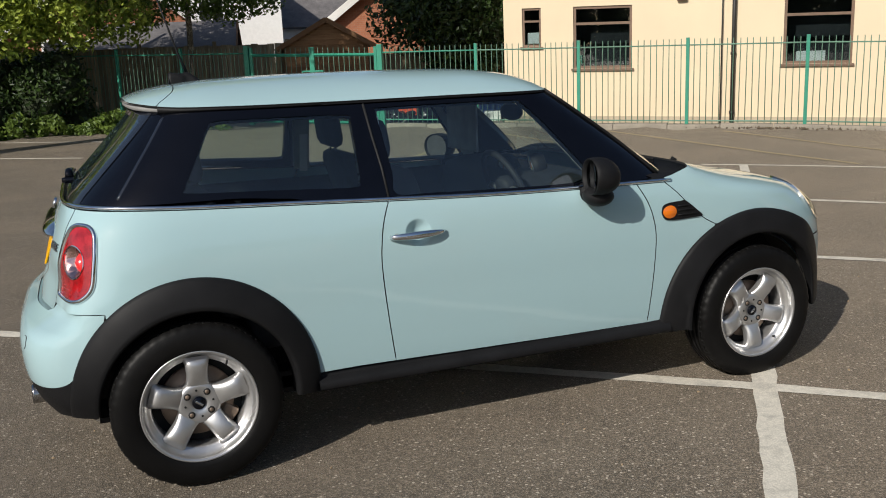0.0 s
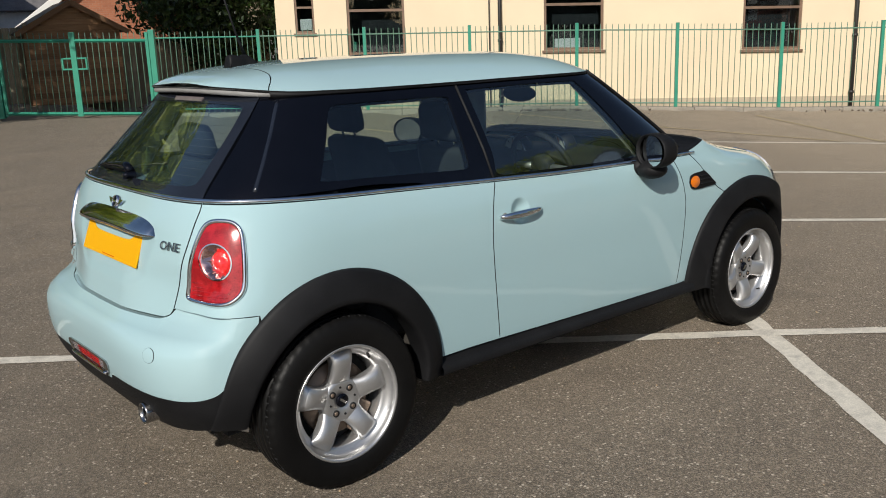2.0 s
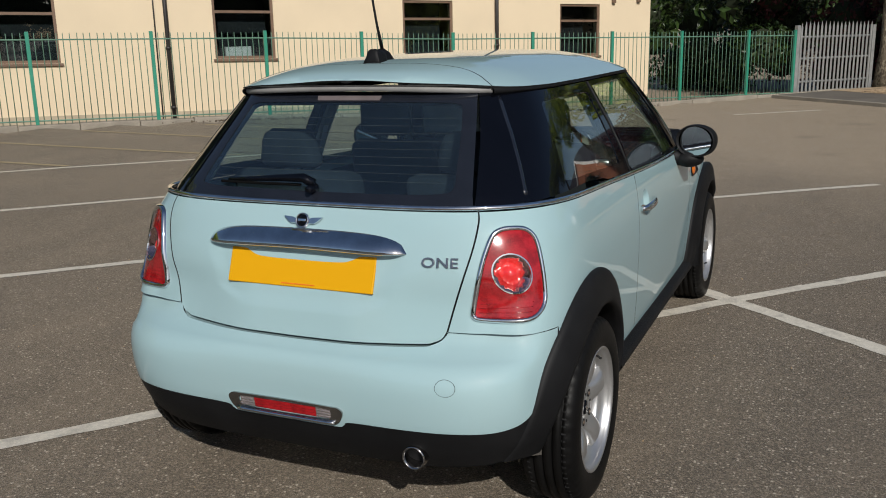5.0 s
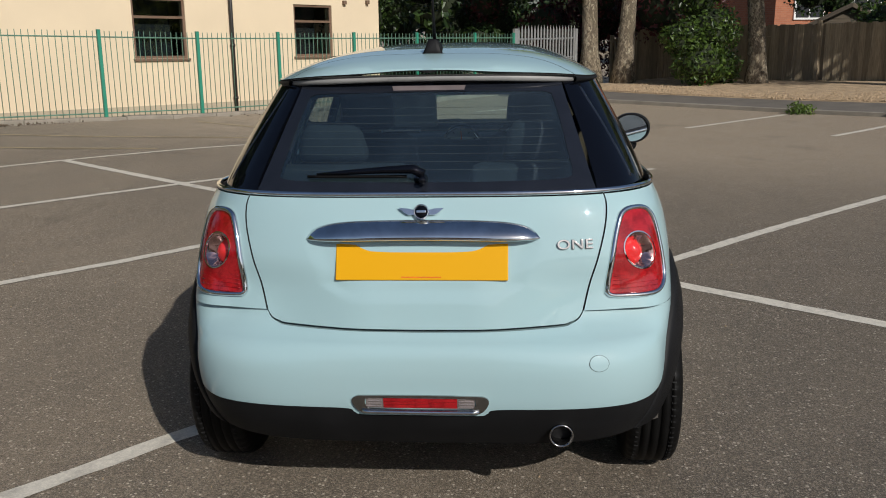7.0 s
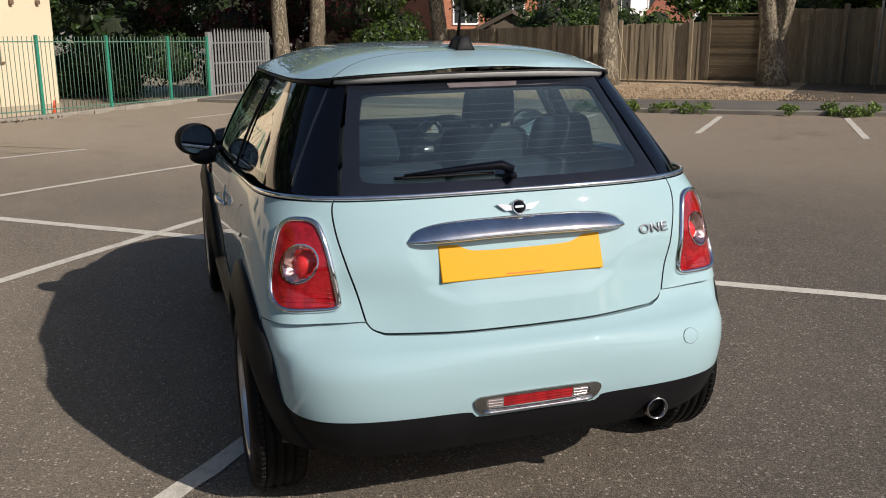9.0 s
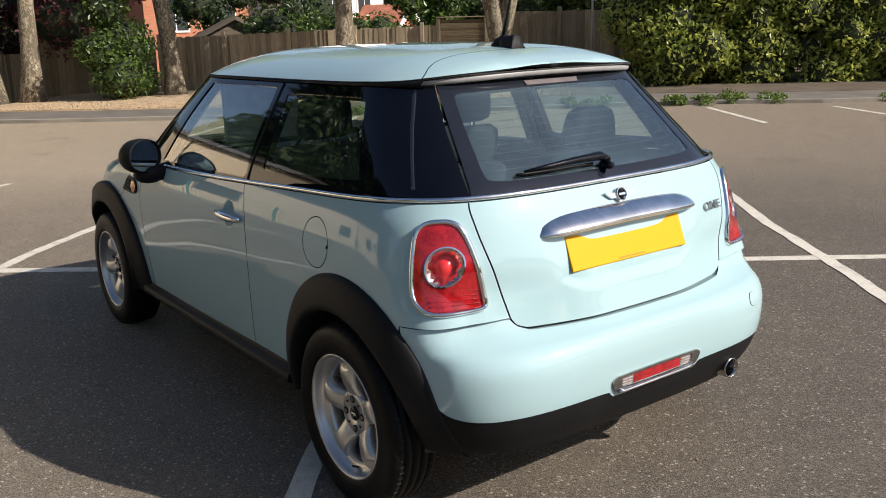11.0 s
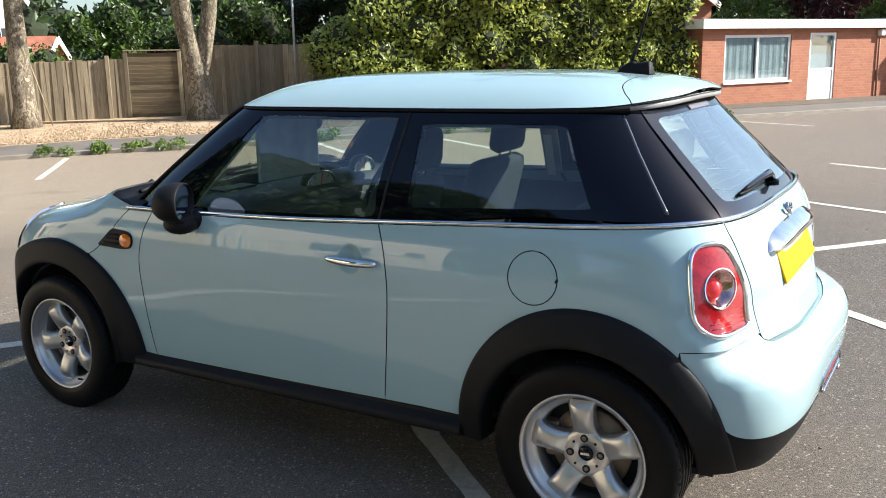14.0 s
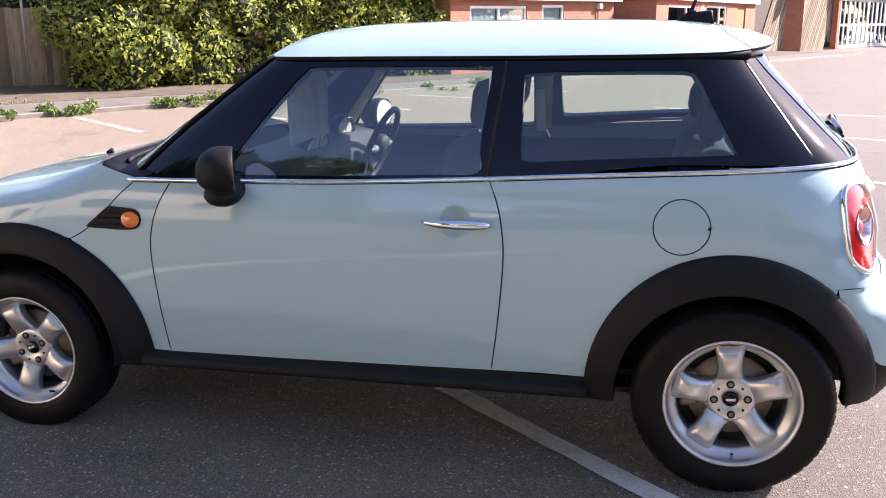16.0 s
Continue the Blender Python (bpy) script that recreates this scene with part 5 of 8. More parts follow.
# ---------------------------------------------------------------- car: materials
def car_paint():
    n = Nodes("pale_mint_paint")
    p = n.place()
    dust = n.ramp(n.noise(p, 3.0, 6, 0.6), 0.45, 0.75, 0.0, 0.10)
    col = n.mix(dust, rgb(0.338, 0.482, 0.505), rgb(0.40, 0.45, 0.43))
    return n.finish(Base_Color=col, Roughness=0.6, Specular_IOR_Level=0.06, Coat_Weight=1.0, Coat_Roughness=0.012, Coat_IOR=1.6,
                    Normal=n.bump(n.noise(p, 240.0, 2), 0.012, 0.001))


def simple(name, colour, rough, metal=0.0, coat=0.0, **more):
    n = Nodes(name)
    p = n.place()
    grime = n.ramp(n.noise(p, 14.0, 5), 0.35, 0.7)
    col = n.mix(grime, tuple(c * 0.86 for c in colour[:3]) + (1,), tuple(min(1, c * 1.12) for c in colour[:3]) + (1,))
    return n.finish(Base_Color=col, Roughness=n.ramp(grime, 0, 1, rough * 0.85, min(1, rough * 1.15)), Metallic=metal, Coat_Weight=coat, **more)


def grained(name, colour, rough, scale, strength, spec=0.22):
    n = Nodes(name)
    p = n.place()
    dust = n.ramp(n.noise(p, 5.0, 6, 0.65), 0.4, 0.75)
    col = n.mix(dust, colour, tuple(min(1, c * 1.5 + 0.0015) for c in colour[:3]) + (1,))
    return n.finish(Base_Color=col, Roughness=rough, Normal=n.bump(n.noise(p, scale, 2), strength, 0.002), Specular_IOR_Level=spec)


def lens_material(name, colour, deep):
    """Moulded plastic lens with small prisms."""
    n = Nodes(name)
    p = n.place()
    prisms = n.add("TexVoronoi", Vector=p, Scale=330.0)
    pick = n.add("SeparateColor", Color=prisms.outputs["Color"]).outputs[0]
    bands = n.ramp(n.noise(p, 26.0, 2), 0.4, 0.6)
    col = n.mix(n.math("MULTIPLY", n.math("ADD", pick, bands), 0.5), deep, colour)
    return n.finish(Base_Color=col, Roughness=0.12, Coat_Weight=0.7, Coat_Roughness=0.03, Normal=n.bump(prisms.outputs["Distance"], 0.07, 0.001))


PAINT = car_paint()
LINER = grained("arch_liner", rgb(0.065, 0.059, 0.051), 0.9, 40.0, 0.5)
TRIM = grained("black_textured_plastic", rgb(0.0072, 0.0072, 0.0078), 0.55, 500.0, 0.25, 0.18)
GLOSS_BLACK = simple("gloss_black_panel", rgb(0.0025, 0.003, 0.005), 0.04, Specular_IOR_Level=0.34, Specular_Tint=rgb(0.9, 0.9, 1.0))
RUBBER = grained("tyre_rubber", rgb(0.0048, 0.0046, 0.0045), 0.46, 90.0, 0.3, 0.13)
PILLAR_EDGE = simple("rounded_black_edge", rgb(0.010, 0.012, 0.018), 0.20, 0.0, 1.0, Coat_Roughness=0.14)
DARK = simple("underbody_and_shade_black", rgb(0.008, 0.008, 0.008), 0.8)
CHROME = simple("chrome", rgb(0.80, 0.81, 0.82), 0.07, 1.0)
ALLOY = plain("silver_alloy", rgb(0.55, 0.545, 0.54), 0.34, 0.82, vary=0.04, scale=9, relief=0.01, coat=0.3)
DUSTY_FRIT = simple("dusty_black_glass_border", rgb(0.012, 0.014, 0.020), 0.06, Specular_IOR_Level=0.6)
SMOKED_LENS = simple("smoked_lens", rgb(0.15, 0.125, 0.125), 0.2, 0.0, 0.6)
STEEL = simple("brake_steel", rgb(0.24, 0.18, 0.135), 0.5, 0.6)
RED_LENS = lens_material("red_lens", rgb(0.42, 0.012, 0.016), rgb(0.19, 0.004, 0.006))
CLEAR_LENS = simple("clear_lens", rgb(0.60, 0.54, 0.53), 0.2, 0.8, 0.3)
BULB_RED = simple("bright_red_dome", rgb(0.70, 0.03, 0.03), 0.12, 0.0, 1.0)
AMBER_LENS = simple("amber_lens", rgb(0.72, 0.17, 0.007), 0.15, 0.0, 1.0)
PLATE_YELLOW = Nodes("plate_yellow").finish(Base_Color=rgb(0.68, 0.34, 0.002), Roughness=0.45, Specular_IOR_Level=0.15)
CLOTH = grained("dark_seat_cloth", rgb(0.022, 0.024, 0.028), 0.9, 300.0, 0.4)
TRIM_PALE = simple("pale_cabin_trim", rgb(0.46, 0.47, 0.42), 0.8)
GREY_CARD = simple("grey_visor_cloth", rgb(0.36, 0.38, 0.38), 0.9)
SPOILER_GREY = simple("spoiler_grey_plastic", rgb(0.27, 0.265, 0.255), 0.4)
DARK_CHROME = simple("dulled_chrome", rgb(0.42, 0.41, 0.40), 0.18, 1.0)
HEATER = simple("heater_print", rgb(0.10, 0.08, 0.06), 0.7)
DASH = grained("dash_plastic", rgb(0.013, 0.014, 0.016), 0.6, 400.0, 0.2)
CLEAR_GLASS = glass_material("car_glass", rgb(0.88, 0.97, 0.93), 2.2, 0.011)
TINT_GLASS = glass_material("tinted_car_glass", rgb(0.82, 0.93, 0.87), 1.7, 0.008)
REAR_GLASS = glass_material("dusty_rear_glass", rgb(0.70, 0.86, 0.88), 2.3, 0.036)
BOWL = simple("lamp_reflector", rgb(0.78, 0.50, 0.47), 0.16, 1.0)
MIRROR = simple("mirror_glass", rgb(0.58, 0.62, 0.64), 0.02, 1.0)


# ---------------------------------------------------------------- car: surface
def smooth_line(xs, ys):
    """A smooth curve through knots."""
    xs, ys = np.array(xs, float), np.array(ys, float)
    slope = np.gradient(ys, xs)

    def at(v):
        v = min(max(v, xs[0]), xs[-1])
        i = min(max(int(np.searchsorted(xs, v)) - 1, 0), len(xs) - 2)
        h = xs[i + 1] - xs[i]
        t = (v - xs[i]) / h
        return float((2 * t**3 - 3 * t**2 + 1) * ys[i] + (t**3 - 2 * t**2 + t) * h * slope[i] + (3 * t**2 - 2 * t**3) * ys[i + 1] + (t**3 - t**2) * h * slope[i + 1])
    return at


K = 0.78
HALF = K * math.pi / 2


class Shell:
    """A body made of rounded plan outlines, one for each height. u runs round the outline from the rear centre, to the left above 0."""

    def __init__(self, x0, x1, rear, front, width, n_rear, n_front, taper=0.012, dent=None):
        self.x0, self.x1, self.rear, self.front, self.width, self.nr, self.nf, self.taper, self.dent = x0, x1, rear, front, width, n_rear, n_front, taper, dent

    def side(self, x, z):
        return self.width(z) * (1 - self.taper * max(0.0, (x - 1.0) / 1.2) ** 2)

    def at(self, u, z, out=0.0):
        s, u = (1 if u >= 0 else -1), abs(u)
        flat = self.x1 - self.x0
        if u < HALF:
            a, b, n, f = self.x0 - self.rear(z), self.side(self.x0, z), self.nr(z), u / K
            r = ((abs(math.cos(f)) / a) ** n + (math.sin(f) / b) ** n) ** (-1 / n)
            x, y = self.x0 - r * math.cos(f), r * math.sin(f)
            if self.dent:
                x += self.dent(z) * step((y - 0.15) / 0.35) * step((0.77 - y) / 0.18)
        elif u <= HALF + flat:
            x = self.x0 + u - HALF
            y = self.side(x, z)
        else:
            a, b, n, f = max(0.02, self.front(z) - self.x1), self.side(self.x1, z), self.nf(z), max(0.0, math.pi / 2 - (u - HALF - flat) / K)
            r = ((math.cos(f) / a) ** n + (math.sin(f) / b) ** n) ** (-1 / n)
            x, y = self.x1 + r * math.cos(f), r * math.sin(f)
        return Vector((x, s * y, z))

    def by_x(self, x, z):
        """u of the left-hand side's point at x."""
        if x >= self.x0 and x <= self.x1:
            return HALF + x - self.x0
        if x < self.x0:
            a, b, n = self.x0 - self.rear(z), self.side(self.x0, z), self.nr(z)
            q = min(0.999, (self.x0 - x) / a)
            return K * math.atan2(b * (1 - q**n) ** (1 / n), self.x0 - x)
        a, b, n = max(0.02, self.front(z) - self.x1), self.side(self.x1, z), self.nf(z)
        q = min(0.999, (x - self.x1) / a)
        return HALF + self.x1 - self.x0 + K * (math.pi / 2 - math.atan2(b * (1 - q**n) ** (1 / n), x - self.x1))

    def half_width(self, x, z):
        """Half of the width at x, behind x0."""
        a, b, n = self.x0 - self.rear(z), self.side(self.x0, z), self.nr(z)
        return b * (1 - min(0.98, (self.x0 - x) / a) ** n) ** (1 / n)

    def by_y(self, y, z):
        """u of the rear's point at y."""
        a, b, n = self.x0 - self.rear(z), self.side(self.x0, z), self.nr(z)
        q = min(0.999, abs(y) / b)
        return math.copysign(K * math.atan2(abs(y), a * (1 - q**n) ** (1 / n)), y)

    def by_front(self, y, z):
        a, b, n = max(0.02, self.front(z) - self.x1), self.side(self.x1, z), self.nf(z)
        q = min(0.999, abs(y) / b)
        return math.copysign(HALF + self.x1 - self.x0 + K * (math.pi / 2 - math.atan2(abs(y), a * (1 - q**n) ** (1 / n))), y)


BODY = Shell(0.2, 2.1,
             smooth_line([0.2, 0.4, 0.55, 0.60, 0.66, 0.77, 0.87, 0.97, 1.03, 1.06], [-0.50, -0.51, -0.512, -0.508, -0.497, -0.474, -0.443, -0.408, -0.375, -0.35]),
             smooth_line([0.2, 0.3, 0.45, 0.6, 0.7, 0.76, 0.80, 0.84, 0.88, 0.92, 0.96, 1.0, 1.03], [3.03, 3.09, 3.13, 3.12, 3.09, 3.05, 2.995, 2.91, 2.76, 2.55, 2.36, 2.18, 2.12]),
             smooth_line([0.2, 0.33, 0.45, 0.6, 0.72, 0.82, 0.9, 0.95, 1.0, 1.04], [0.735, 0.766, 0.779, 0.788, 0.792, 0.788, 0.775, 0.760, 0.737, 0.715]),
             smooth_line([0.2, 0.58, 0.64, 0.69, 0.76, 0.84, 0.97, 1.04], [4.6, 5.4, 5.5, 5.1, 4.5, 4.3, 4.2, 3.9]),
             smooth_line([0.2, 0.6, 0.72, 0.79, 0.86, 0.90, 0.95, 1.04], [3.6, 3.7, 3.6, 3.4, 3.3, 2.8, 2.6, 2.6]),
             dent=smooth_line([0.5, 0.58, 0.66, 0.74, 0.82, 0.95, 1.05], [0.02, 0.04, 0.045, 0.040, 0.016, 0.005, 0.0]))
class BumperShell(Shell):
    """The rear bumper, drawn in to lie flush with the body beside the wheel arch."""

    def skin(self, x, z):
        y = self.half_width(x, z)
        return y + self.draw(x, z)

    def draw(self, x, z):
        return step((z - 0.36) / 0.32) * step((x + 0.46) / 0.12) * (BODY.half_width(x, z) - self.half_width(x, z))

    def at(self, u, z, out=0.0):
        p = Shell.at(self, u, z)
        if -0.46 < p.x < self.x0:
            p.y *= 1 + self.draw(p.x, z) * step((abs(p.y) - 0.58) / 0.10) / max(0.5, abs(p.y))
        return p


BUMPER = BumperShell(0.2, 2.1,
               smooth_line([0.2, 0.25, 0.33, 0.40, 0.48, 0.53, 0.565, 0.585, 0.598, 0.610, 0.63, 0.66, 0.70], [-0.46, -0.50, -0.553, -0.577, -0.587, -0.588, -0.584, -0.576, -0.563, -0.540, -0.513, -0.500, -0.49]),
               BODY.front, smooth_line([0.2, 0.3, 0.42, 0.55, 0.62, 0.70], [0.72, 0.756, 0.782, 0.793, 0.793, 0.792]),
               smooth_line([0.2, 0.4, 0.48, 0.56, 0.60, 0.64, 0.7], [4.6, 4.9, 4.9, 4.7, 4.5, 4.4, 4.3]), BODY.nf, dent=smooth_line([0.5, 0.55, 0.60, 0.64, 0.67, 0.70], [0.0, 0.003, 0.018, 0.036, 0.045, 0.045]))
CABIN = Shell(0.45, 1.0,
              smooth_line([0.90, 0.98, 1.03, 1.1, 1.2, 1.3, 1.34], [-0.44, -0.395, -0.362, -0.295, -0.20, -0.110, -0.080]),
              smooth_line([0.90, 0.95, 1.0, 1.1, 1.2, 1.3, 1.34], [2.22, 2.15, 2.08, 1.94, 1.80, 1.66, 1.60]),
              smooth_line([0.90, 0.95, 1.0, 1.1, 1.2, 1.3, 1.34], [0.757, 0.745, 0.728, 0.687, 0.638, 0.583, 0.560]),
              smooth_line([0.9, 1.0, 1.34], [4.6, 4.6, 3.9]), smooth_line([0.9, 1.34], [6.5, 7.0]), 0.0)
belt = smooth_line([-0.6, -0.2, 0.09, 0.42, 0.77, 1.18, 1.61, 1.98, 2.3], [1.020, 1.018, 1.004, 0.989, 0.972, 0.955, 0.946, 0.942, 0.94])


def belt_u(u):
    z = 0.98
    for _ in range(3):
        z = belt(BODY.at(u, z).x)
    return z


def catmull(pts, each=6):
    pts = [np.array(p, float) for p in pts]
    out = []
    for i in range(len(pts) - 1):
        a, b, c, d = pts[max(i - 1, 0)], pts[i], pts[i + 1], pts[min(i + 2, len(pts) - 1)]
        for k in range(each):
            t = k / each
            out.append(tuple(0.5 * ((2 * b) + (c - a) * t + (2 * a - 5 * b + 4 * c - d) * t * t + (3 * b - a - 3 * c + d) * t**3)))
    return out + [tuple(pts[-1])]


def rounded_loop(pts, each=5):
    n = len(pts)
    out = []
    for i in range(n):
        a, b, c, d = [np.array(pts[(i + k) % n], float) for k in (-1, 0, 1, 2)]
        for k in range(each):
            t = k / each
            out.append(tuple(0.5 * ((2 * b) + (c - a) * t + (2 * a - 5 * b + 4 * c - d) * t * t + (3 * b - a - 3 * c + d) * t**3)))
    return out


def oval(cx, cy, rx, ry, n=36):
    return [(cx + rx * math.cos(2 * math.pi * k / n), cy + ry * math.sin(2 * math.pi * k / n)) for k in range(n)]


def inset(loop, d):
    """Moves a closed loop inwards by d."""
    p = np.array(loop, float)
    area = 0.5 * np.sum(p[:, 0] * np.roll(p[:, 1], -1) - np.roll(p[:, 0], -1) * p[:, 1])
    way = np.roll(p, -1, 0) - np.roll(p, 1, 0)
    way /= np.linalg.norm(way, axis=1, keepdims=True) + 1e-9
    side = np.stack([-way[:, 1], way[:, 0]], 1) * (1 if area > 0 else -1)
    return [tuple(q) for q in p + side * d]


def dense(loop, spacing):
    out = []
    for a, b in zip(loop, loop[1:] + loop[:1]):
        n = max(1, math.ceil(math.hypot(b[0] - a[0], b[1] - a[1]) / spacing))
        out += [(a[0] + (b[0] - a[0]) * k / n, a[1] + (b[1] - a[1]) * k / n) for k in range(n) if n > 0]
    keep = []
    for p in out:
        if not keep or math.hypot(p[0] - keep[-1][0], p[1] - keep[-1][1]) > 5e-4:
            keep.append(p)
    if math.hypot(keep[0][0] - keep[-1][0], keep[0][1] - keep[-1][1]) < 5e-4:
        keep.pop()
    return keep


def inside(pts, loop):
    q = np.array(loop)
    x, y = pts[:, 0:1], pts[:, 1:2]
    x0, y0, x1, y1 = q[:, 0], q[:, 1], np.roll(q[:, 0], -1), np.roll(q[:, 1], -1)
    cross = ((y0 > y) != (y1 > y)) & (x < (x1 - x0) * (y - y0) / (np.where(y1 == y0, 1e-12, y1 - y0)) + x0)
    return cross.sum(1) % 2 == 1


from mathutils.geometry import delaunay_2d_cdt

CENTRE = Vector((1.0, 0.0, 0.75))


def panel(name, loop, fn, material, parent, holes=(), spacing=0.03, depth=0.012, label="", extra=()):
    """A sheet over a closed loop of (u, v), laid on the surface fn(u, v), with a rim turned inwards and true surface normals."""
    loops = [dense(loop, spacing)] + [dense(h, spacing) for h in holes]
    pts, edges = [], []
    for lp in loops:
        base = len(pts)
        pts += lp
        edges += [(base + k, base + (k + 1) % len(lp)) for k in range(len(lp))]
    q = np.array(loops[0])
    xs = np.arange(q[:, 0].min() + spacing / 2, q[:, 0].max(), spacing)
    ys = np.arange(q[:, 1].min() + spacing / 2, q[:, 1].max(), spacing)
    grid = np.array([(x, y) for x in xs for y in ys] + list(extra)) if len(xs) and len(ys) else np.zeros((0, 2))
    if len(grid):
        ok = inside(grid, loops[0])
        for lp in loops[1:]:
            ok &= ~inside(grid, lp)
        grid = grid[ok]
        if len(grid):
            edge = np.array(pts)
            gap = np.sqrt(((grid[:, None] - edge[None]) ** 2).sum(-1)).min(1)
            grid = grid[gap > spacing * 0.45]
    pts += [tuple(p) for p in grid]
    made, _, tris, origin, _, _ = delaunay_2d_cdt([Vector(p) for p in pts], edges, [], 0, 1e-7)
    mid = np.array([[sum(made[i][k] for i in t) / 3 for k in (0, 1)] for t in tris])
    ok = inside(mid, loops[0])
    for lp in loops[1:]:
        ok &= ~inside(mid, lp)
    tris = [t for t, k in zip(tris, ok) if k]
    co, nor = [], []
    e = 0.002
    for p in made:
        c = fn(p[0], p[1])
        n = (fn(p[0] + e, p[1]) - fn(p[0] - e, p[1])).cross(fn(p[0], p[1] + e) - fn(p[0], p[1] - e))
        n = n.normalized() if n.length > 1e-12 else (c - CENTRE).normalized()
        if n.dot(c - CENTRE) < 0:
            n = -n
        co.append(c), nor.append(n)
    faces, normals = [], []
    for t in tris:
        a, b, c = (co[i] for i in t)
        t = list(t) if (b - a).cross(c - a).dot(nor[t[0]]) > 0 else list(t)[::-1]
        faces.append(t)
        normals += [nor[i] for i in t]
    count = {}
    for t in faces:
        for i in range(3):
            a, b = t[i], t[(i + 1) % 3]
            count[(a, b)] = count.get((a, b), 0) + 1
    for (a, b), _ in list(count.items()):
        if (b, a) not in count:
            k = len(co)
            co += [co[a], co[b], co[b] - nor[b] * depth, co[a] - nor[a] * depth]
            nor += [nor[a]] * 4
            faces.append([k + 1, k, k + 3, k + 2])
            side = ((co[b] - co[a]).cross(nor[a])).normalized()
            normals += [side] * 4
    me = bpy.data.meshes.new(name)
    me.from_pydata([tuple(c) for c in co], [], faces)
    me.materials.append(material)
    # rims of painted panels go black: shade in the gaps is put into colour
    if material == PAINT:
        me.materials.append(DARK)
        for p in me.polygons:
            p.material_index = 1 if len(p.vertices) == 4 else 0
    me.shade_smooth()
    me.normals_split_custom_set([tuple(n) for n in normals])
    return part(name, me, material, parent, label)


def loft(rows, closed=False):
    """A sheet through rows of points."""
    bm = bmesh.new()
    made = [[bm.verts.new(p) for p in row] for row in rows]
    for a, b in zip(made, made[1:]):
        for k in range(len(a) - (0 if closed else 1)):
            j = (k + 1) % len(a)
            bm.faces.new((a[k], a[j], b[j], b[k]))
    bmesh.ops.recalc_face_normals(bm, faces=bm.faces)
    return bm


def body_fn(shell, out=0.0):
    if not out:
        return shell.at

    def fn(u, z):
        p = shell.at(u, z)
        e = 0.004
        n = (shell.at(u + e, z) - shell.at(u - e, z)).cross(shell.at(u, z + e) - shell.at(u, z - e)).normalized()
        return p + n * (out if n.dot(p - CENTRE) > 0 else -out)
    return fn


# ---------------------------------------------------------------- car: body
car = thing("car", pose(0, 0, -0.008, -0.68, 0.25, 0), "pale mint green three-door hatchback parked across painted bay lines", "car")
REAR_ARCH, FRONT_ARCH = (0.012, 0.305, 0.44, 0.461), (2.467, 0.305, 0.495, 0.470)


def arch_x(arch, z, side):
    cx, cz, rx, rz = arch
    return cx + side * rx * math.sqrt(max(0.0, 1 - ((z - cz) / rz) ** 2))


def arch_line(arch, a0, a1, n=28):
    """Points of an arch's outer edge between two angles, degrees from the front round over the top."""
    cx, cz, rx, rz = arch
    return [(cx + rx * math.cos(radians(a0 + (a1 - a0) * k / n)), cz + rz * math.sin(radians(a0 + (a1 - a0) * k / n))) for k in range(n + 1)]


def tucked(arch, d=0.009):
    """An arch drawn in a little, so that a panel's edge lies under the moulding."""
    return (arch[0], arch[1], arch[2] - d, arch[3] - d)


def arch_angle(arch, z, side):
    cx, cz, rx, rz = arch
    a = math.degrees(math.asin(max(-1, min(1, (z - cz) / rz))))
    return a if side > 0 else 180 - a


GAP = 0.0022
DOOR_REAR = catmull([(0.752, 0.338), (0.727, 0.52), (0.709, 0.72), (0.716, 0.83), (0.732, 0.90), (0.757, 0.962)])
DOOR_FRONT = catmull([(1.848, 0.936), (1.893, 0.86), (1.921, 0.78), (1.933, 0.69), (1.925, 0.52), (1.906, 0.322)])
HATCH = catmull([(0.544, 1.016), (0.554, 0.981), (0.549, 0.916), (0.527, 0.826), (0.503, 0.748), (0.484, 0.668)])
HATCH_LOW = catmull([(0.484, 0.668), (0.470, 0.648), (0.446, 0.637), (0.410, 0.631), (0.225, 0.627), (0.0, 0.625)])
DISH = (0.862, 0.836)


def side_pts(pts, shell=BODY):
    return [(shell.by_x(x, z), z) for x, z in pts]


def rear_pts(pts, shell=BODY):
    return [(shell.by_y(y, z), z) for y, z in pts]


def mirrored(loop, s):
    return [(s * u, z) for u, z in loop]


def door_fn(u, z):
    p = BODY.at(u, z)
    d = math.hypot(p.x - DISH[0], p.z - DISH[1]) / 0.054
    if d < 1:
        p = p - Vector((0, math.copysign(0.028, p.y), 0)) * (1 - d * d) ** 1.5
    return p


TAIL = rounded_loop([(BODY.by_y(y, z), z) for y, z in ((0.632, 0.968), (0.670, 0.962), (0.698, 0.935), (0.716, 0.885), (0.732, 0.81), (0.739, 0.752), (0.732, 0.719), (0.708, 0.703), (0.64, 0.7005), (0.576, 0.704), (0.554, 0.714), (0.549, 0.737), (0.563, 0.83), (0.575, 0.90), (0.588, 0.945), (0.605, 0.963))], 4)
FUEL = (0.174, 0.842, 0.084)

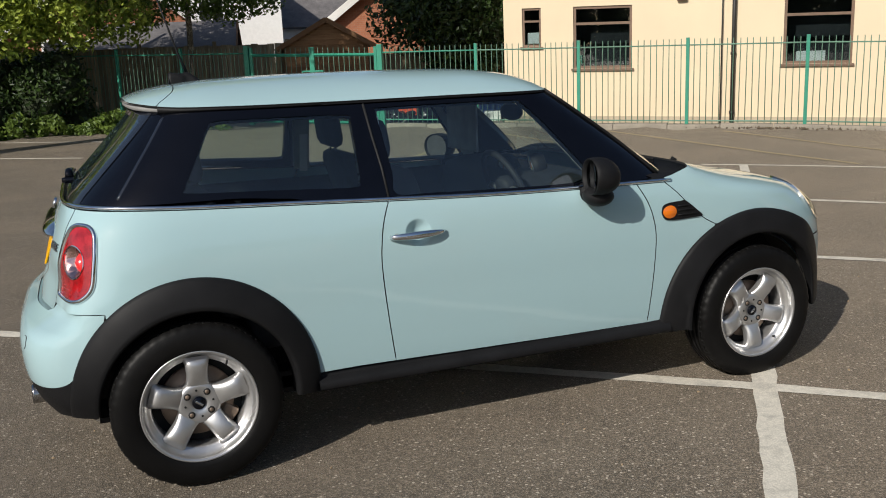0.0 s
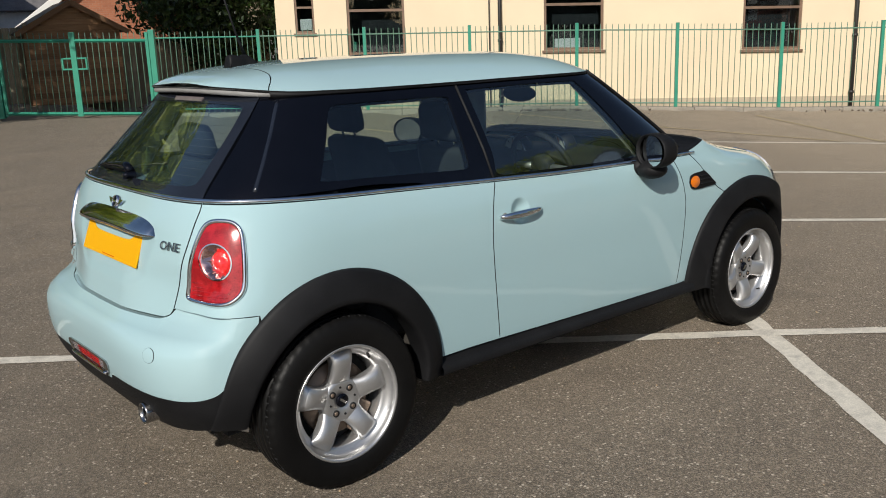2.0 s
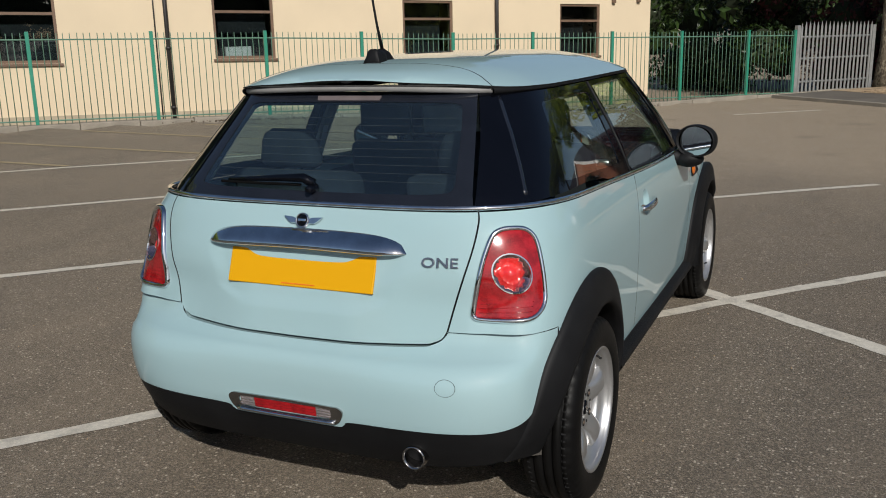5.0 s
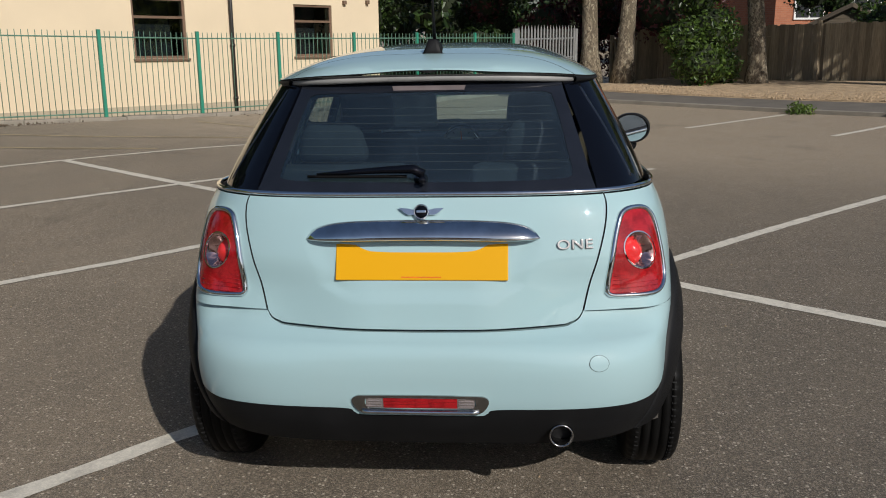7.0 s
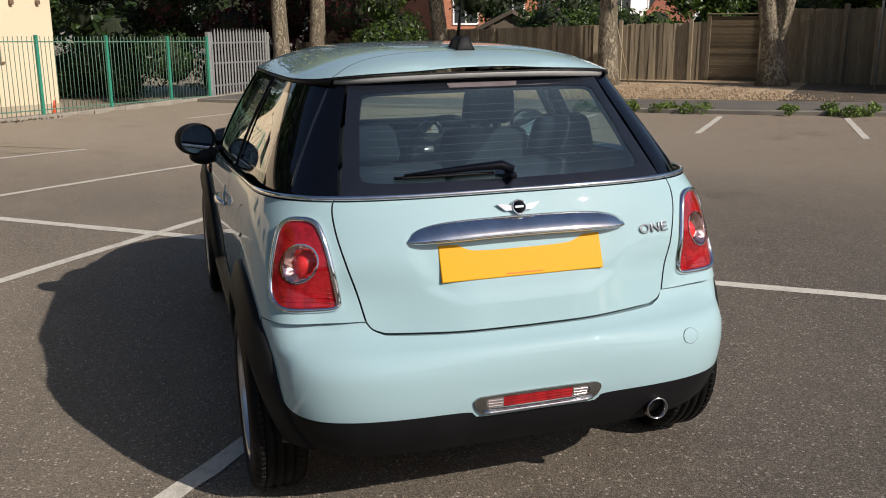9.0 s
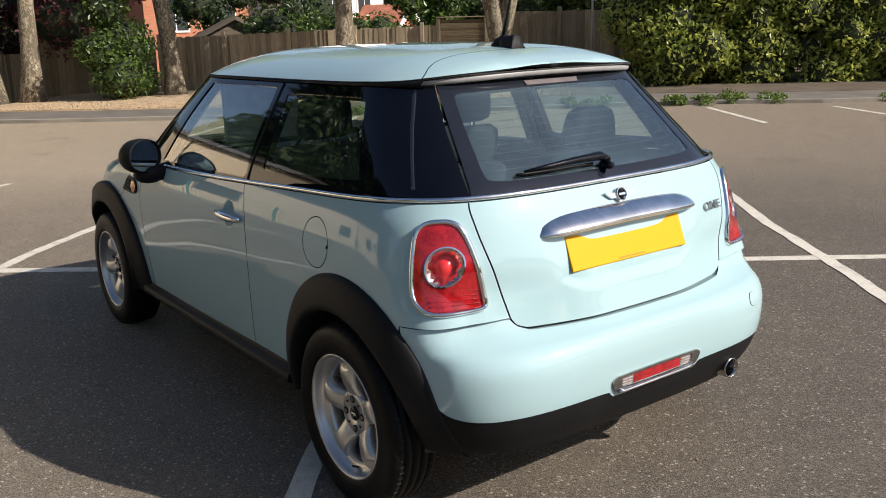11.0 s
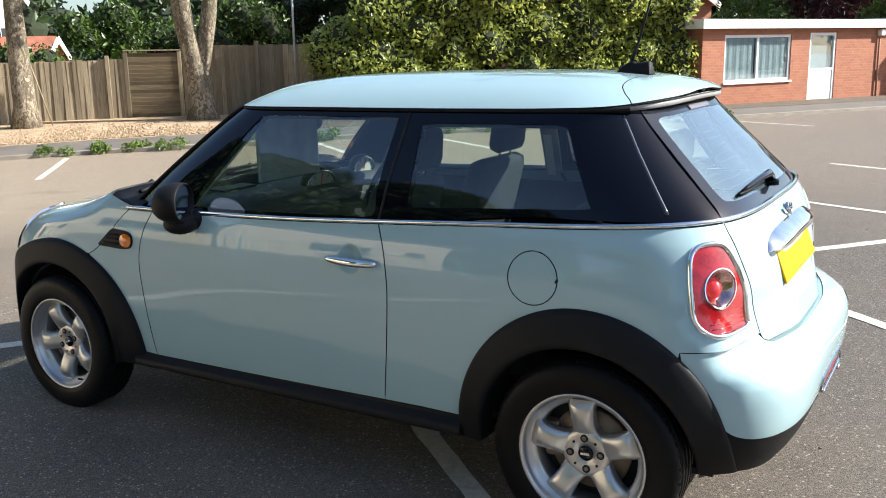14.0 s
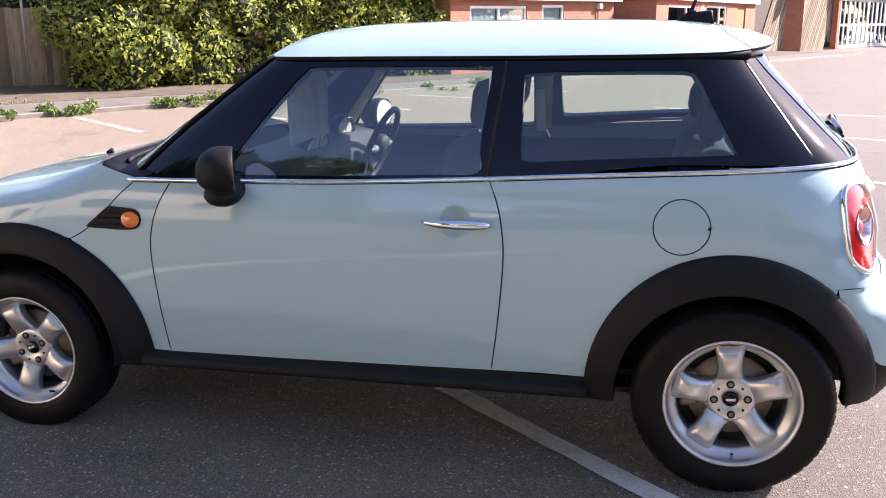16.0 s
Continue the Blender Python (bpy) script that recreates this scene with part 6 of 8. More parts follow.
for s in (1, -1):
    # door
    top = [(x, belt(x) - 0.010) for x in np.linspace(0.762, 1.843, 22)]
    loop = side_pts(DOOR_REAR + top + DOOR_FRONT + [(1.5, 0.326), (1.1, 0.332)])
    ux = BODY.by_x(DISH[0], DISH[1])
    dish = [(s * (ux + r * math.cos(a)), DISH[1] + r * math.sin(a)) for r in np.arange(0.004, 0.058, 0.004) for a in np.linspace(0, 6.283, 40, endpoint=False)]
    door = panel("door", mirrored(inset(loop, GAP), s), door_fn, PAINT, car, spacing=0.028, extra=dish)
    bm = bmesh.new()
    pts, rad = [], []
    for k in range(15):
        t = k / 14
        x = 0.745 + 0.222 * t
        y = BODY.side(x, 0.832) + 0.006 + 0.022 * math.sin(math.pi * t) ** 0.5
        pts.append((x, s * y, 0.830 + 0.004 * t)), rad.append(0.003 + 0.0095 * math.sin(math.pi * min(1, 0.08 + 0.9 * t)) ** 0.6)
    tube(bm, pts, rad, 12)
    for v in bm.verts:
        v.co.z = 0.832 + (v.co.z - 0.832) * 1.25
    part("door_handle", bm, CHROME, door, "polished chrome door handle", True)
    bm = bmesh.new()
    lathe(bm, [(0.0, 0.012), (0.008, 0.012), (0.010, 0.008), (0.010, 0.0)], 20, Vector((0.772, s * (BODY.side(0.77, 0.83) + 0.012), 0.832)))
    part("lock", bm, STEEL, door, smooth=True)
    # front wing
    wing_front = catmull([(1.985, 0.935), (2.045, 0.885), (2.115, 0.815), (2.18, 0.762), (2.243, 0.728)])
    a0 = arch_angle(FRONT_ARCH, 0.715, -1)
    a1 = arch_angle(FRONT_ARCH, 0.325, -1)
    top = [(x, belt(x) - 0.010) for x in np.linspace(1.853, 1.98, 6)]
    back = [(x + 0.0001, z) for x, z in DOOR_FRONT[::-1]]
    loop = side_pts(back + top + wing_front + arch_line(tucked(FRONT_ARCH), a0, a1, 20))
    panel("front_wing", mirrored(inset(loop, GAP), s), BODY.at, PAINT, car, spacing=0.028)
    # rear quarter
    z_join = 0.648
    top = [(x, belt(x) - 0.010) for x in np.linspace(0.757, 0.22, 14)]
    top_rear = [(u, belt_u(u) - 0.010) for u in np.linspace(HALF, BODY.by_y(0.544, 1.01) + 0.004, 18)]
    seam = [(u, z_join + 0.020 * step((HALF - u) / 0.5)) for u in np.linspace(BODY.by_y(0.484, 0.668), BODY.by_x(arch_x(REAR_ARCH, z_join, -1), z_join), 18)]
    arch = arch_line(tucked(REAR_ARCH), arch_angle(REAR_ARCH, z_join, -1), arch_angle(REAR_ARCH, 0.338, 1), 36)
    loop = side_pts(DOOR_REAR) + side_pts(top) + top_rear + rear_pts(HATCH) + seam + side_pts(arch) + side_pts([(0.6, 0.34)])
    holes = [mirrored(TAIL, s)]
    if s > 0:
        holes.append(oval(BODY.by_x(FUEL[0], FUEL[1]), FUEL[1], FUEL[2], FUEL[2], 48))
    panel("rear_quarter", mirrored(inset(loop, GAP), s), BODY.at, PAINT, car, holes, spacing=0.028)
    # tail light in its chrome ring
    rows = []
    for d, out in ((-0.0015, -0.004), (-0.0005, 0.006), (0.003, 0.0115), (0.0075, 0.0125), (0.0115, 0.010), (0.0135, 0.004), (0.0135, -0.010)):
        rows.append([body_fn(BODY, out)(u, z) for u, z in mirrored(inset(TAIL, d), s)])
    lamp = part("tail_light", loft([list(r) for r in zip(*rows)] + [[r[0] for r in rows]]), CHROME, car, "tail light with red lens in a chrome ring", True)
    lens = inset(TAIL, 0.0133)
    uc, zc = BODY.by_y(0.656, 0.838), 0.838
    ring = oval(s * uc, zc, 0.053, 0.057, 40)

    def lens_fn(u, z, s=s):
        d = min(1.0, math.hypot(u - s * uc, z - 0.825) / 0.14)
        return body_fn(BODY, 0.003 + 0.005 * (1 - d * d))(u, z)

    def bowl_fn(u, z, s=s):
        d = ((u - s * uc) / 0.0495) ** 2 + ((z - zc) / 0.0535) ** 2
        return body_fn(BODY, 0.006 - (0.046 + 0.003 * math.cos(14 * math.atan2(z - zc, u - s * uc))) * max(0.0, 1 - d))(u, z)

    panel("red_lens", mirrored(lens, s), lens_fn, RED_LENS, lamp, [ring], spacing=0.018)
    panel("lens_ring", ring, lambda u, z: body_fn(BODY, 0.010)(u, z), CHROME, lamp, [oval(s * uc, zc, 0.0495, 0.0535, 40)], spacing=0.02)
    panel("reflector_bowl", oval(s * uc, zc, 0.050, 0.054, 40), bowl_fn, BOWL, lamp, spacing=0.010)
    panel("bulb_lens", oval(s * uc, zc, 0.036, 0.040, 32), lambda u, z, s=s: body_fn(BODY, -0.030 + 0.024 * max(0, 1 - ((u - s * uc) / 0.036) ** 2 - ((z - zc) / 0.040) ** 2))(u, z), BULB_RED, lamp, spacing=0.009)
    for k in range(5):
        z = 0.716 + 0.013 * k
        lo, hi = BODY.by_y(0.572 + 0.06 * (z - 0.716), z), BODY.by_y(0.712, z)
        bm = bmesh.new()
        tube(bm, [body_fn(BODY, 0.0055)(s * u, z) for u in np.linspace(lo, hi, 9)], 0.0014, 5)
        part("lens_rib", bm, RED_LENS, lamp, smooth=True)
    # side lamp in its black housing
    housing = catmull([(1.960, 0.804), (1.968, 0.830), (1.995, 0.842), (2.06, 0.846), (2.085, 0.845), (2.14, 0.802), (2.168, 0.775), (2.10, 0.770), (2.02, 0.768), (1.975, 0.776), (1.960, 0.804)], 4)[:-1]
    scuttle = panel("side_repeater", mirrored(side_pts(housing), s), body_fn(BODY, 0.006), TRIM, car, spacing=0.02, depth=0.012, label="black side trim with an amber repeater lamp")
    panel("amber_lens", oval(s * BODY.by_x(1.997, 0.805), 0.805, 0.034, 0.027, 28), lambda u, z, s=s: body_fn(BODY, 0.010 + 0.008 * max(0, 1 - ((u - s * BODY.by_x(1.997, 0.805)) / 0.034) ** 2 - ((z - 0.805) / 0.027) ** 2))(u, z), AMBER_LENS, scuttle, spacing=0.009)
    for up in (0.788, 0.808, 0.826):
        bm = bmesh.new()
        tube(bm, [(x, s * (BODY.side(x, up) + 0.008), up) for x in np.linspace(2.04, 2.14 - (up - 0.788) * 1.0, 6)], 0.004, 6)
        part("rib", bm, TRIM, scuttle, smooth=True)
    # wheel arch mouldings
    for arch, lo, hi, inner, nm in ((REAR_ARCH, arch_angle(REAR_ARCH, 0.268, 1), arch_angle(REAR_ARCH, 0.285, -1), (0.345, 0.345), "rear"), (FRONT_ARCH, arch_angle(FRONT_ARCH, 0.27, 1), arch_angle(FRONT_ARCH, 0.262, -1), (0.365, 0.365), "front")):
        rows = []
        for k in range(61):
            a = radians(lo + (hi - lo) * k / 60)
            row = []
            c, sn = math.cos(a), math.sin(a)
            for f, off in ((0.0, -0.012), (0.0, 0.005), (0.03, 0.012), (0.12, 0.019), (0.45, 0.031), (0.80, 0.042), (0.93, 0.044), (1.0, 0.038), (1.03, 0.018), (1.03, -0.05)):
                rx = arch[2] + (inner[0] - arch[2]) * f
                rz = arch[3] + (inner[1] - arch[3]) * f
                x, z = arch[0] + rx * c, arch[1] + rz * sn
                if x < BODY.x0:
                    y = BUMPER.skin(x, z) if z < 0.66 else BODY.half_width(x, z)
                    off = off if off < 0 else off * (1 - 0.55 * step((0.60 - z) / 0.28) * step((arch[0] - x) / 0.2))
                elif x > BODY.x1:
                    aa, b, n = max(0.3, BODY.front(max(0.3, z)) - BODY.x1), BODY.side(BODY.x1, z), BODY.nf(z)
                    y = b * (1 - min(0.98, (x - BODY.x1) / aa) ** n) ** (1 / n)
                    y = max(y, 0.785 - 1.05 * max(0, x - 2.72) ** 1.4)
                    off = off if off < 0 else off * (0.85 - 0.35 * step((x - 2.50) / 0.35))
                else:
                    y = BODY.side(x, z)
                row.append((x, s * (y + off), z))
            rows.append(row)
        part("wheel_arch_moulding", loft(rows), TRIM, car, "wide black plastic wheel arch moulding", True)
        # dark wheel housing behind it
        rows = []
        for k in range(25):
            a = radians(-4 + 188 * k / 24)
            rows.append([(arch[0] + r * math.cos(a), s * y, arch[1] + r * math.sin(a)) for y, r in ((0.735, 0.350), (0.715, 0.362), (0.66, 0.385), (0.60, 0.395), (0.48, 0.395))])
        part("wheel_housing", loft(rows), LINER, car, smooth=True)
        bm = bmesh.new()
        centre = bm.verts.new((arch[0], s * 0.50, arch[1]))
        ringv = [bm.verts.new((arch[0] + 0.395 * math.cos(radians(-4 + 188 * k / 24)), s * 0.50, arch[1] + 0.395 * math.sin(radians(-4 + 188 * k / 24)))) for k in range(25)]
        for a, b in zip(ringv, ringv[1:]):
            bm.faces.new((centre, a, b))
        part("housing_wall", bm, DARK, car)
    # sill
    rows = []
    for x in np.linspace(0.44, 2.01, 20):
        rows.append([(x, s * y, z) for y, z in ((0.74, 0.342), (0.756, 0.339), (0.758, 0.326), (0.762, 0.318), (0.784, 0.309), (0.791, 0.301), (0.795, 0.284), (0.791, 0.275), (0.775, 0.268), (0.70, 0.260), (0.60, 0.252))])
    part("sill", loft(rows), TRIM, car, "black plastic sill with a low ledge", True)

fuel = panel("fuel_flap", oval(BODY.by_x(FUEL[0], FUEL[1]), FUEL[1], FUEL[2] - 0.0035, FUEL[2] - 0.0035, 48), BODY.at, PAINT, car, spacing=0.028, label="round body-coloured fuel flap")
bm = bmesh.new()
tube(bm, [(FUEL[0] - 0.078, BODY.side(0.1, 0.84) + 0.0, 0.836), (FUEL[0] - 0.084, BODY.side(0.1, 0.84) - 0.002, 0.846)], 0.005, 6)
part("flap_lip", bm, DARK, fuel, smooth=True)


# tailgate with its plate recess
def gate_fn(u, z):
    p = BODY.at(u, z)
    y = abs(p.y)
    wide = 0.354 - 0.036 * step((0.87 - z) / 0.10) - 0.07 * step((0.765 - z) / 0.055)
    m = step((wide + 0.01 - y) / 0.075) * step((z - 0.698) / 0.05) * step((0.925 - z) / 0.02)
    return p + Vector((0.0055 * m, 0, 0))


top = [(u, belt_u(u) - 0.010) for u in np.linspace(BODY.by_y(0.542, 1.01), -BODY.by_y(0.542, 1.01), 40)]
left = rear_pts(HATCH + HATCH_LOW[1:])
right = [(-u, z) for u, z in left][::-1]
loop = top[::-1] + left[1:] + right[1:-1]
fine = [(BODY.by_y(y, z), z) for y in np.arange(-0.40, 0.401, 0.009) for z in np.arange(0.68, 0.94, 0.009)]
tailgate = panel("tailgate", inset(loop, GAP), gate_fn, PAINT, car, spacing=0.028, extra=fine)

# rear bumper and black valance
z_join = 0.648
bump_low = catmull([(0.0, 0.381), (0.17, 0.381), (0.20, 0.390), (0.228, 0.403), (0.40, 0.405), (0.56, 0.405), (0.64, 0.405), (0.69, 0.411), (0.720, 0.425), (0.738, 0.447)])
seam = [(u, z_join + 0.020 * step((HALF - u) / 0.5)) for u in np.linspace(BUMPER.by_y(0.484, 0.668), BUMPER.by_x(arch_x(REAR_ARCH, z_join, -1), z_join), 18)]
arch = side_pts(arch_line(tucked(REAR_ARCH), arch_angle(REAR_ARCH, z_join, -1), arch_angle(REAR_ARCH, 0.455, -1), 12), BUMPER)
low = [(BUMPER.by_y(y, z), z) for y, z in bump_low]
half = [(BUMPER.by_y(y, z), z) for y, z in HATCH_LOW[::-1]] + seam[1:] + arch[1:] + low[::-1]
loop = half + [(-u, z) for u, z in half[::-1][1:-1]]
rear_bumper = panel("rear_bumper", inset(loop, 0.0015), BUMPER.at, PAINT, car, spacing=0.026)
half = low + [(BUMPER.by_x(x, z), z) for x, z in arch_line(REAR_ARCH, arch_angle(REAR_ARCH, 0.455, -1), arch_angle(REAR_ARCH, 0.315, -1), 6)] + [(BUMPER.by_x(-0.415, 0.285), 0.285)] + [(BUMPER.by_y(y, z), z) for y, z in ((0.60, 0.276), (0.5, 0.266), (0.3, 0.262), (0.0, 0.261))]
loop = half + [(-u, z) for u, z in half[::-1][1:-1]]
panel("rear_valance", inset(loop, 0.001), body_fn(BUMPER, -0.002), TRIM, car, spacing=0.026, depth=0.04, label="black plastic lower rear valance")
edge = HATCH_LOW[::-1] + [(0.484, 0.668)]
edge = [(-y, z) for y, z in edge[::-1]] + edge[1:]
rows = [[BUMPER.at(BUMPER.by_y(y, z - 0.003), z - 0.003) + Vector((0.001, 0, -0.001)), BUMPER.at(BUMPER.by_y(y, z), z) + Vector((0.012, 0, -0.006)), BODY.at(BODY.by_y(y, z), z) + Vector((0.022, 0, -0.009)), BODY.at(BODY.by_y(y, z), z) + Vector((0.06, 0, 0.0))] for y, z in edge]
part("bumper_shelf", loft(rows), PAINT, rear_bumper, smooth=True)
panel("tow_eye_cover", oval(BUMPER.by_y(-0.525, 0.546), 0.546, 0.0225, 0.0225, 32), body_fn(BUMPER, 0.0012), PAINT, rear_bumper, spacing=0.02, depth=0.004)
panel("cover_gap", oval(BUMPER.by_y(-0.525, 0.546), 0.546, 0.0237, 0.0237, 32), body_fn(BUMPER, 0.0005), DARK, rear_bumper, [oval(BUMPER.by_y(-0.525, 0.546), 0.546, 0.0226, 0.0226, 32)], spacing=0.02, depth=0.002)
fog = rounded_loop([(BUMPER.by_y(y, z), z) for y, z in ((-0.188, 0.4495), (-0.17, 0.451), (-0.08, 0.4525), (0.0, 0.453), (0.08, 0.4525), (0.17, 0.451), (0.188, 0.4495), (0.202, 0.441), (0.203, 0.427), (0.193, 0.408), (0.178, 0.396), (0.16, 0.393), (0.08, 0.3915), (0.0, 0.391), (-0.08, 0.3915), (-0.16, 0.393), (-0.178, 0.396), (-0.193, 0.408), (-0.203, 0.427), (-0.202, 0.441))], 4)
fog_in = rounded_loop([(BUMPER.by_y(y, z), z) for y, z in ((-0.154, 0.443), (-0.08, 0.445), (0.0, 0.446), (0.08, 0.445), (0.154, 0.443), (0.164, 0.436), (0.165, 0.424), (0.158, 0.411), (0.148, 0.407), (0.08, 0.4055), (0.0, 0.405), (-0.08, 0.4055), (-0.148, 0.407), (-0.158, 0.411), (-0.165, 0.424), (-0.164, 0.436))], 4)
fog_light = panel("rear_fog_light", fog, body_fn(BUMPER, 0.006), DARK_CHROME, car, [fog_in], spacing=0.02, depth=0.035, label="low rear lamp with red and clear lens in a dull silver surround")
for a, b, mat, nm in ((-0.162, -0.111, CLEAR_LENS, "clear_lens"), (-0.110, 0.110, RED_LENS, "red_lens"), (0.111, 0.162, CLEAR_LENS, "clear_lens")):
    pts = [(BUMPER.by_y(y, z), z) for y, z in ((a, 0.409), (b, 0.409), (b, 0.441), (a, 0.441))]
    panel(nm, pts, body_fn(BUMPER, 0.002), mat, fog_light, spacing=0.02)
    for k in range(3):
        z = 0.415 + 0.009 * k
        bm = bmesh.new()
        tube(bm, [body_fn(BUMPER, 0.003)(BUMPER.by_y(y, z), z) for y in np.linspace(a + 0.004, b - 0.004, 8)], 0.0016, 5)
        part("lens_rib", bm, mat, fog_light)
bm = bmesh.new()
tube(bm, [body_fn(BUMPER, 0.009)(BUMPER.by_y(y, 0.399 + 0.12 * max(0, abs(y) - 0.15)), 0.399 + 0.12 * max(0, abs(y) - 0.15)) for y in np.linspace(-0.175, 0.175, 17)], 0.0055, 8)
part("bright_strip", bm, CHROME, fog_light, smooth=True)
bm = bmesh.new()
lathe(bm, [(0.0285, 0.10), (0.0285, -0.03), (0.031, -0.045), (0.0355, -0.047), (0.0365, -0.04), (0.0365, 0.10)], 32, Vector((-0.515, -0.418, 0.316)), "x")
exhaust = part("exhaust_tip", bm, DARK_CHROME, car, "chrome round exhaust tip", True)
# black disc closes the pipe; the dark inside is put into its colour
bm = bmesh.new()
bmesh.ops.create_circle(bm, cap_ends=True, segments=24, radius=0.028, matrix=Matrix.Translation((-0.50, -0.418, 0.316)) @ pose(0, 0, 0, 0, 90, 0))
part("pipe_shade_disc", bm, DARK, exhaust)

# tailgate fittings
rows = []
for k in range(41):
    t = -1 + 2 * k / 40
    y = 0.354 * t
    grow = (1 - abs(t) ** 6.0) ** 0.5
    zc = 0.899 + 0.024 * grow - 0.008 * t * t
    row = []
    for a in np.linspace(0, 2 * math.pi, 16, endpoint=False):
        dz = math.sin(a) * 0.032 * max(0.05, grow)
        z = zc + dz
        x = BODY.at(BODY.by_y(y, z), z).x + 0.008 - 0.006 - math.cos(a) * 0.030 * max(0.08, grow) + 0.80 * dz
        row.append((x, y, z))
    rows.append(row)
bm = loft(rows, True)
bm.faces.new([v for v in bm.verts[:16]])
bm.verts.ensure_lookup_table()
part("tailgate_handle", bm, CHROME, tailgate, "wide polished chrome tailgate handle", True)
tilt = 20.5
plate = part("number_plate", boxed(-0.26, 0.26, -0.004, 0.004, -0.0555, 0.0555, 0.003), PLATE_YELLOW, tailgate, "plain yellow rear number plate", m=Matrix.Translation((-0.450, 0, 0.823)) @ pose(0, 0, 0, 0, 0, -90) @ pose(0, 0, 0, -tilt, 0, 0))
part("writing_bar", boxed(-0.06, 0.06, -0.0052, -0.0042, -0.048, -0.0445), AMBER_LENS, plate)
wing = [(0.022, 0.006), (0.040, 0.011), (0.069, 0.013), (0.060, 0.004), (0.051, -0.004), (0.041, -0.010), (0.022, -0.010)]
badge_m = Matrix.Translation((-0.4145, 0, 0.969)) @ pose(0, 0, 0, 0, 0, -90) @ pose(0, 0, 0, -20, 0, 0)
badge = new("badge")
badge.parent = tailgate
badge.matrix_local = badge_m
badge["label"] = "small winged chrome badge with a dark roundel"
for s in (1, -1):
    bm = bmesh.new()
    lo = [bm.verts.new((s * x, 0, z)) for x, z in wing]
    hi = [bm.verts.new((s * x * 0.98, -0.006, z * 0.9)) for x, z in wing]
    bm.faces.new(hi)
    for k in range(len(wing)):
        bm.faces.new((lo[k], lo[(k + 1) % len(wing)], hi[(k + 1) % len(wing)], hi[k]))
    bmesh.ops.recalc_face_normals(bm, faces=bm.faces)
    part("wing", bm, CHROME, badge)
bm = bmesh.new()
lathe(bm, [(0.0, -0.010), (0.018, -0.009), (0.019, -0.005), (0.019, 0.0)], 28)
part("roundel", bm, GLOSS_BLACK, badge, smooth=True)
bm = bmesh.new()
lathe(bm, [(0.019, -0.006), (0.0200, -0.011), (0.0225, -0.010), (0.0235, 0.0)], 28)
part("roundel_rim", bm, CHROME, badge, smooth=True)
part("roundel_bar", boxed(-0.014, 0.014, -0.0115, -0.0095, -0.004, 0.004, 0.001), CHROME, badge)
font = bpy.data.curves.new("letters", "FONT")
font.body, font.size, font.extrude, font.bevel_depth, font.space_character, font.align_x = "ONE", 0.049, 0.003, 0.0008, 1.05, "CENTER"
text = bpy.data.objects.new("letters", font)
letters = bpy.data.meshes.new_from_object(text)
letters.materials.clear()
letters.materials.append(DARK_CHROME)
u = BODY.by_y(-0.455, 0.87)
p = body_fn(BODY, 0.003)(u, 0.857)
nrm = body_fn(BODY, 1.0)(u, 0.853) - BODY.at(u, 0.853)
part("lettering", letters, CHROME, tailgate, "chrome model letters", m=Matrix.Translation(p) @ pose(0, 0, 0, 0, 0, math.degrees(math.atan2(nrm.y, nrm.x)) + 90) @ pose(0, 0, 0, 72, 0, 0) @ Matrix.Diagonal((1.05, 0.82, 1, 1)))

# bonnet, front end, scuttle
wing_front = catmull([(1.985, 0.935), (2.045, 0.885), (2.115, 0.815), (2.18, 0.762), (2.243, 0.728)])
a0, a1 = arch_angle(FRONT_ARCH, 0.728, -1), arch_angle(FRONT_ARCH, 0.60, 1)
edge = side_pts(wing_front) + side_pts(arch_line(tucked(FRONT_ARCH), a0, a1, 26))[1:]
U_END = HALF + (BODY.x1 - BODY.x0) + HALF
nose = [(BODY.by_front(y, 0.60), 0.60) for y in np.linspace(0.70, 0.0, 12)]
cowl = [(u, 0.998 - 0.05 * step((BODY.by_front(0.60, 0.99) - u) / 0.25)) for u in np.linspace(U_END - 0.0005, BODY.by_x(1.99, 0.93) + 0.003, 40)]
front_u = [p for p in edge if p[0] < BODY.by_front(0.70, 0.60)]
for s in (1, -1):
    loop = front_u + [p for p in nose[:-1]] + [(U_END - 0.0006, 0.60)] + cowl
    panel("bonnet", mirrored(inset(loop, 0.0015), s), BODY.at, PAINT, car, spacing=0.026)
    c = BODY.by_front(0.57, 0.75)
    lamp = panel("headlight", oval(s * c, 0.752, 0.112, 0.105, 40), body_fn(BODY, 0.007), CHROME, car, [oval(s * c, 0.752, 0.098, 0.091, 40)], spacing=0.025, label="oval headlight with a chrome rim")
    panel("headlight_lens", oval(s * c, 0.752, 0.0975, 0.0905, 40), body_fn(BODY, 0.005), GLOSS_BLACK, lamp, spacing=0.025)
    loop = side_pts(arch_line(FRONT_ARCH, arch_angle(FRONT_ARCH, 0.597, 1), arch_angle(FRONT_ARCH, 0.30, 1), 10)) + [(BODY.by_front(y, 0.26), 0.26) for y in np.linspace(0.60, 0.05, 10)] + [(U_END - 0.0006, 0.26), (U_END - 0.0006, 0.597)] + [(BODY.by_front(y, 0.597), 0.597) for y in np.linspace(0.05, 0.69, 10)]
    panel("front_bumper", mirrored(inset(loop, 0.0015), s), BODY.at, PAINT, car, spacing=0.03)
    bm = bmesh.new()
    tube(bm, [(2.36, s * 0.33, 0.962), (2.335, s * 0.33, 0.972)], [0.006, 0.010], 8)
    part("washer_jet", bm, TRIM, car, smooth=True)
u_lo, u_hi = BODY.by_x(1.99, 0.93), U_END - 0.001
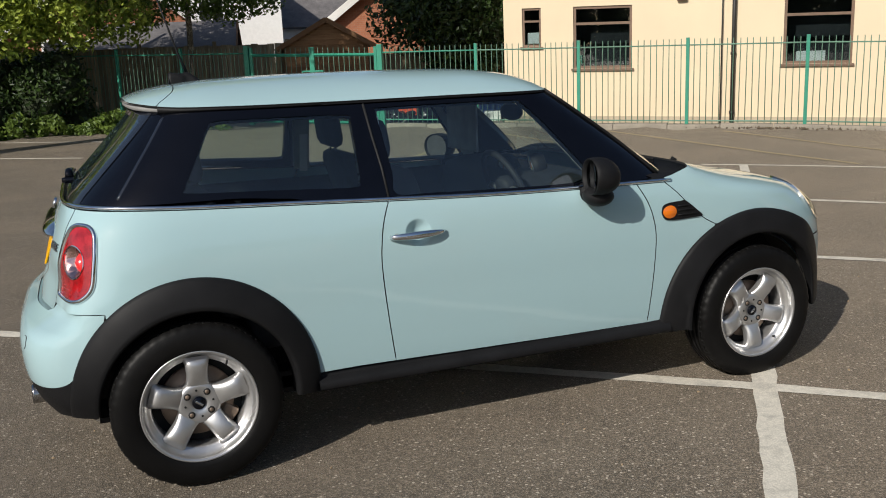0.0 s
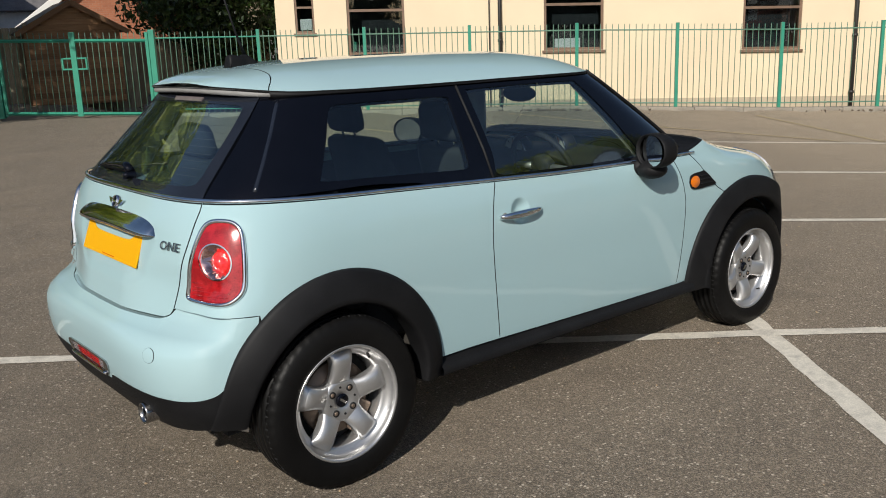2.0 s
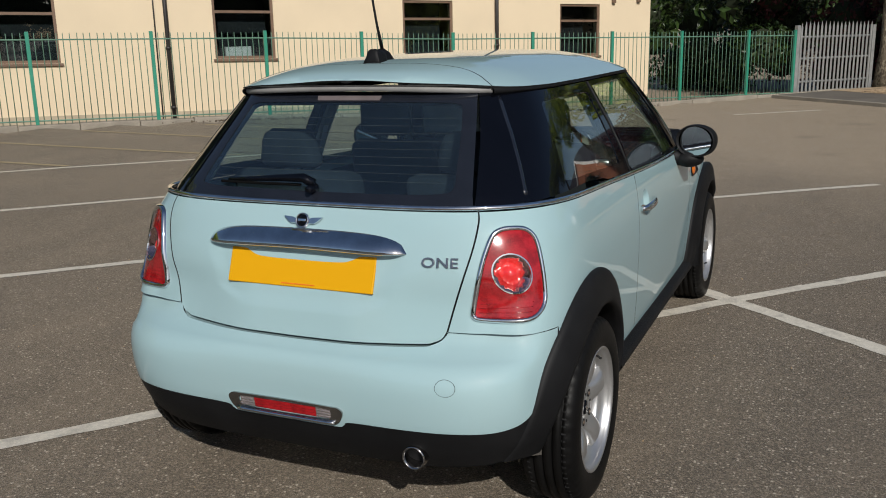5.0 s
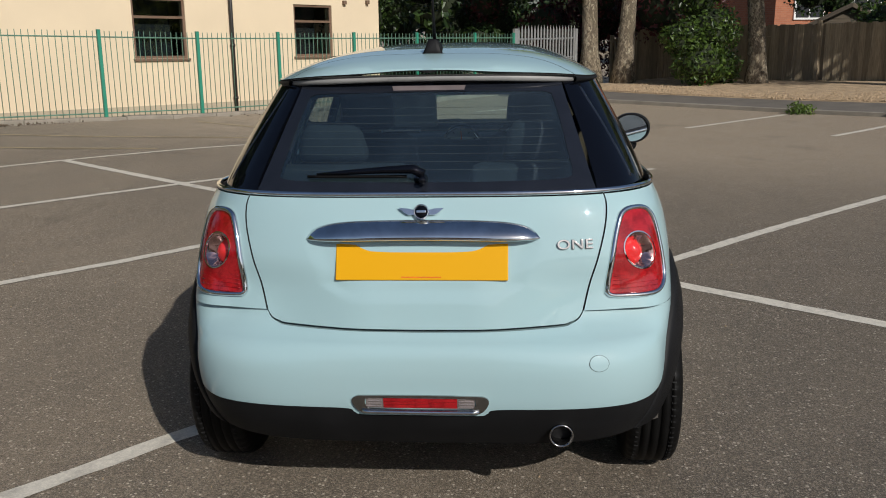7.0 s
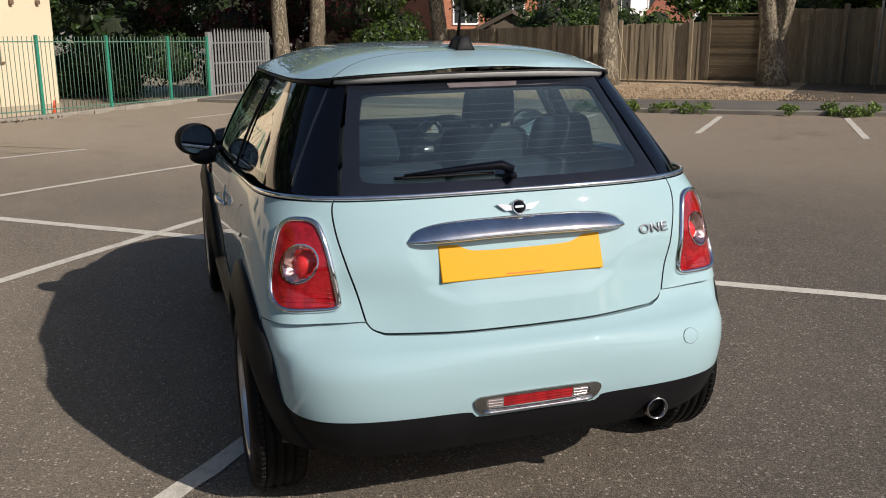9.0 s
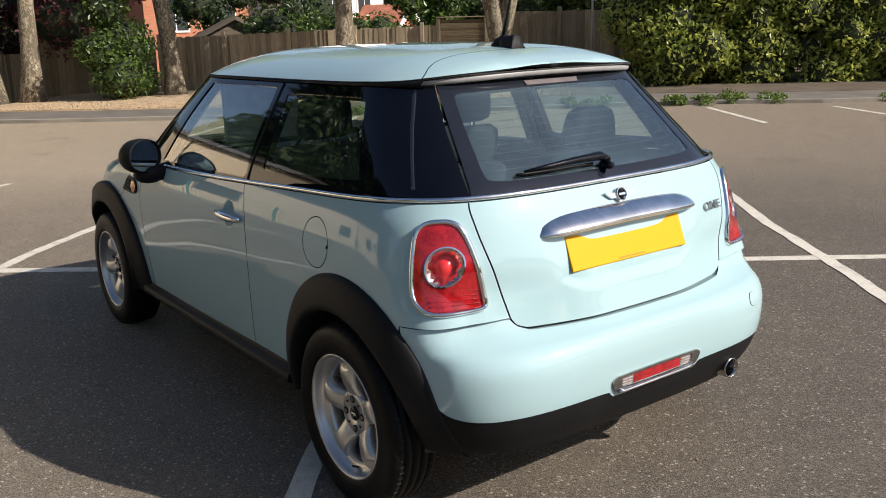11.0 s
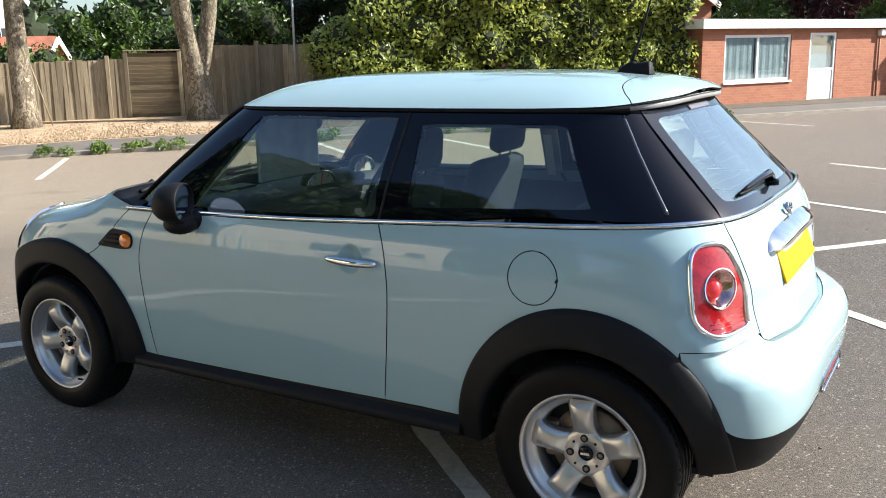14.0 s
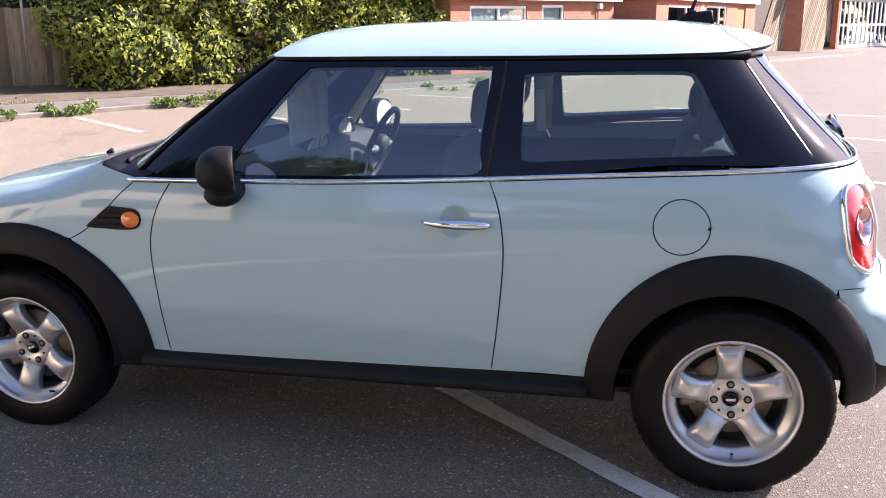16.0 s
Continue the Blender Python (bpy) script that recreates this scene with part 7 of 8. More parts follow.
c_lo, c_hi = CABIN.by_x(1.95, 0.95), HALF + (CABIN.x1 - CABIN.x0) + HALF - 0.001
for s in (1, -1):
    rows = []
    for k in range(41):
        t = k / 40
        ub = u_lo + (u_hi - u_lo) * t
        zb = 0.998 - 0.05 * step((BODY.by_front(0.60, 0.99) - ub) / 0.25)
        a = BODY.at(s * ub, zb)
        b = CABIN.at(s * (c_lo + (c_hi - c_lo) * t), 0.965)
        a = a + Vector((-0.006, 0, -0.006))
        mid = a.lerp(b, 0.5) + Vector((0, 0, -0.012))
        rows.append([a + Vector((0, 0, -0.03)), a, mid, b + Vector((-0.02, 0, 0.0))])
    part("scuttle", loft(rows), TRIM, car, "black plastic scuttle below the windscreen", True)

for y0, y1 in ((0.60, 0.04), (0.03, -0.54)):
    bm = bmesh.new()
    pts = []
    for k in range(9):
        y = y0 + (y1 - y0) * k / 8
        z = 0.962 + 0.030 * k / 8
        u = CABIN.by_front(y, z)
        pts.append(CABIN.at(u, z) + Vector((0.016, 0, 0.012)))
    tube(bm, pts, [0.010 - 0.0007 * k for k in range(9)], 8)
    arm = part("windscreen_wiper", bm, TRIM, car, "black windscreen wiper arm", True)
    bm = bmesh.new()
    tube(bm, [p + Vector((0.0, 0, -0.012)) for p in pts[3:]], 0.005, 6)
    part("wiper_blade", bm, RUBBER, arm, smooth=True)

# glasshouse
for s in (1, -1):
    low = [(x, belt(x) + 0.002) for x in np.linspace(1.93, 0.46, 30)]
    u_hatch0, u_hatch1 = CABIN.by_y(0.528, 1.022), CABIN.by_y(0.432, 1.338)
    low_rear = [(u, 1.0 + 0.02 * step((HALF - u) / 0.3)) for u in np.linspace(HALF, u_hatch0, 14)]
    low_rear = [(u, max(z, belt(0.45) + 0.002) if u > HALF - 0.05 else z) for u, z in low_rear]
    back = [(u_hatch0 + (u_hatch1 - u_hatch0) * k / 12, 1.022 + (1.338 - 1.022) * k / 12) for k in range(13)]
    roof_edge = [(u, 1.338) for u in np.linspace(u_hatch1, CABIN.by_front(0.505, 1.338), 50)]
    pillar = [(CABIN.by_front(0.505 + (0.685 - 0.505) * k / 14, 1.338 + (0.944 - 1.338) * k / 14), 1.338 + (0.944 - 1.338) * k / 14) for k in range(15)]
    loop = side_pts(low, CABIN) + low_rear[1:] + back[1:] + roof_edge[1:] + pillar[1:]
    front_hole = rounded_loop([(CABIN.by_x(x, z), z) for x, z in ((0.800, 0.984), (0.796, 1.06), (0.786, 1.18), (0.777, 1.292), (0.80, 1.304), (1.1, 1.306), (1.36, 1.304), (1.41, 1.290), (1.50, 1.19), (1.60, 1.06), (1.665, 0.972), (1.655, 0.962), (1.3, 0.965), (0.95, 0.976))], 4)
    rear_hole = rounded_loop([(CABIN.by_x(x, z), z) for x, z in ((0.664, 1.040), (0.668, 1.10), (0.670, 1.20), (0.670, 1.262), (0.656, 1.284), (0.45, 1.289), (0.22, 1.290), (0.162, 1.286), (0.138, 1.268), (0.092, 1.18), (0.032, 1.07), (0.036, 1.050), (0.2, 1.042), (0.45, 1.030), (0.64, 1.021))], 4)
    frame_side = panel("window_surround", mirrored(loop, s), CABIN.at, GLOSS_BLACK, car, [mirrored(front_hole, s), mirrored(rear_hole, s)], spacing=0.03, depth=0.03, label="gloss black pillars round the side windows")
    panel("side_window", mirrored(inset(front_hole, -0.002), s), body_fn(CABIN, -0.004), CLEAR_GLASS, car, spacing=0.05, depth=0.0035)
    panel("quarter_window", mirrored(inset(rear_hole, -0.002), s), body_fn(CABIN, -0.003), TINT_GLASS, car, spacing=0.05, depth=0.0035)
    bm = bmesh.new()
    tube(bm, [body_fn(CABIN, 0.001)(s * CABIN.by_x(x, z), z) for x, z in ((0.765, 0.975), (0.757, 1.08), (0.742, 1.2), (0.733, 1.32))], 0.005, 6)
    part("door_seal", bm, DARK, frame_side, smooth=True)
    bm = bmesh.new()
    tube(bm, [body_fn(CABIN, -0.0098)(s * CABIN.by_x(x, z), z) for x, z in ((0.0, 1.318), (-0.01, 1.302), (-0.043, 1.254), (-0.076, 1.206), (-0.104, 1.168), (-0.131, 1.130), (-0.158, 1.093), (-0.187, 1.053), (-0.196, 1.040))], 0.0115, 14)
    part("pillar_ridge", bm, PILLAR_EDGE, frame_side, smooth=True)
    bm = bmesh.new()
    tube(bm, [body_fn(CABIN, 0.004)(s * CABIN.by_front(0.51 + 0.175 * k / 8, 1.335 - 0.385 * k / 8), 1.335 - 0.385 * k / 8) for k in range(9)], 0.007, 6)
    part("pillar_bead", bm, TRIM, frame_side, smooth=True)
    # pale trim inside the pillars
    for nm, pts in (("pillar_trim", [(0.80, 0.97), (0.785, 1.32), (0.70, 1.32), (0.72, 0.97)]), ("pillar_trim", [(-0.02, 1.03), (0.10, 1.30), (0.0, 1.32), (-0.17, 1.03)]), ("pillar_trim", [(1.69, 0.96), (1.43, 1.31), (1.47, 1.31), (1.76, 0.96)])):
        panel(nm, mirrored([(CABIN.by_x(x, z), z) for x, z in pts], s), body_fn(CABIN, -0.040), TRIM_PALE, car, spacing=0.06, depth=0.012)

lw0, lw1 = CABIN.by_front(0.675, 0.955), CABIN.by_front(0.498, 1.335)
c_end = HALF + (CABIN.x1 - CABIN.x0) + HALF


def screen_fn(u, z):
    """The windscreen, with u measured from the front centre."""
    return CABIN.at(math.copysign(c_end - abs(u), u) if abs(u) > 1e-6 else c_end, z)


loop = [(-(c_end - lw0), 0.955), (c_end - lw0, 0.955), (c_end - lw1, 1.335), (-(c_end - lw1), 1.335)]
panel("windscreen", loop, lambda u, z: screen_fn(u, z) + Vector((-0.003, 0, 0)), CLEAR_GLASS, car, spacing=0.05, depth=0.004)

lo, hi = 1.014, 1.338
edge = [(CABIN.by_y(0.528 + (0.428 - 0.528) * k / 10, lo + (hi - lo) * k / 10), lo + (hi - lo) * k / 10) for k in range(11)]
loop = edge + [(-u, z) for u, z in edge[::-1]]
hole = rounded_loop([(CABIN.by_y(y, z), z) for y, z in ((0.0, 1.048), (0.30, 1.050), (0.43, 1.055), (0.455, 1.072), (0.44, 1.14), (0.405, 1.27), (0.385, 1.297), (0.30, 1.303), (0.0, 1.305), (-0.30, 1.303), (-0.385, 1.297), (-0.405, 1.27), (-0.44, 1.14), (-0.455, 1.072), (-0.43, 1.055), (-0.30, 1.050))], 4)
panel("rear_window_surround", inset(loop, GAP), CABIN.at, DUSTY_FRIT, tailgate, [hole], spacing=0.03, depth=0.02)
rear_glass = panel("rear_window", inset(hole, -0.002), body_fn(CABIN, -0.002), REAR_GLASS, tailgate, spacing=0.05, depth=0.003)
for k in range(9):
    z = 1.085 + 0.022 * k
    bm = bmesh.new()
    w = 0.42 - 0.30 * (z - 1.085) * 0.5
    tube(bm, [body_fn(CABIN, -0.007)(CABIN.by_y(y, z), z) for y in np.linspace(-w, w, 15)], 0.0006, 4)
    part("heater_line", bm, HEATER, rear_glass)
panel("brake_light_bar", [(CABIN.by_y(y, z), z) for y, z in ((-0.115, 1.308), (0.115, 1.308), (0.12, 1.322), (-0.12, 1.322))], body_fn(CABIN, 0.004), SMOKED_LENS, tailgate, spacing=0.02, label="slim high brake light bar")
bm = bmesh.new()
arm = [body_fn(CABIN, d)(CABIN.by_y(y, z), z) for y, z, d in ((-0.004, 1.058, 0.022), (0.03, 1.066, 0.034), (0.12, 1.068, 0.026), (0.24, 1.066, 0.018), (0.33, 1.064, 0.012))]
tube(bm, arm, [0.016, 0.015, 0.011, 0.008, 0.004], 10)
wiper = part("rear_wiper", bm, GLOSS_BLACK, tailgate, "black rear wiper arm", True)
bm = bmesh.new()
tube(bm, [body_fn(CABIN, 0.008)(CABIN.by_y(y, 1.060), 1.060) for y in np.linspace(0.05, 0.36, 10)], 0.005, 6)
part("wiper_blade", bm, RUBBER, wiper, smooth=True)
bm = bmesh.new()
lathe(bm, [(0.0, -0.045), (0.010, -0.045), (0.013, -0.03), (0.015, 0.0)], 16, body_fn(CABIN, 0.0)(0.0, 1.058), "x")
part("wiper_spindle", bm, GLOSS_BLACK, wiper, smooth=True)

# bright strip along the waist
pts = []
for u in np.linspace(-BODY.by_x(2.02, 0.94), BODY.by_x(2.02, 0.94), 150):
    z = belt_u(u) - 0.003
    pts.append(body_fn(BODY, 0.002)(u, z))
bm = bmesh.new()
tube(bm, pts, 0.0078, 8)
part("waist_strip", bm, CHROME, car, "thin chrome waist strip", True)

# roof and tail spoiler
ROOF = Shell(0.45, 1.0, lambda z: -0.122, lambda z: 1.612, lambda z: 0.572, lambda z: 3.7, lambda z: 7.0, 0.0)
crown = smooth_line([-0.122, -0.06, 0.02, 0.13, 0.3, 0.5, 0.8, 1.1, 1.35, 1.5, 1.575, 1.612], [1.374, 1.397, 1.414, 1.429, 1.439, 1.444, 1.446, 1.443, 1.432, 1.408, 1.376, 1.340])
rim_z = smooth_line([-0.122, 0.0, 0.2, 0.5, 1.2, 1.5, 1.612], [1.363, 1.346, 1.339, 1.336, 1.336, 1.336, 1.336])


def roof_half(x):
    if x < ROOF.x0:
        q = min(1.0, (ROOF.x0 - x) / (ROOF.x0 + 0.122))
        return 0.572 * (1 - q**3.7) ** (1 / 3.7)
    if x > ROOF.x1:
        q = min(1.0, (x - ROOF.x1) / 0.612)
        return 0.572 * (1 - q**7) ** (1 / 7)
    return 0.572


def roof_fn(x, y):
    x = min(max(x, -0.122), 1.612)
    b = max(0.03, roof_half(x))
    q = min(1.0, abs(y) / b)
    return Vector((x, y, rim_z(x) + (crown(x) - rim_z(x)) * (1 - q**3.4)))


outline = [ROOF.at(u, 1.3) for u in np.linspace(0.0005, HALF + ROOF.x1 - ROOF.x0 + HALF - 0.0005, 150)]
half = [(p.x, p.y) for p in outline]
seam = catmull([(-0.022, 0.475), (-0.005, 0.45), (0.025, 0.41), (0.054, 0.34), (0.066, 0.2), (0.068, 0.0)], 6)
front_half = [p for p in half if p[0] > -0.02]
rear_half = [p for p in half if p[0] < -0.024]
cut = [(x, min(y, roof_half(x) - 0.001)) for x, y in seam]
loop = cut[::-1] + front_half + [(x, -y) for x, y in front_half[::-1]] + [(x, -y) for x, y in cut[:-1]]
roof = panel("roof", inset(loop, 0.002), roof_fn, PAINT, car, spacing=0.035, depth=0.016)
loop = rear_half + cut + [(x, -y) for x, y in cut[::-1][1:]] + [(x, -y) for x, y in rear_half[::-1]]
spoiler = panel("tail_spoiler", inset(loop, 0.002), roof_fn, PAINT, car, spacing=0.03, depth=0.010)
blade, lip, under = [], [], []
for u in np.linspace(-HALF, HALF, 90):
    p = ROOF.at(u, 1.3)
    if p.x > -0.018:
        continue
    z = rim_z(p.x)
    zt = 1.343 + 0.014 * (1 - (p.y / 0.48) ** 2)
    q = CABIN.at(math.copysign(min(abs(u), CABIN.by_y(0.47, 1.33)), u), 1.332)
    lip.append([(p.x + 0.0005, p.y * 0.998, z - 0.003), (p.x + 0.010, p.y * 0.985, z - 0.007), (p.x + 0.018, p.y * 0.978, zt + 0.001)])
    blade.append([(p.x + 0.020, p.y * 0.976, zt + 0.002), (p.x + 0.010, p.y * 0.985, zt), (p.x + 0.007, p.y * 0.987, zt - 0.004), (p.x + 0.009, p.y * 0.986, zt - 0.014), (p.x + 0.016, p.y * 0.98, zt - 0.018)])
    under.append([(p.x + 0.017, p.y * 0.979, zt - 0.0185), (p.x + 0.035, p.y * 0.97, zt - 0.020), (q.x - 0.004, q.y * 0.99, 1.331)])
part("spoiler_lip", loft(lip), SPOILER_GREY, spoiler, "grey groove below the spoiler edge", True)
part("spoiler_blade", loft(blade), SPOILER_GREY, spoiler, "grey trailing blade of the spoiler", True)
part("spoiler_underside", loft(under), TRIM, spoiler, "dark underside of the spoiler", True)
rows = []
for x in np.linspace(-0.02, 1.56, 60):
    b = roof_half(x)
    rows.append([(x, y * 1.0, z) for y, z in ((b - 0.002, rim_z(x) - 0.004), (b + 0.003, rim_z(x) - 0.010), (b + 0.001, 1.328), (b - 0.014, 1.318), (b - 0.03, 1.33))])
part("drip_trim", loft(rows), TRIM, roof, smooth=True)
part("drip_trim", loft([[(x, -y, z) for x, y, z in r] for r in rows]), TRIM, roof, smooth=True)
bm = bmesh.new()
side_line = [(0.212, 0.0), (0.192, 0.016), (0.166, 0.036), (0.150, 0.046), (0.136, 0.045), (0.130, 0.040), (0.120, 0.041), (0.082, 0.046), (0.074, 0.042), (0.070, 0.0)]
half_w = [0.008, 0.018, 0.020, 0.014, 0.017, 0.019, 0.020, 0.018, 0.018, 0.026]
rows = []
for (x, h), w in zip(side_line, half_w):
    rows.append([(x, y, 1.424 + hh) for y, hh in ((-w * 1.5, -0.006), (-w * 1.3, h * 0.5), (-w, h * 0.9), (-w * 0.5, h), (w * 0.5, h), (w, h * 0.9), (w * 1.3, h * 0.5), (w * 1.5, -0.006))])
bm = loft(rows)
aerial = part("aerial_base", bm, TRIM, roof, "black roof aerial foot with a thin mast", True)
bm = bmesh.new()
tube(bm, [(0.150, 0, 1.462), (0.118, 0, 1.55), (0.03, 0.0, 1.86)], [0.007, 0.0045, 0.0028], 8)
part("aerial_mast", bm, TRIM, aerial, smooth=True)

# door mirrors
for s in (1, -1):
    rows = []
    for x, k, drop in ((-0.018, 0.88, 0), (-0.030, 0.90, 0), (-0.036, 0.945, 0), (-0.032, 0.985, 0), (-0.018, 1.01, 0), (0.008, 1.02, 0), (0.034, 0.95, 0), (0.056, 0.80, 0.002), (0.072, 0.60, 0.004), (0.082, 0.36, 0.006), (0.086, 0.04, 0.007)):
        rows.append([(1.603 + x, s * (0.862 + 0.092 * k * math.copysign(abs(math.cos(a)) ** 0.92, math.cos(a))), 0.998 - drop + 0.074 * k * math.copysign(abs(math.sin(a)) ** 0.92, math.sin(a))) for a in np.linspace(0, 2 * math.pi, 40, endpoint=False)])
    bm = loft(rows, True)
    about = Matrix.Translation((1.603, s * 0.862, 0)) @ pose(0, 0, 0, 0, 0, 24 if s > 0 else -10) @ Matrix.Translation((-1.603, -s * 0.862, 0))
    bmesh.ops.transform(bm, matrix=about, verts=bm.verts)
    mirror = part("door_mirror", bm, TRIM, car, "black plastic door mirror", True)
    bm = bmesh.new()
    bmesh.ops.create_uvsphere(bm, u_segments=20, v_segments=12, radius=1.0)
    for v in bm.verts:
        v.co = Vector((1.625 + v.co.x * 0.062, s * (0.825 + v.co.y * 0.070), 0.912 + v.co.z * 0.042))
    part("mirror_foot", bm, TRIM, mirror, smooth=True)
    bm = bmesh.new()
    tube(bm, [(1.61, s * 0.72, 0.925), (1.61, s * 0.80, 0.912)], [0.04, 0.035], 12)
    part("mirror_arm", bm, TRIM, mirror, smooth=True)
    bm = bmesh.new()
    bmesh.ops.create_circle(bm, cap_ends=True, segments=36, radius=1.0, matrix=about @ Matrix.Translation((1.578, s * 0.862, 0.998)) @ pose(0, 0, 0, 0, 0, 0 if s > 0 else -10) @ pose(0, 0, 0, 0, -91, 0) @ Matrix.Diagonal((0.066, 0.081, 1, 1)))
    part("mirror_glass", bm, MIRROR, mirror)

# underside and cabin tub
part("underbody", boxed(-0.34, 2.90, -0.58, 0.58, 0.215, 0.235), DARK, car)
rows = []
for z in (0.66, 0.72, 0.80, 0.87, 0.925):
    rows.append([body_fn(BODY, -0.055)(u, z) for u in np.linspace(-BODY.by_x(1.95, 0.7), BODY.by_x(1.95, 0.7), 90)])
part("cabin_lining", loft(rows), DASH, car, "dark cabin side lining", True)
part("cabin_floor", boxed(-0.28, 1.95, -0.60, 0.60, 0.29, 0.31), DASH, car)
rows = [[roof_fn(x, y * 0.93) - Vector((0, 0, 0.035)) for y in np.linspace(-roof_half(x), roof_half(x), 15)] for x in np.linspace(0.02, 1.52, 20)]
part("headlining", loft(rows), TRIM_PALE, car, "pale cabin headlining", True)


def cushion(name, parent, x0, x1, y0, y1, z0, z1, lean=0.0, bevel=0.04, mat=None, waist=0.0):
    bm = boxed(-(x1 - x0) / 2, (x1 - x0) / 2, y0, y1, 0, z1 - z0, bevel)
    bmesh.ops.subdivide_edges(bm, edges=bm.edges[:], cuts=1)
    yc, h = (y0 + y1) / 2, z1 - z0
    for v in bm.verts:
        t = v.co.z / h
        v.co.y = yc + (v.co.y - yc) * (1 - waist * t)
        v.co.x += lean * v.co.z
        v.co += Vector(((x0 + x1) / 2, 0, z0))
    return part(name, bm, mat or CLOTH, parent, smooth=True)


for s in (1, -1):
    y = 0.36 * s
    seat = new("front_seat")
    seat.parent = car
    seat["label"] = "dark cloth front seat with headrest"
    cushion("seat_base", seat, 1.00, 1.48, y - 0.25, y + 0.25, 0.40, 0.55)
    cushion("backrest", seat, 0.98, 1.10, y - 0.25, y + 0.25, 0.52, 1.065, -0.30, 0.05, waist=0.22)
    cushion("headrest", seat, 0.795, 0.885, y - 0.125, y + 0.125, 1.085, 1.255, -0.12, 0.042, waist=0.12)
    for d in (-0.05, 0.05):
        bm = bmesh.new()
        tube(bm, [(0.86, y + d, 1.02), (0.84, y + d, 1.13)], 0.006, 8)
        part("headrest_post", bm, CHROME, seat, smooth=True)
    rear = new("rear_seat")
    rear.parent = car
    rear["label"] = "dark cloth rear seat with headrest"
    cushion("seat_base", rear, 0.22, 0.62, y - 0.30, y + 0.22, 0.42, 0.58)
    cushion("backrest", rear, 0.13, 0.25, y - 0.28, y + 0.24, 0.55, 1.045, -0.24, 0.04)
    cushion("headrest", rear, 0.040, 0.130, y - 0.135, y + 0.135, 1.05, 1.195, -0.1, 0.04, waist=0.3)
    # belt webbing hanging from the pillar
    bm = bmesh.new()
    rows = [[(0.745 + d, s * (0.585 + 0.10 * t), 1.27 - 0.33 * t) for d in (0.0, 0.042)] for t in np.linspace(0, 1, 8)]
    part("seat_belt", loft(rows), CURTAIN, car)
part("shelf", boxed(-0.36, 0.03, -0.56, 0.56, 0.915, 0.93, 0.004), DASH, car)
rows = []
for k in range(25):
    y = -0.66 + 1.32 * k / 24
    bulge = 0.03 * math.exp(-((y + 0.36) / 0.2) ** 2)
    rows.append([(1.93, y, 0.93), (1.80, y, 0.965), (1.66, y, 0.962 + bulge), (1.56, y, 0.935 + bulge), (1.53, y, 0.86), (1.56, y, 0.62), (1.7, y, 0.5)])
part("dashboard", loft(rows), DASH, car, "dark dashboard", True)
bm = bmesh.new()
centre = Vector((1.446, -0.345, 0.905))
turn = pose(0, 0, 0, 0, -24, 0)
pts = [centre + turn @ Vector((0, 0.18 * math.cos(a), 0.18 * math.sin(a))) for a in np.linspace(0, 2 * math.pi, 37)]
tube(bm, pts, 0.014, 8, False)
wheel_rim = part("steering_wheel", bm, DASH, car, "black steering wheel with silver spokes", True)
bm = bmesh.new()
lathe(bm, [(0.0, -0.03), (0.055, -0.025), (0.062, 0.0), (0.05, 0.03)], 24, Vector((0, 0, 0)), "x")
bmesh.ops.transform(bm, matrix=Matrix.Translation(centre) @ turn, verts=bm.verts)
part("wheel_hub", bm, DASH, wheel_rim, smooth=True)
for a in (0.0, math.pi, -math.pi / 2):
    bm = bmesh.new()
    tube(bm, [centre + turn @ Vector((0, 0.05 * math.cos(a), 0.05 * math.sin(a))), centre + turn @ Vector((0, 0.175 * math.cos(a), 0.175 * math.sin(a)))], [0.018, 0.012], 8)
    part("wheel_spoke", bm, ALLOY, wheel_rim, smooth=True)
bm = bmesh.new()
bmesh.ops.create_uvsphere(bm, u_segments=20, v_segments=12, radius=1.0)
for v in bm.verts:
    v.co = Vector((1.655 + 0.022 * v.co.x, 0.02 + 0.118 * v.co.y, 1.220 + 0.042 * v.co.z))
part("cabin_mirror", bm, DASH, car, "dark oval cabin mirror", True)
bm = bmesh.new()
tube(bm, [(1.67, 0.01, 1.23), (1.70, 0.01, 1.275)], 0.008, 8)
part("mirror_stalk", bm, DASH, car)
part("sun_visor", boxed(-0.008, 0.008, 0.12, 0.50, 1.025, 1.285, 0.007), GREY_CARD, car, "grey folded-down sun visor", m=Matrix.Translation((1.515, 0, 0)))
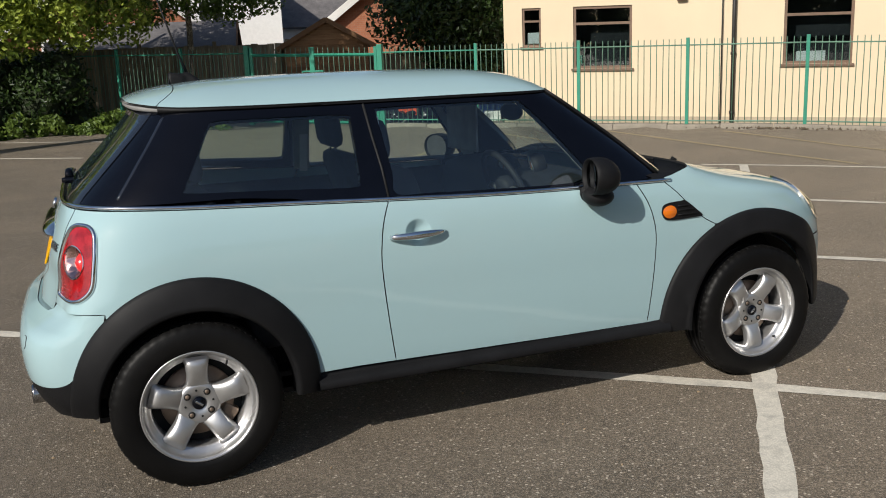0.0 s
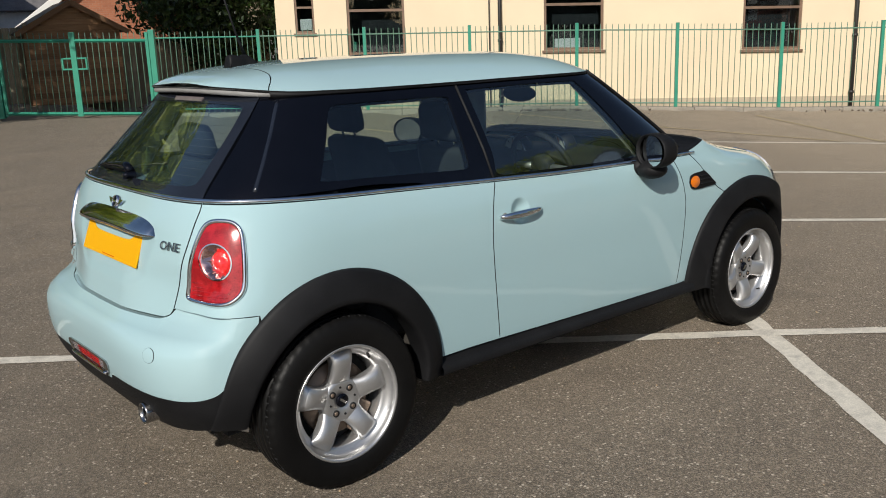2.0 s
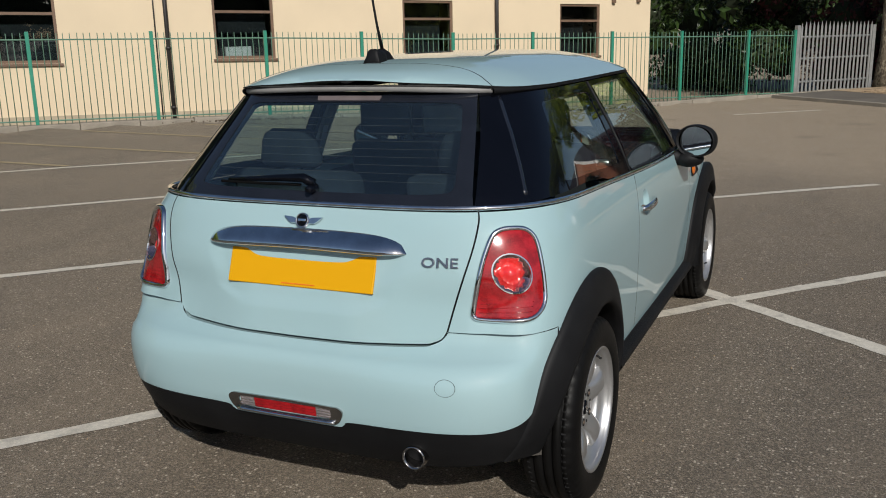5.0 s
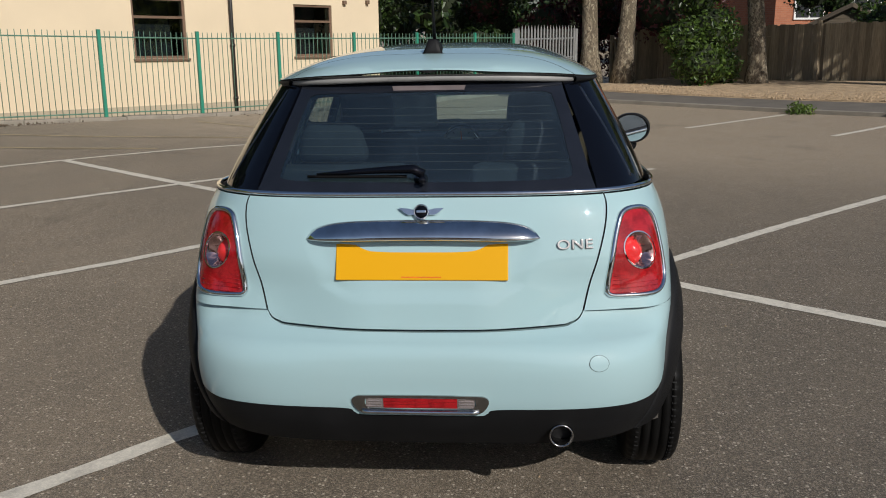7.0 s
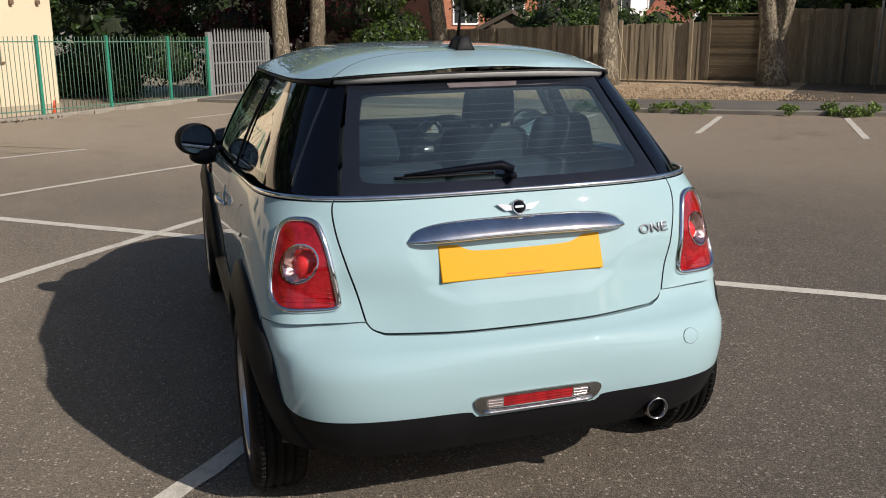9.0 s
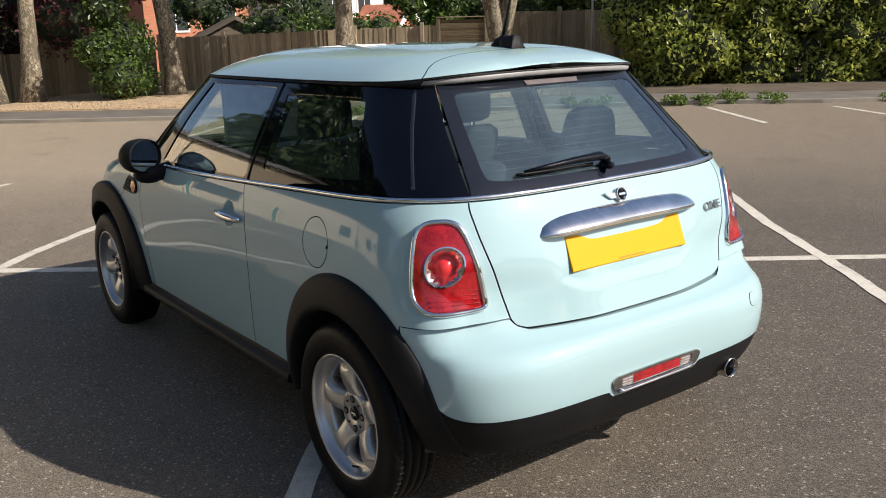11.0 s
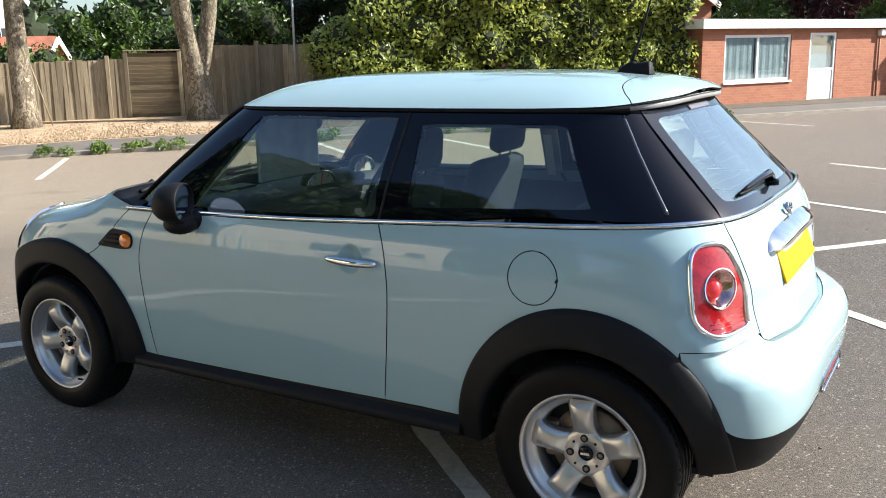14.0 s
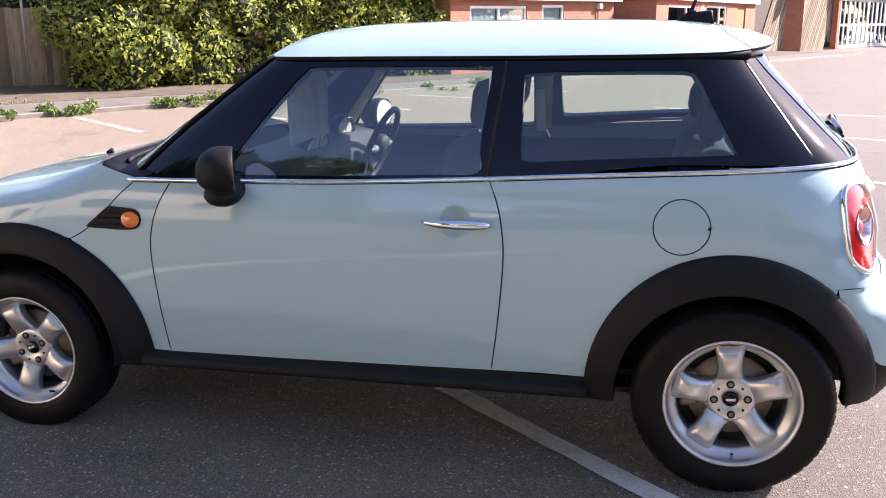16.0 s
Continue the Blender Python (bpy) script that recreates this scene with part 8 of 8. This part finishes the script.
def dial(name, at, radius, turn_z, label):
    bm = bmesh.new()
    lathe(bm, [(radius * 0.86, -0.006), (radius * 0.9, -0.016), (radius, -0.012), (radius * 1.02, 0.02), (radius * 0.8, 0.05)], 32, Vector((0, 0, 0)), "x")
    d = part(name, bm, TRIM, car, label, True, Matrix.Translation(at) @ pose(0, 0, 0, 0, 0, turn_z) @ pose(0, 0, 0, 0, -14, 0))
    bm = bmesh.new()
    tube(bm, [(-0.015, radius * 0.93 * math.cos(q), radius * 0.93 * math.sin(q)) for q in np.linspace(0, 2 * math.pi, 33)], 0.004, 6)
    part("bezel", bm, CHROME, d, smooth=True)
    bm = bmesh.new()
    lathe(bm, [(0.0, -0.012), (radius * 0.88, -0.012), (radius * 0.88, 0.0)], 32, Vector((0, 0, 0)), "x")
    part("dial_face", bm, TRIM_PALE, d)
    part("needle", boxed(-0.0145, -0.0135, -0.003, 0.003, 0.0, radius * 0.7, 0.0003), AMBER_LENS, d)
    for k in range(9):
        a = math.radians(-40 + 32.5 * k)
        part("mark", boxed(-0.0135, -0.0125, -0.002, 0.002, radius * 0.68, radius * 0.82), DARK, d, m=pose(0, 0, 0, math.degrees(a) - 90, 0, 0))
    return d


dial("centre_dial", Vector((1.62, 0.0, 0.925)), 0.10, -8, "large round central instrument")
dial("rev_counter", Vector((1.60, -0.32, 0.985)), 0.062, -18, "small round dial above the steering column")
part("air_vent", boxed(-0.05, 0.05, -0.10, 0.10, -0.004, 0.004, 0.003), TRIM, car, m=Matrix.Translation((1.82, 0.34, 0.97)))


# ---------------------------------------------------------------- car: wheels
def make_wheel():
    """A wheel about the y axis, its outer face towards +y."""
    w = new("wheel")
    w.parent = car
    w["label"] = "five-spoke silver alloy wheel with a black tyre"
    prof = [(0.196, 0.068), (0.205, 0.082), (0.225, 0.089), (0.255, 0.0905), (0.282, 0.085), (0.297, 0.074), (0.3025, 0.060)]
    tread = []
    for y0 in (0.045, 0.015, -0.015, -0.045):
        tread += [(0.304, y0 + 0.0075), (0.297, y0 + 0.006), (0.297, y0), (0.304, y0 - 0.0015)]
    prof = prof + tread + [(0.3025, -0.060), (0.297, -0.074), (0.282, -0.085), (0.255, -0.0905), (0.225, -0.089), (0.205, -0.082), (0.196, -0.068)]
    bm = bmesh.new()
    lathe(bm, prof, 192)
    for v in bm.verts:
        r = math.hypot(v.co.x, v.co.z)
        if r > 0.292 and abs(v.co.y) > 0.05 and round(math.atan2(v.co.z, v.co.x) / (2 * math.pi / 192)) % 4 == 0:
            v.co.x *= 1 - 0.0032 / r
            v.co.z *= 1 - 0.0032 / r
    tyre = part("tyre", bm, RUBBER, w, "black road tyre")
    for p in tyre.data.polygons:
        p.use_smooth = True
    bm = bmesh.new()
    for k in range(84):
        a = 2 * math.pi * k / 84
        m = pose(0, 0, 0, 0, math.degrees(a), 0)
        for y0, y1 in ((0.049, 0.062), (-0.062, -0.049)):
            box(bm, -0.0022, 0.0022, y0, y1, 0.296, 0.3034, m)
    part("tread_sipe", bm, DARK, w)["kind"] = "stuff"
    bm = bmesh.new()
    lathe(bm, [(0.199, 0.070), (0.206, 0.080), (0.207, 0.0835), (0.203, 0.0845), (0.1965, 0.081), (0.1945, 0.070), (0.192, 0.060), (0.184, 0.050), (0.175, 0.044), (0.168, 0.040), (0.165, 0.034), (0.164, 0.02), (0.166, -0.06), (0.19, -0.075)], 80)
    part("rim", bm, ALLOY, w, smooth=True)
    for k in range(5):
        a = math.pi / 2 + 2 * math.pi * k / 5
        rows = []
        for r, hw, y, cr in ((0.030, 0.030, 0.040, 0.000), (0.060, 0.046, 0.044, 0.0), (0.068, 0.0425, 0.047, 0.002), (0.080, 0.039, 0.052, 0.004), (0.098, 0.0375, 0.059, 0.006), (0.118, 0.038, 0.064, 0.007), (0.138, 0.040, 0.067, 0.007), (0.152, 0.042, 0.067, 0.006), (0.162, 0.044, 0.064, 0.004), (0.170, 0.047, 0.059, 0.001), (0.177, 0.052, 0.055, 0.0)):
            row = [(-hw * 0.96, y - 0.045)]
            row += [(hw * t, y - 0.012 * abs(t) ** 6 + cr * (1 - t * t) - 0.006) for t in (-1, -0.92, -0.75, -0.5, -0.25, 0, 0.25, 0.5, 0.75, 0.92, 1)]
            row += [(hw * 0.96, y - 0.045)]
            rows.append([(r * math.cos(a) - t * math.sin(a), y2, r * math.sin(a) + t * math.cos(a)) for t, y2 in row])
        part("spoke", loft(rows), ALLOY, w, smooth=True)
    bm = bmesh.new()
    lathe(bm, [(0.0, 0.037), (0.026, 0.037), (0.029, 0.040), (0.060, 0.043), (0.072, 0.041), (0.079, 0.032), (0.08, 0.0)], 48)
    hub = part("hub", bm, ALLOY, w, smooth=True)
    bm = bmesh.new()
    lathe(bm, [(0.0, 0.046), (0.020, 0.045), (0.0235, 0.042), (0.0245, 0.036)], 32)
    cap = part("centre_cap", bm, GLOSS_BLACK, w, "black centre cap", smooth=True)
    part("cap_bar", boxed(-0.015, 0.015, 0.0445, 0.0468, -0.0045, 0.0045, 0.001), CHROME, cap)
    for k in range(4):
        a = k * math.pi / 2
        at = Vector((0.050 * math.cos(a), 0, 0.050 * math.sin(a)))
        bm = bmesh.new()
        # black disc laid on the hub; the recess's shade is only its colour
        lathe(bm, [(0.0, 0.0448), (0.0125, 0.0448), (0.0130, 0.036)], 18, at)
        part("well_shade_disc", bm, DARK, hub, smooth=True)
        bm = bmesh.new()
        lathe(bm, [(0.0, 0.0465), (0.006, 0.0465), (0.0078, 0.0452), (0.0078, 0.040)], 6, at)
        part("wheel_bolt", bm, STEEL, hub, smooth=True)
        b = a + math.pi / 4
        bm = bmesh.new()
        # small black disc on the hub, coloured like the dark of a hole
        lathe(bm, [(0.0, 0.0446), (0.0042, 0.0446), (0.0042, 0.036)], 10, Vector((0.050 * math.cos(b), 0, 0.050 * math.sin(b))))
        part("hole_shade_disc", bm, DARK, hub)
    bm = bmesh.new()
    lathe(bm, [(0.05, -0.002), (0.13, -0.002), (0.132, -0.012), (0.13, -0.022), (0.05, -0.022)], 40)
    part("brake_disc", bm, STEEL, w, smooth=True)
    bm = bmesh.new()
    lathe(bm, [(0.0, -0.03), (0.178, -0.03), (0.178, -0.05)], 40)
    part("back_plate", bm, DARK, w)
    part("brake_caliper", boxed(-0.03, 0.03, -0.035, 0.008, -0.06, 0.06, 0.012), STEEL, w, m=Matrix.Translation((0.125, 0, 0.02)))
    bm = bmesh.new()
    tube(bm, [(0, 0.045, -0.183), (0, 0.066, -0.172)], 0.004, 8)
    part("valve", bm, DARK, w)
    return w


first = make_wheel()
first.matrix_local = pose(0.0, 0.735, 0.302, 0, 4, 0)
for x, s, spin in ((2.467, 1, 24), (0.0, -1, 143), (2.467, -1, 40)):
    y = 0.73 if x else 0.735
    copy_thing(first, pose(x, s * y, 0.302, 0, spin, 0) if s > 0 else pose(x, s * y, 0.302, 0, spin, 180))
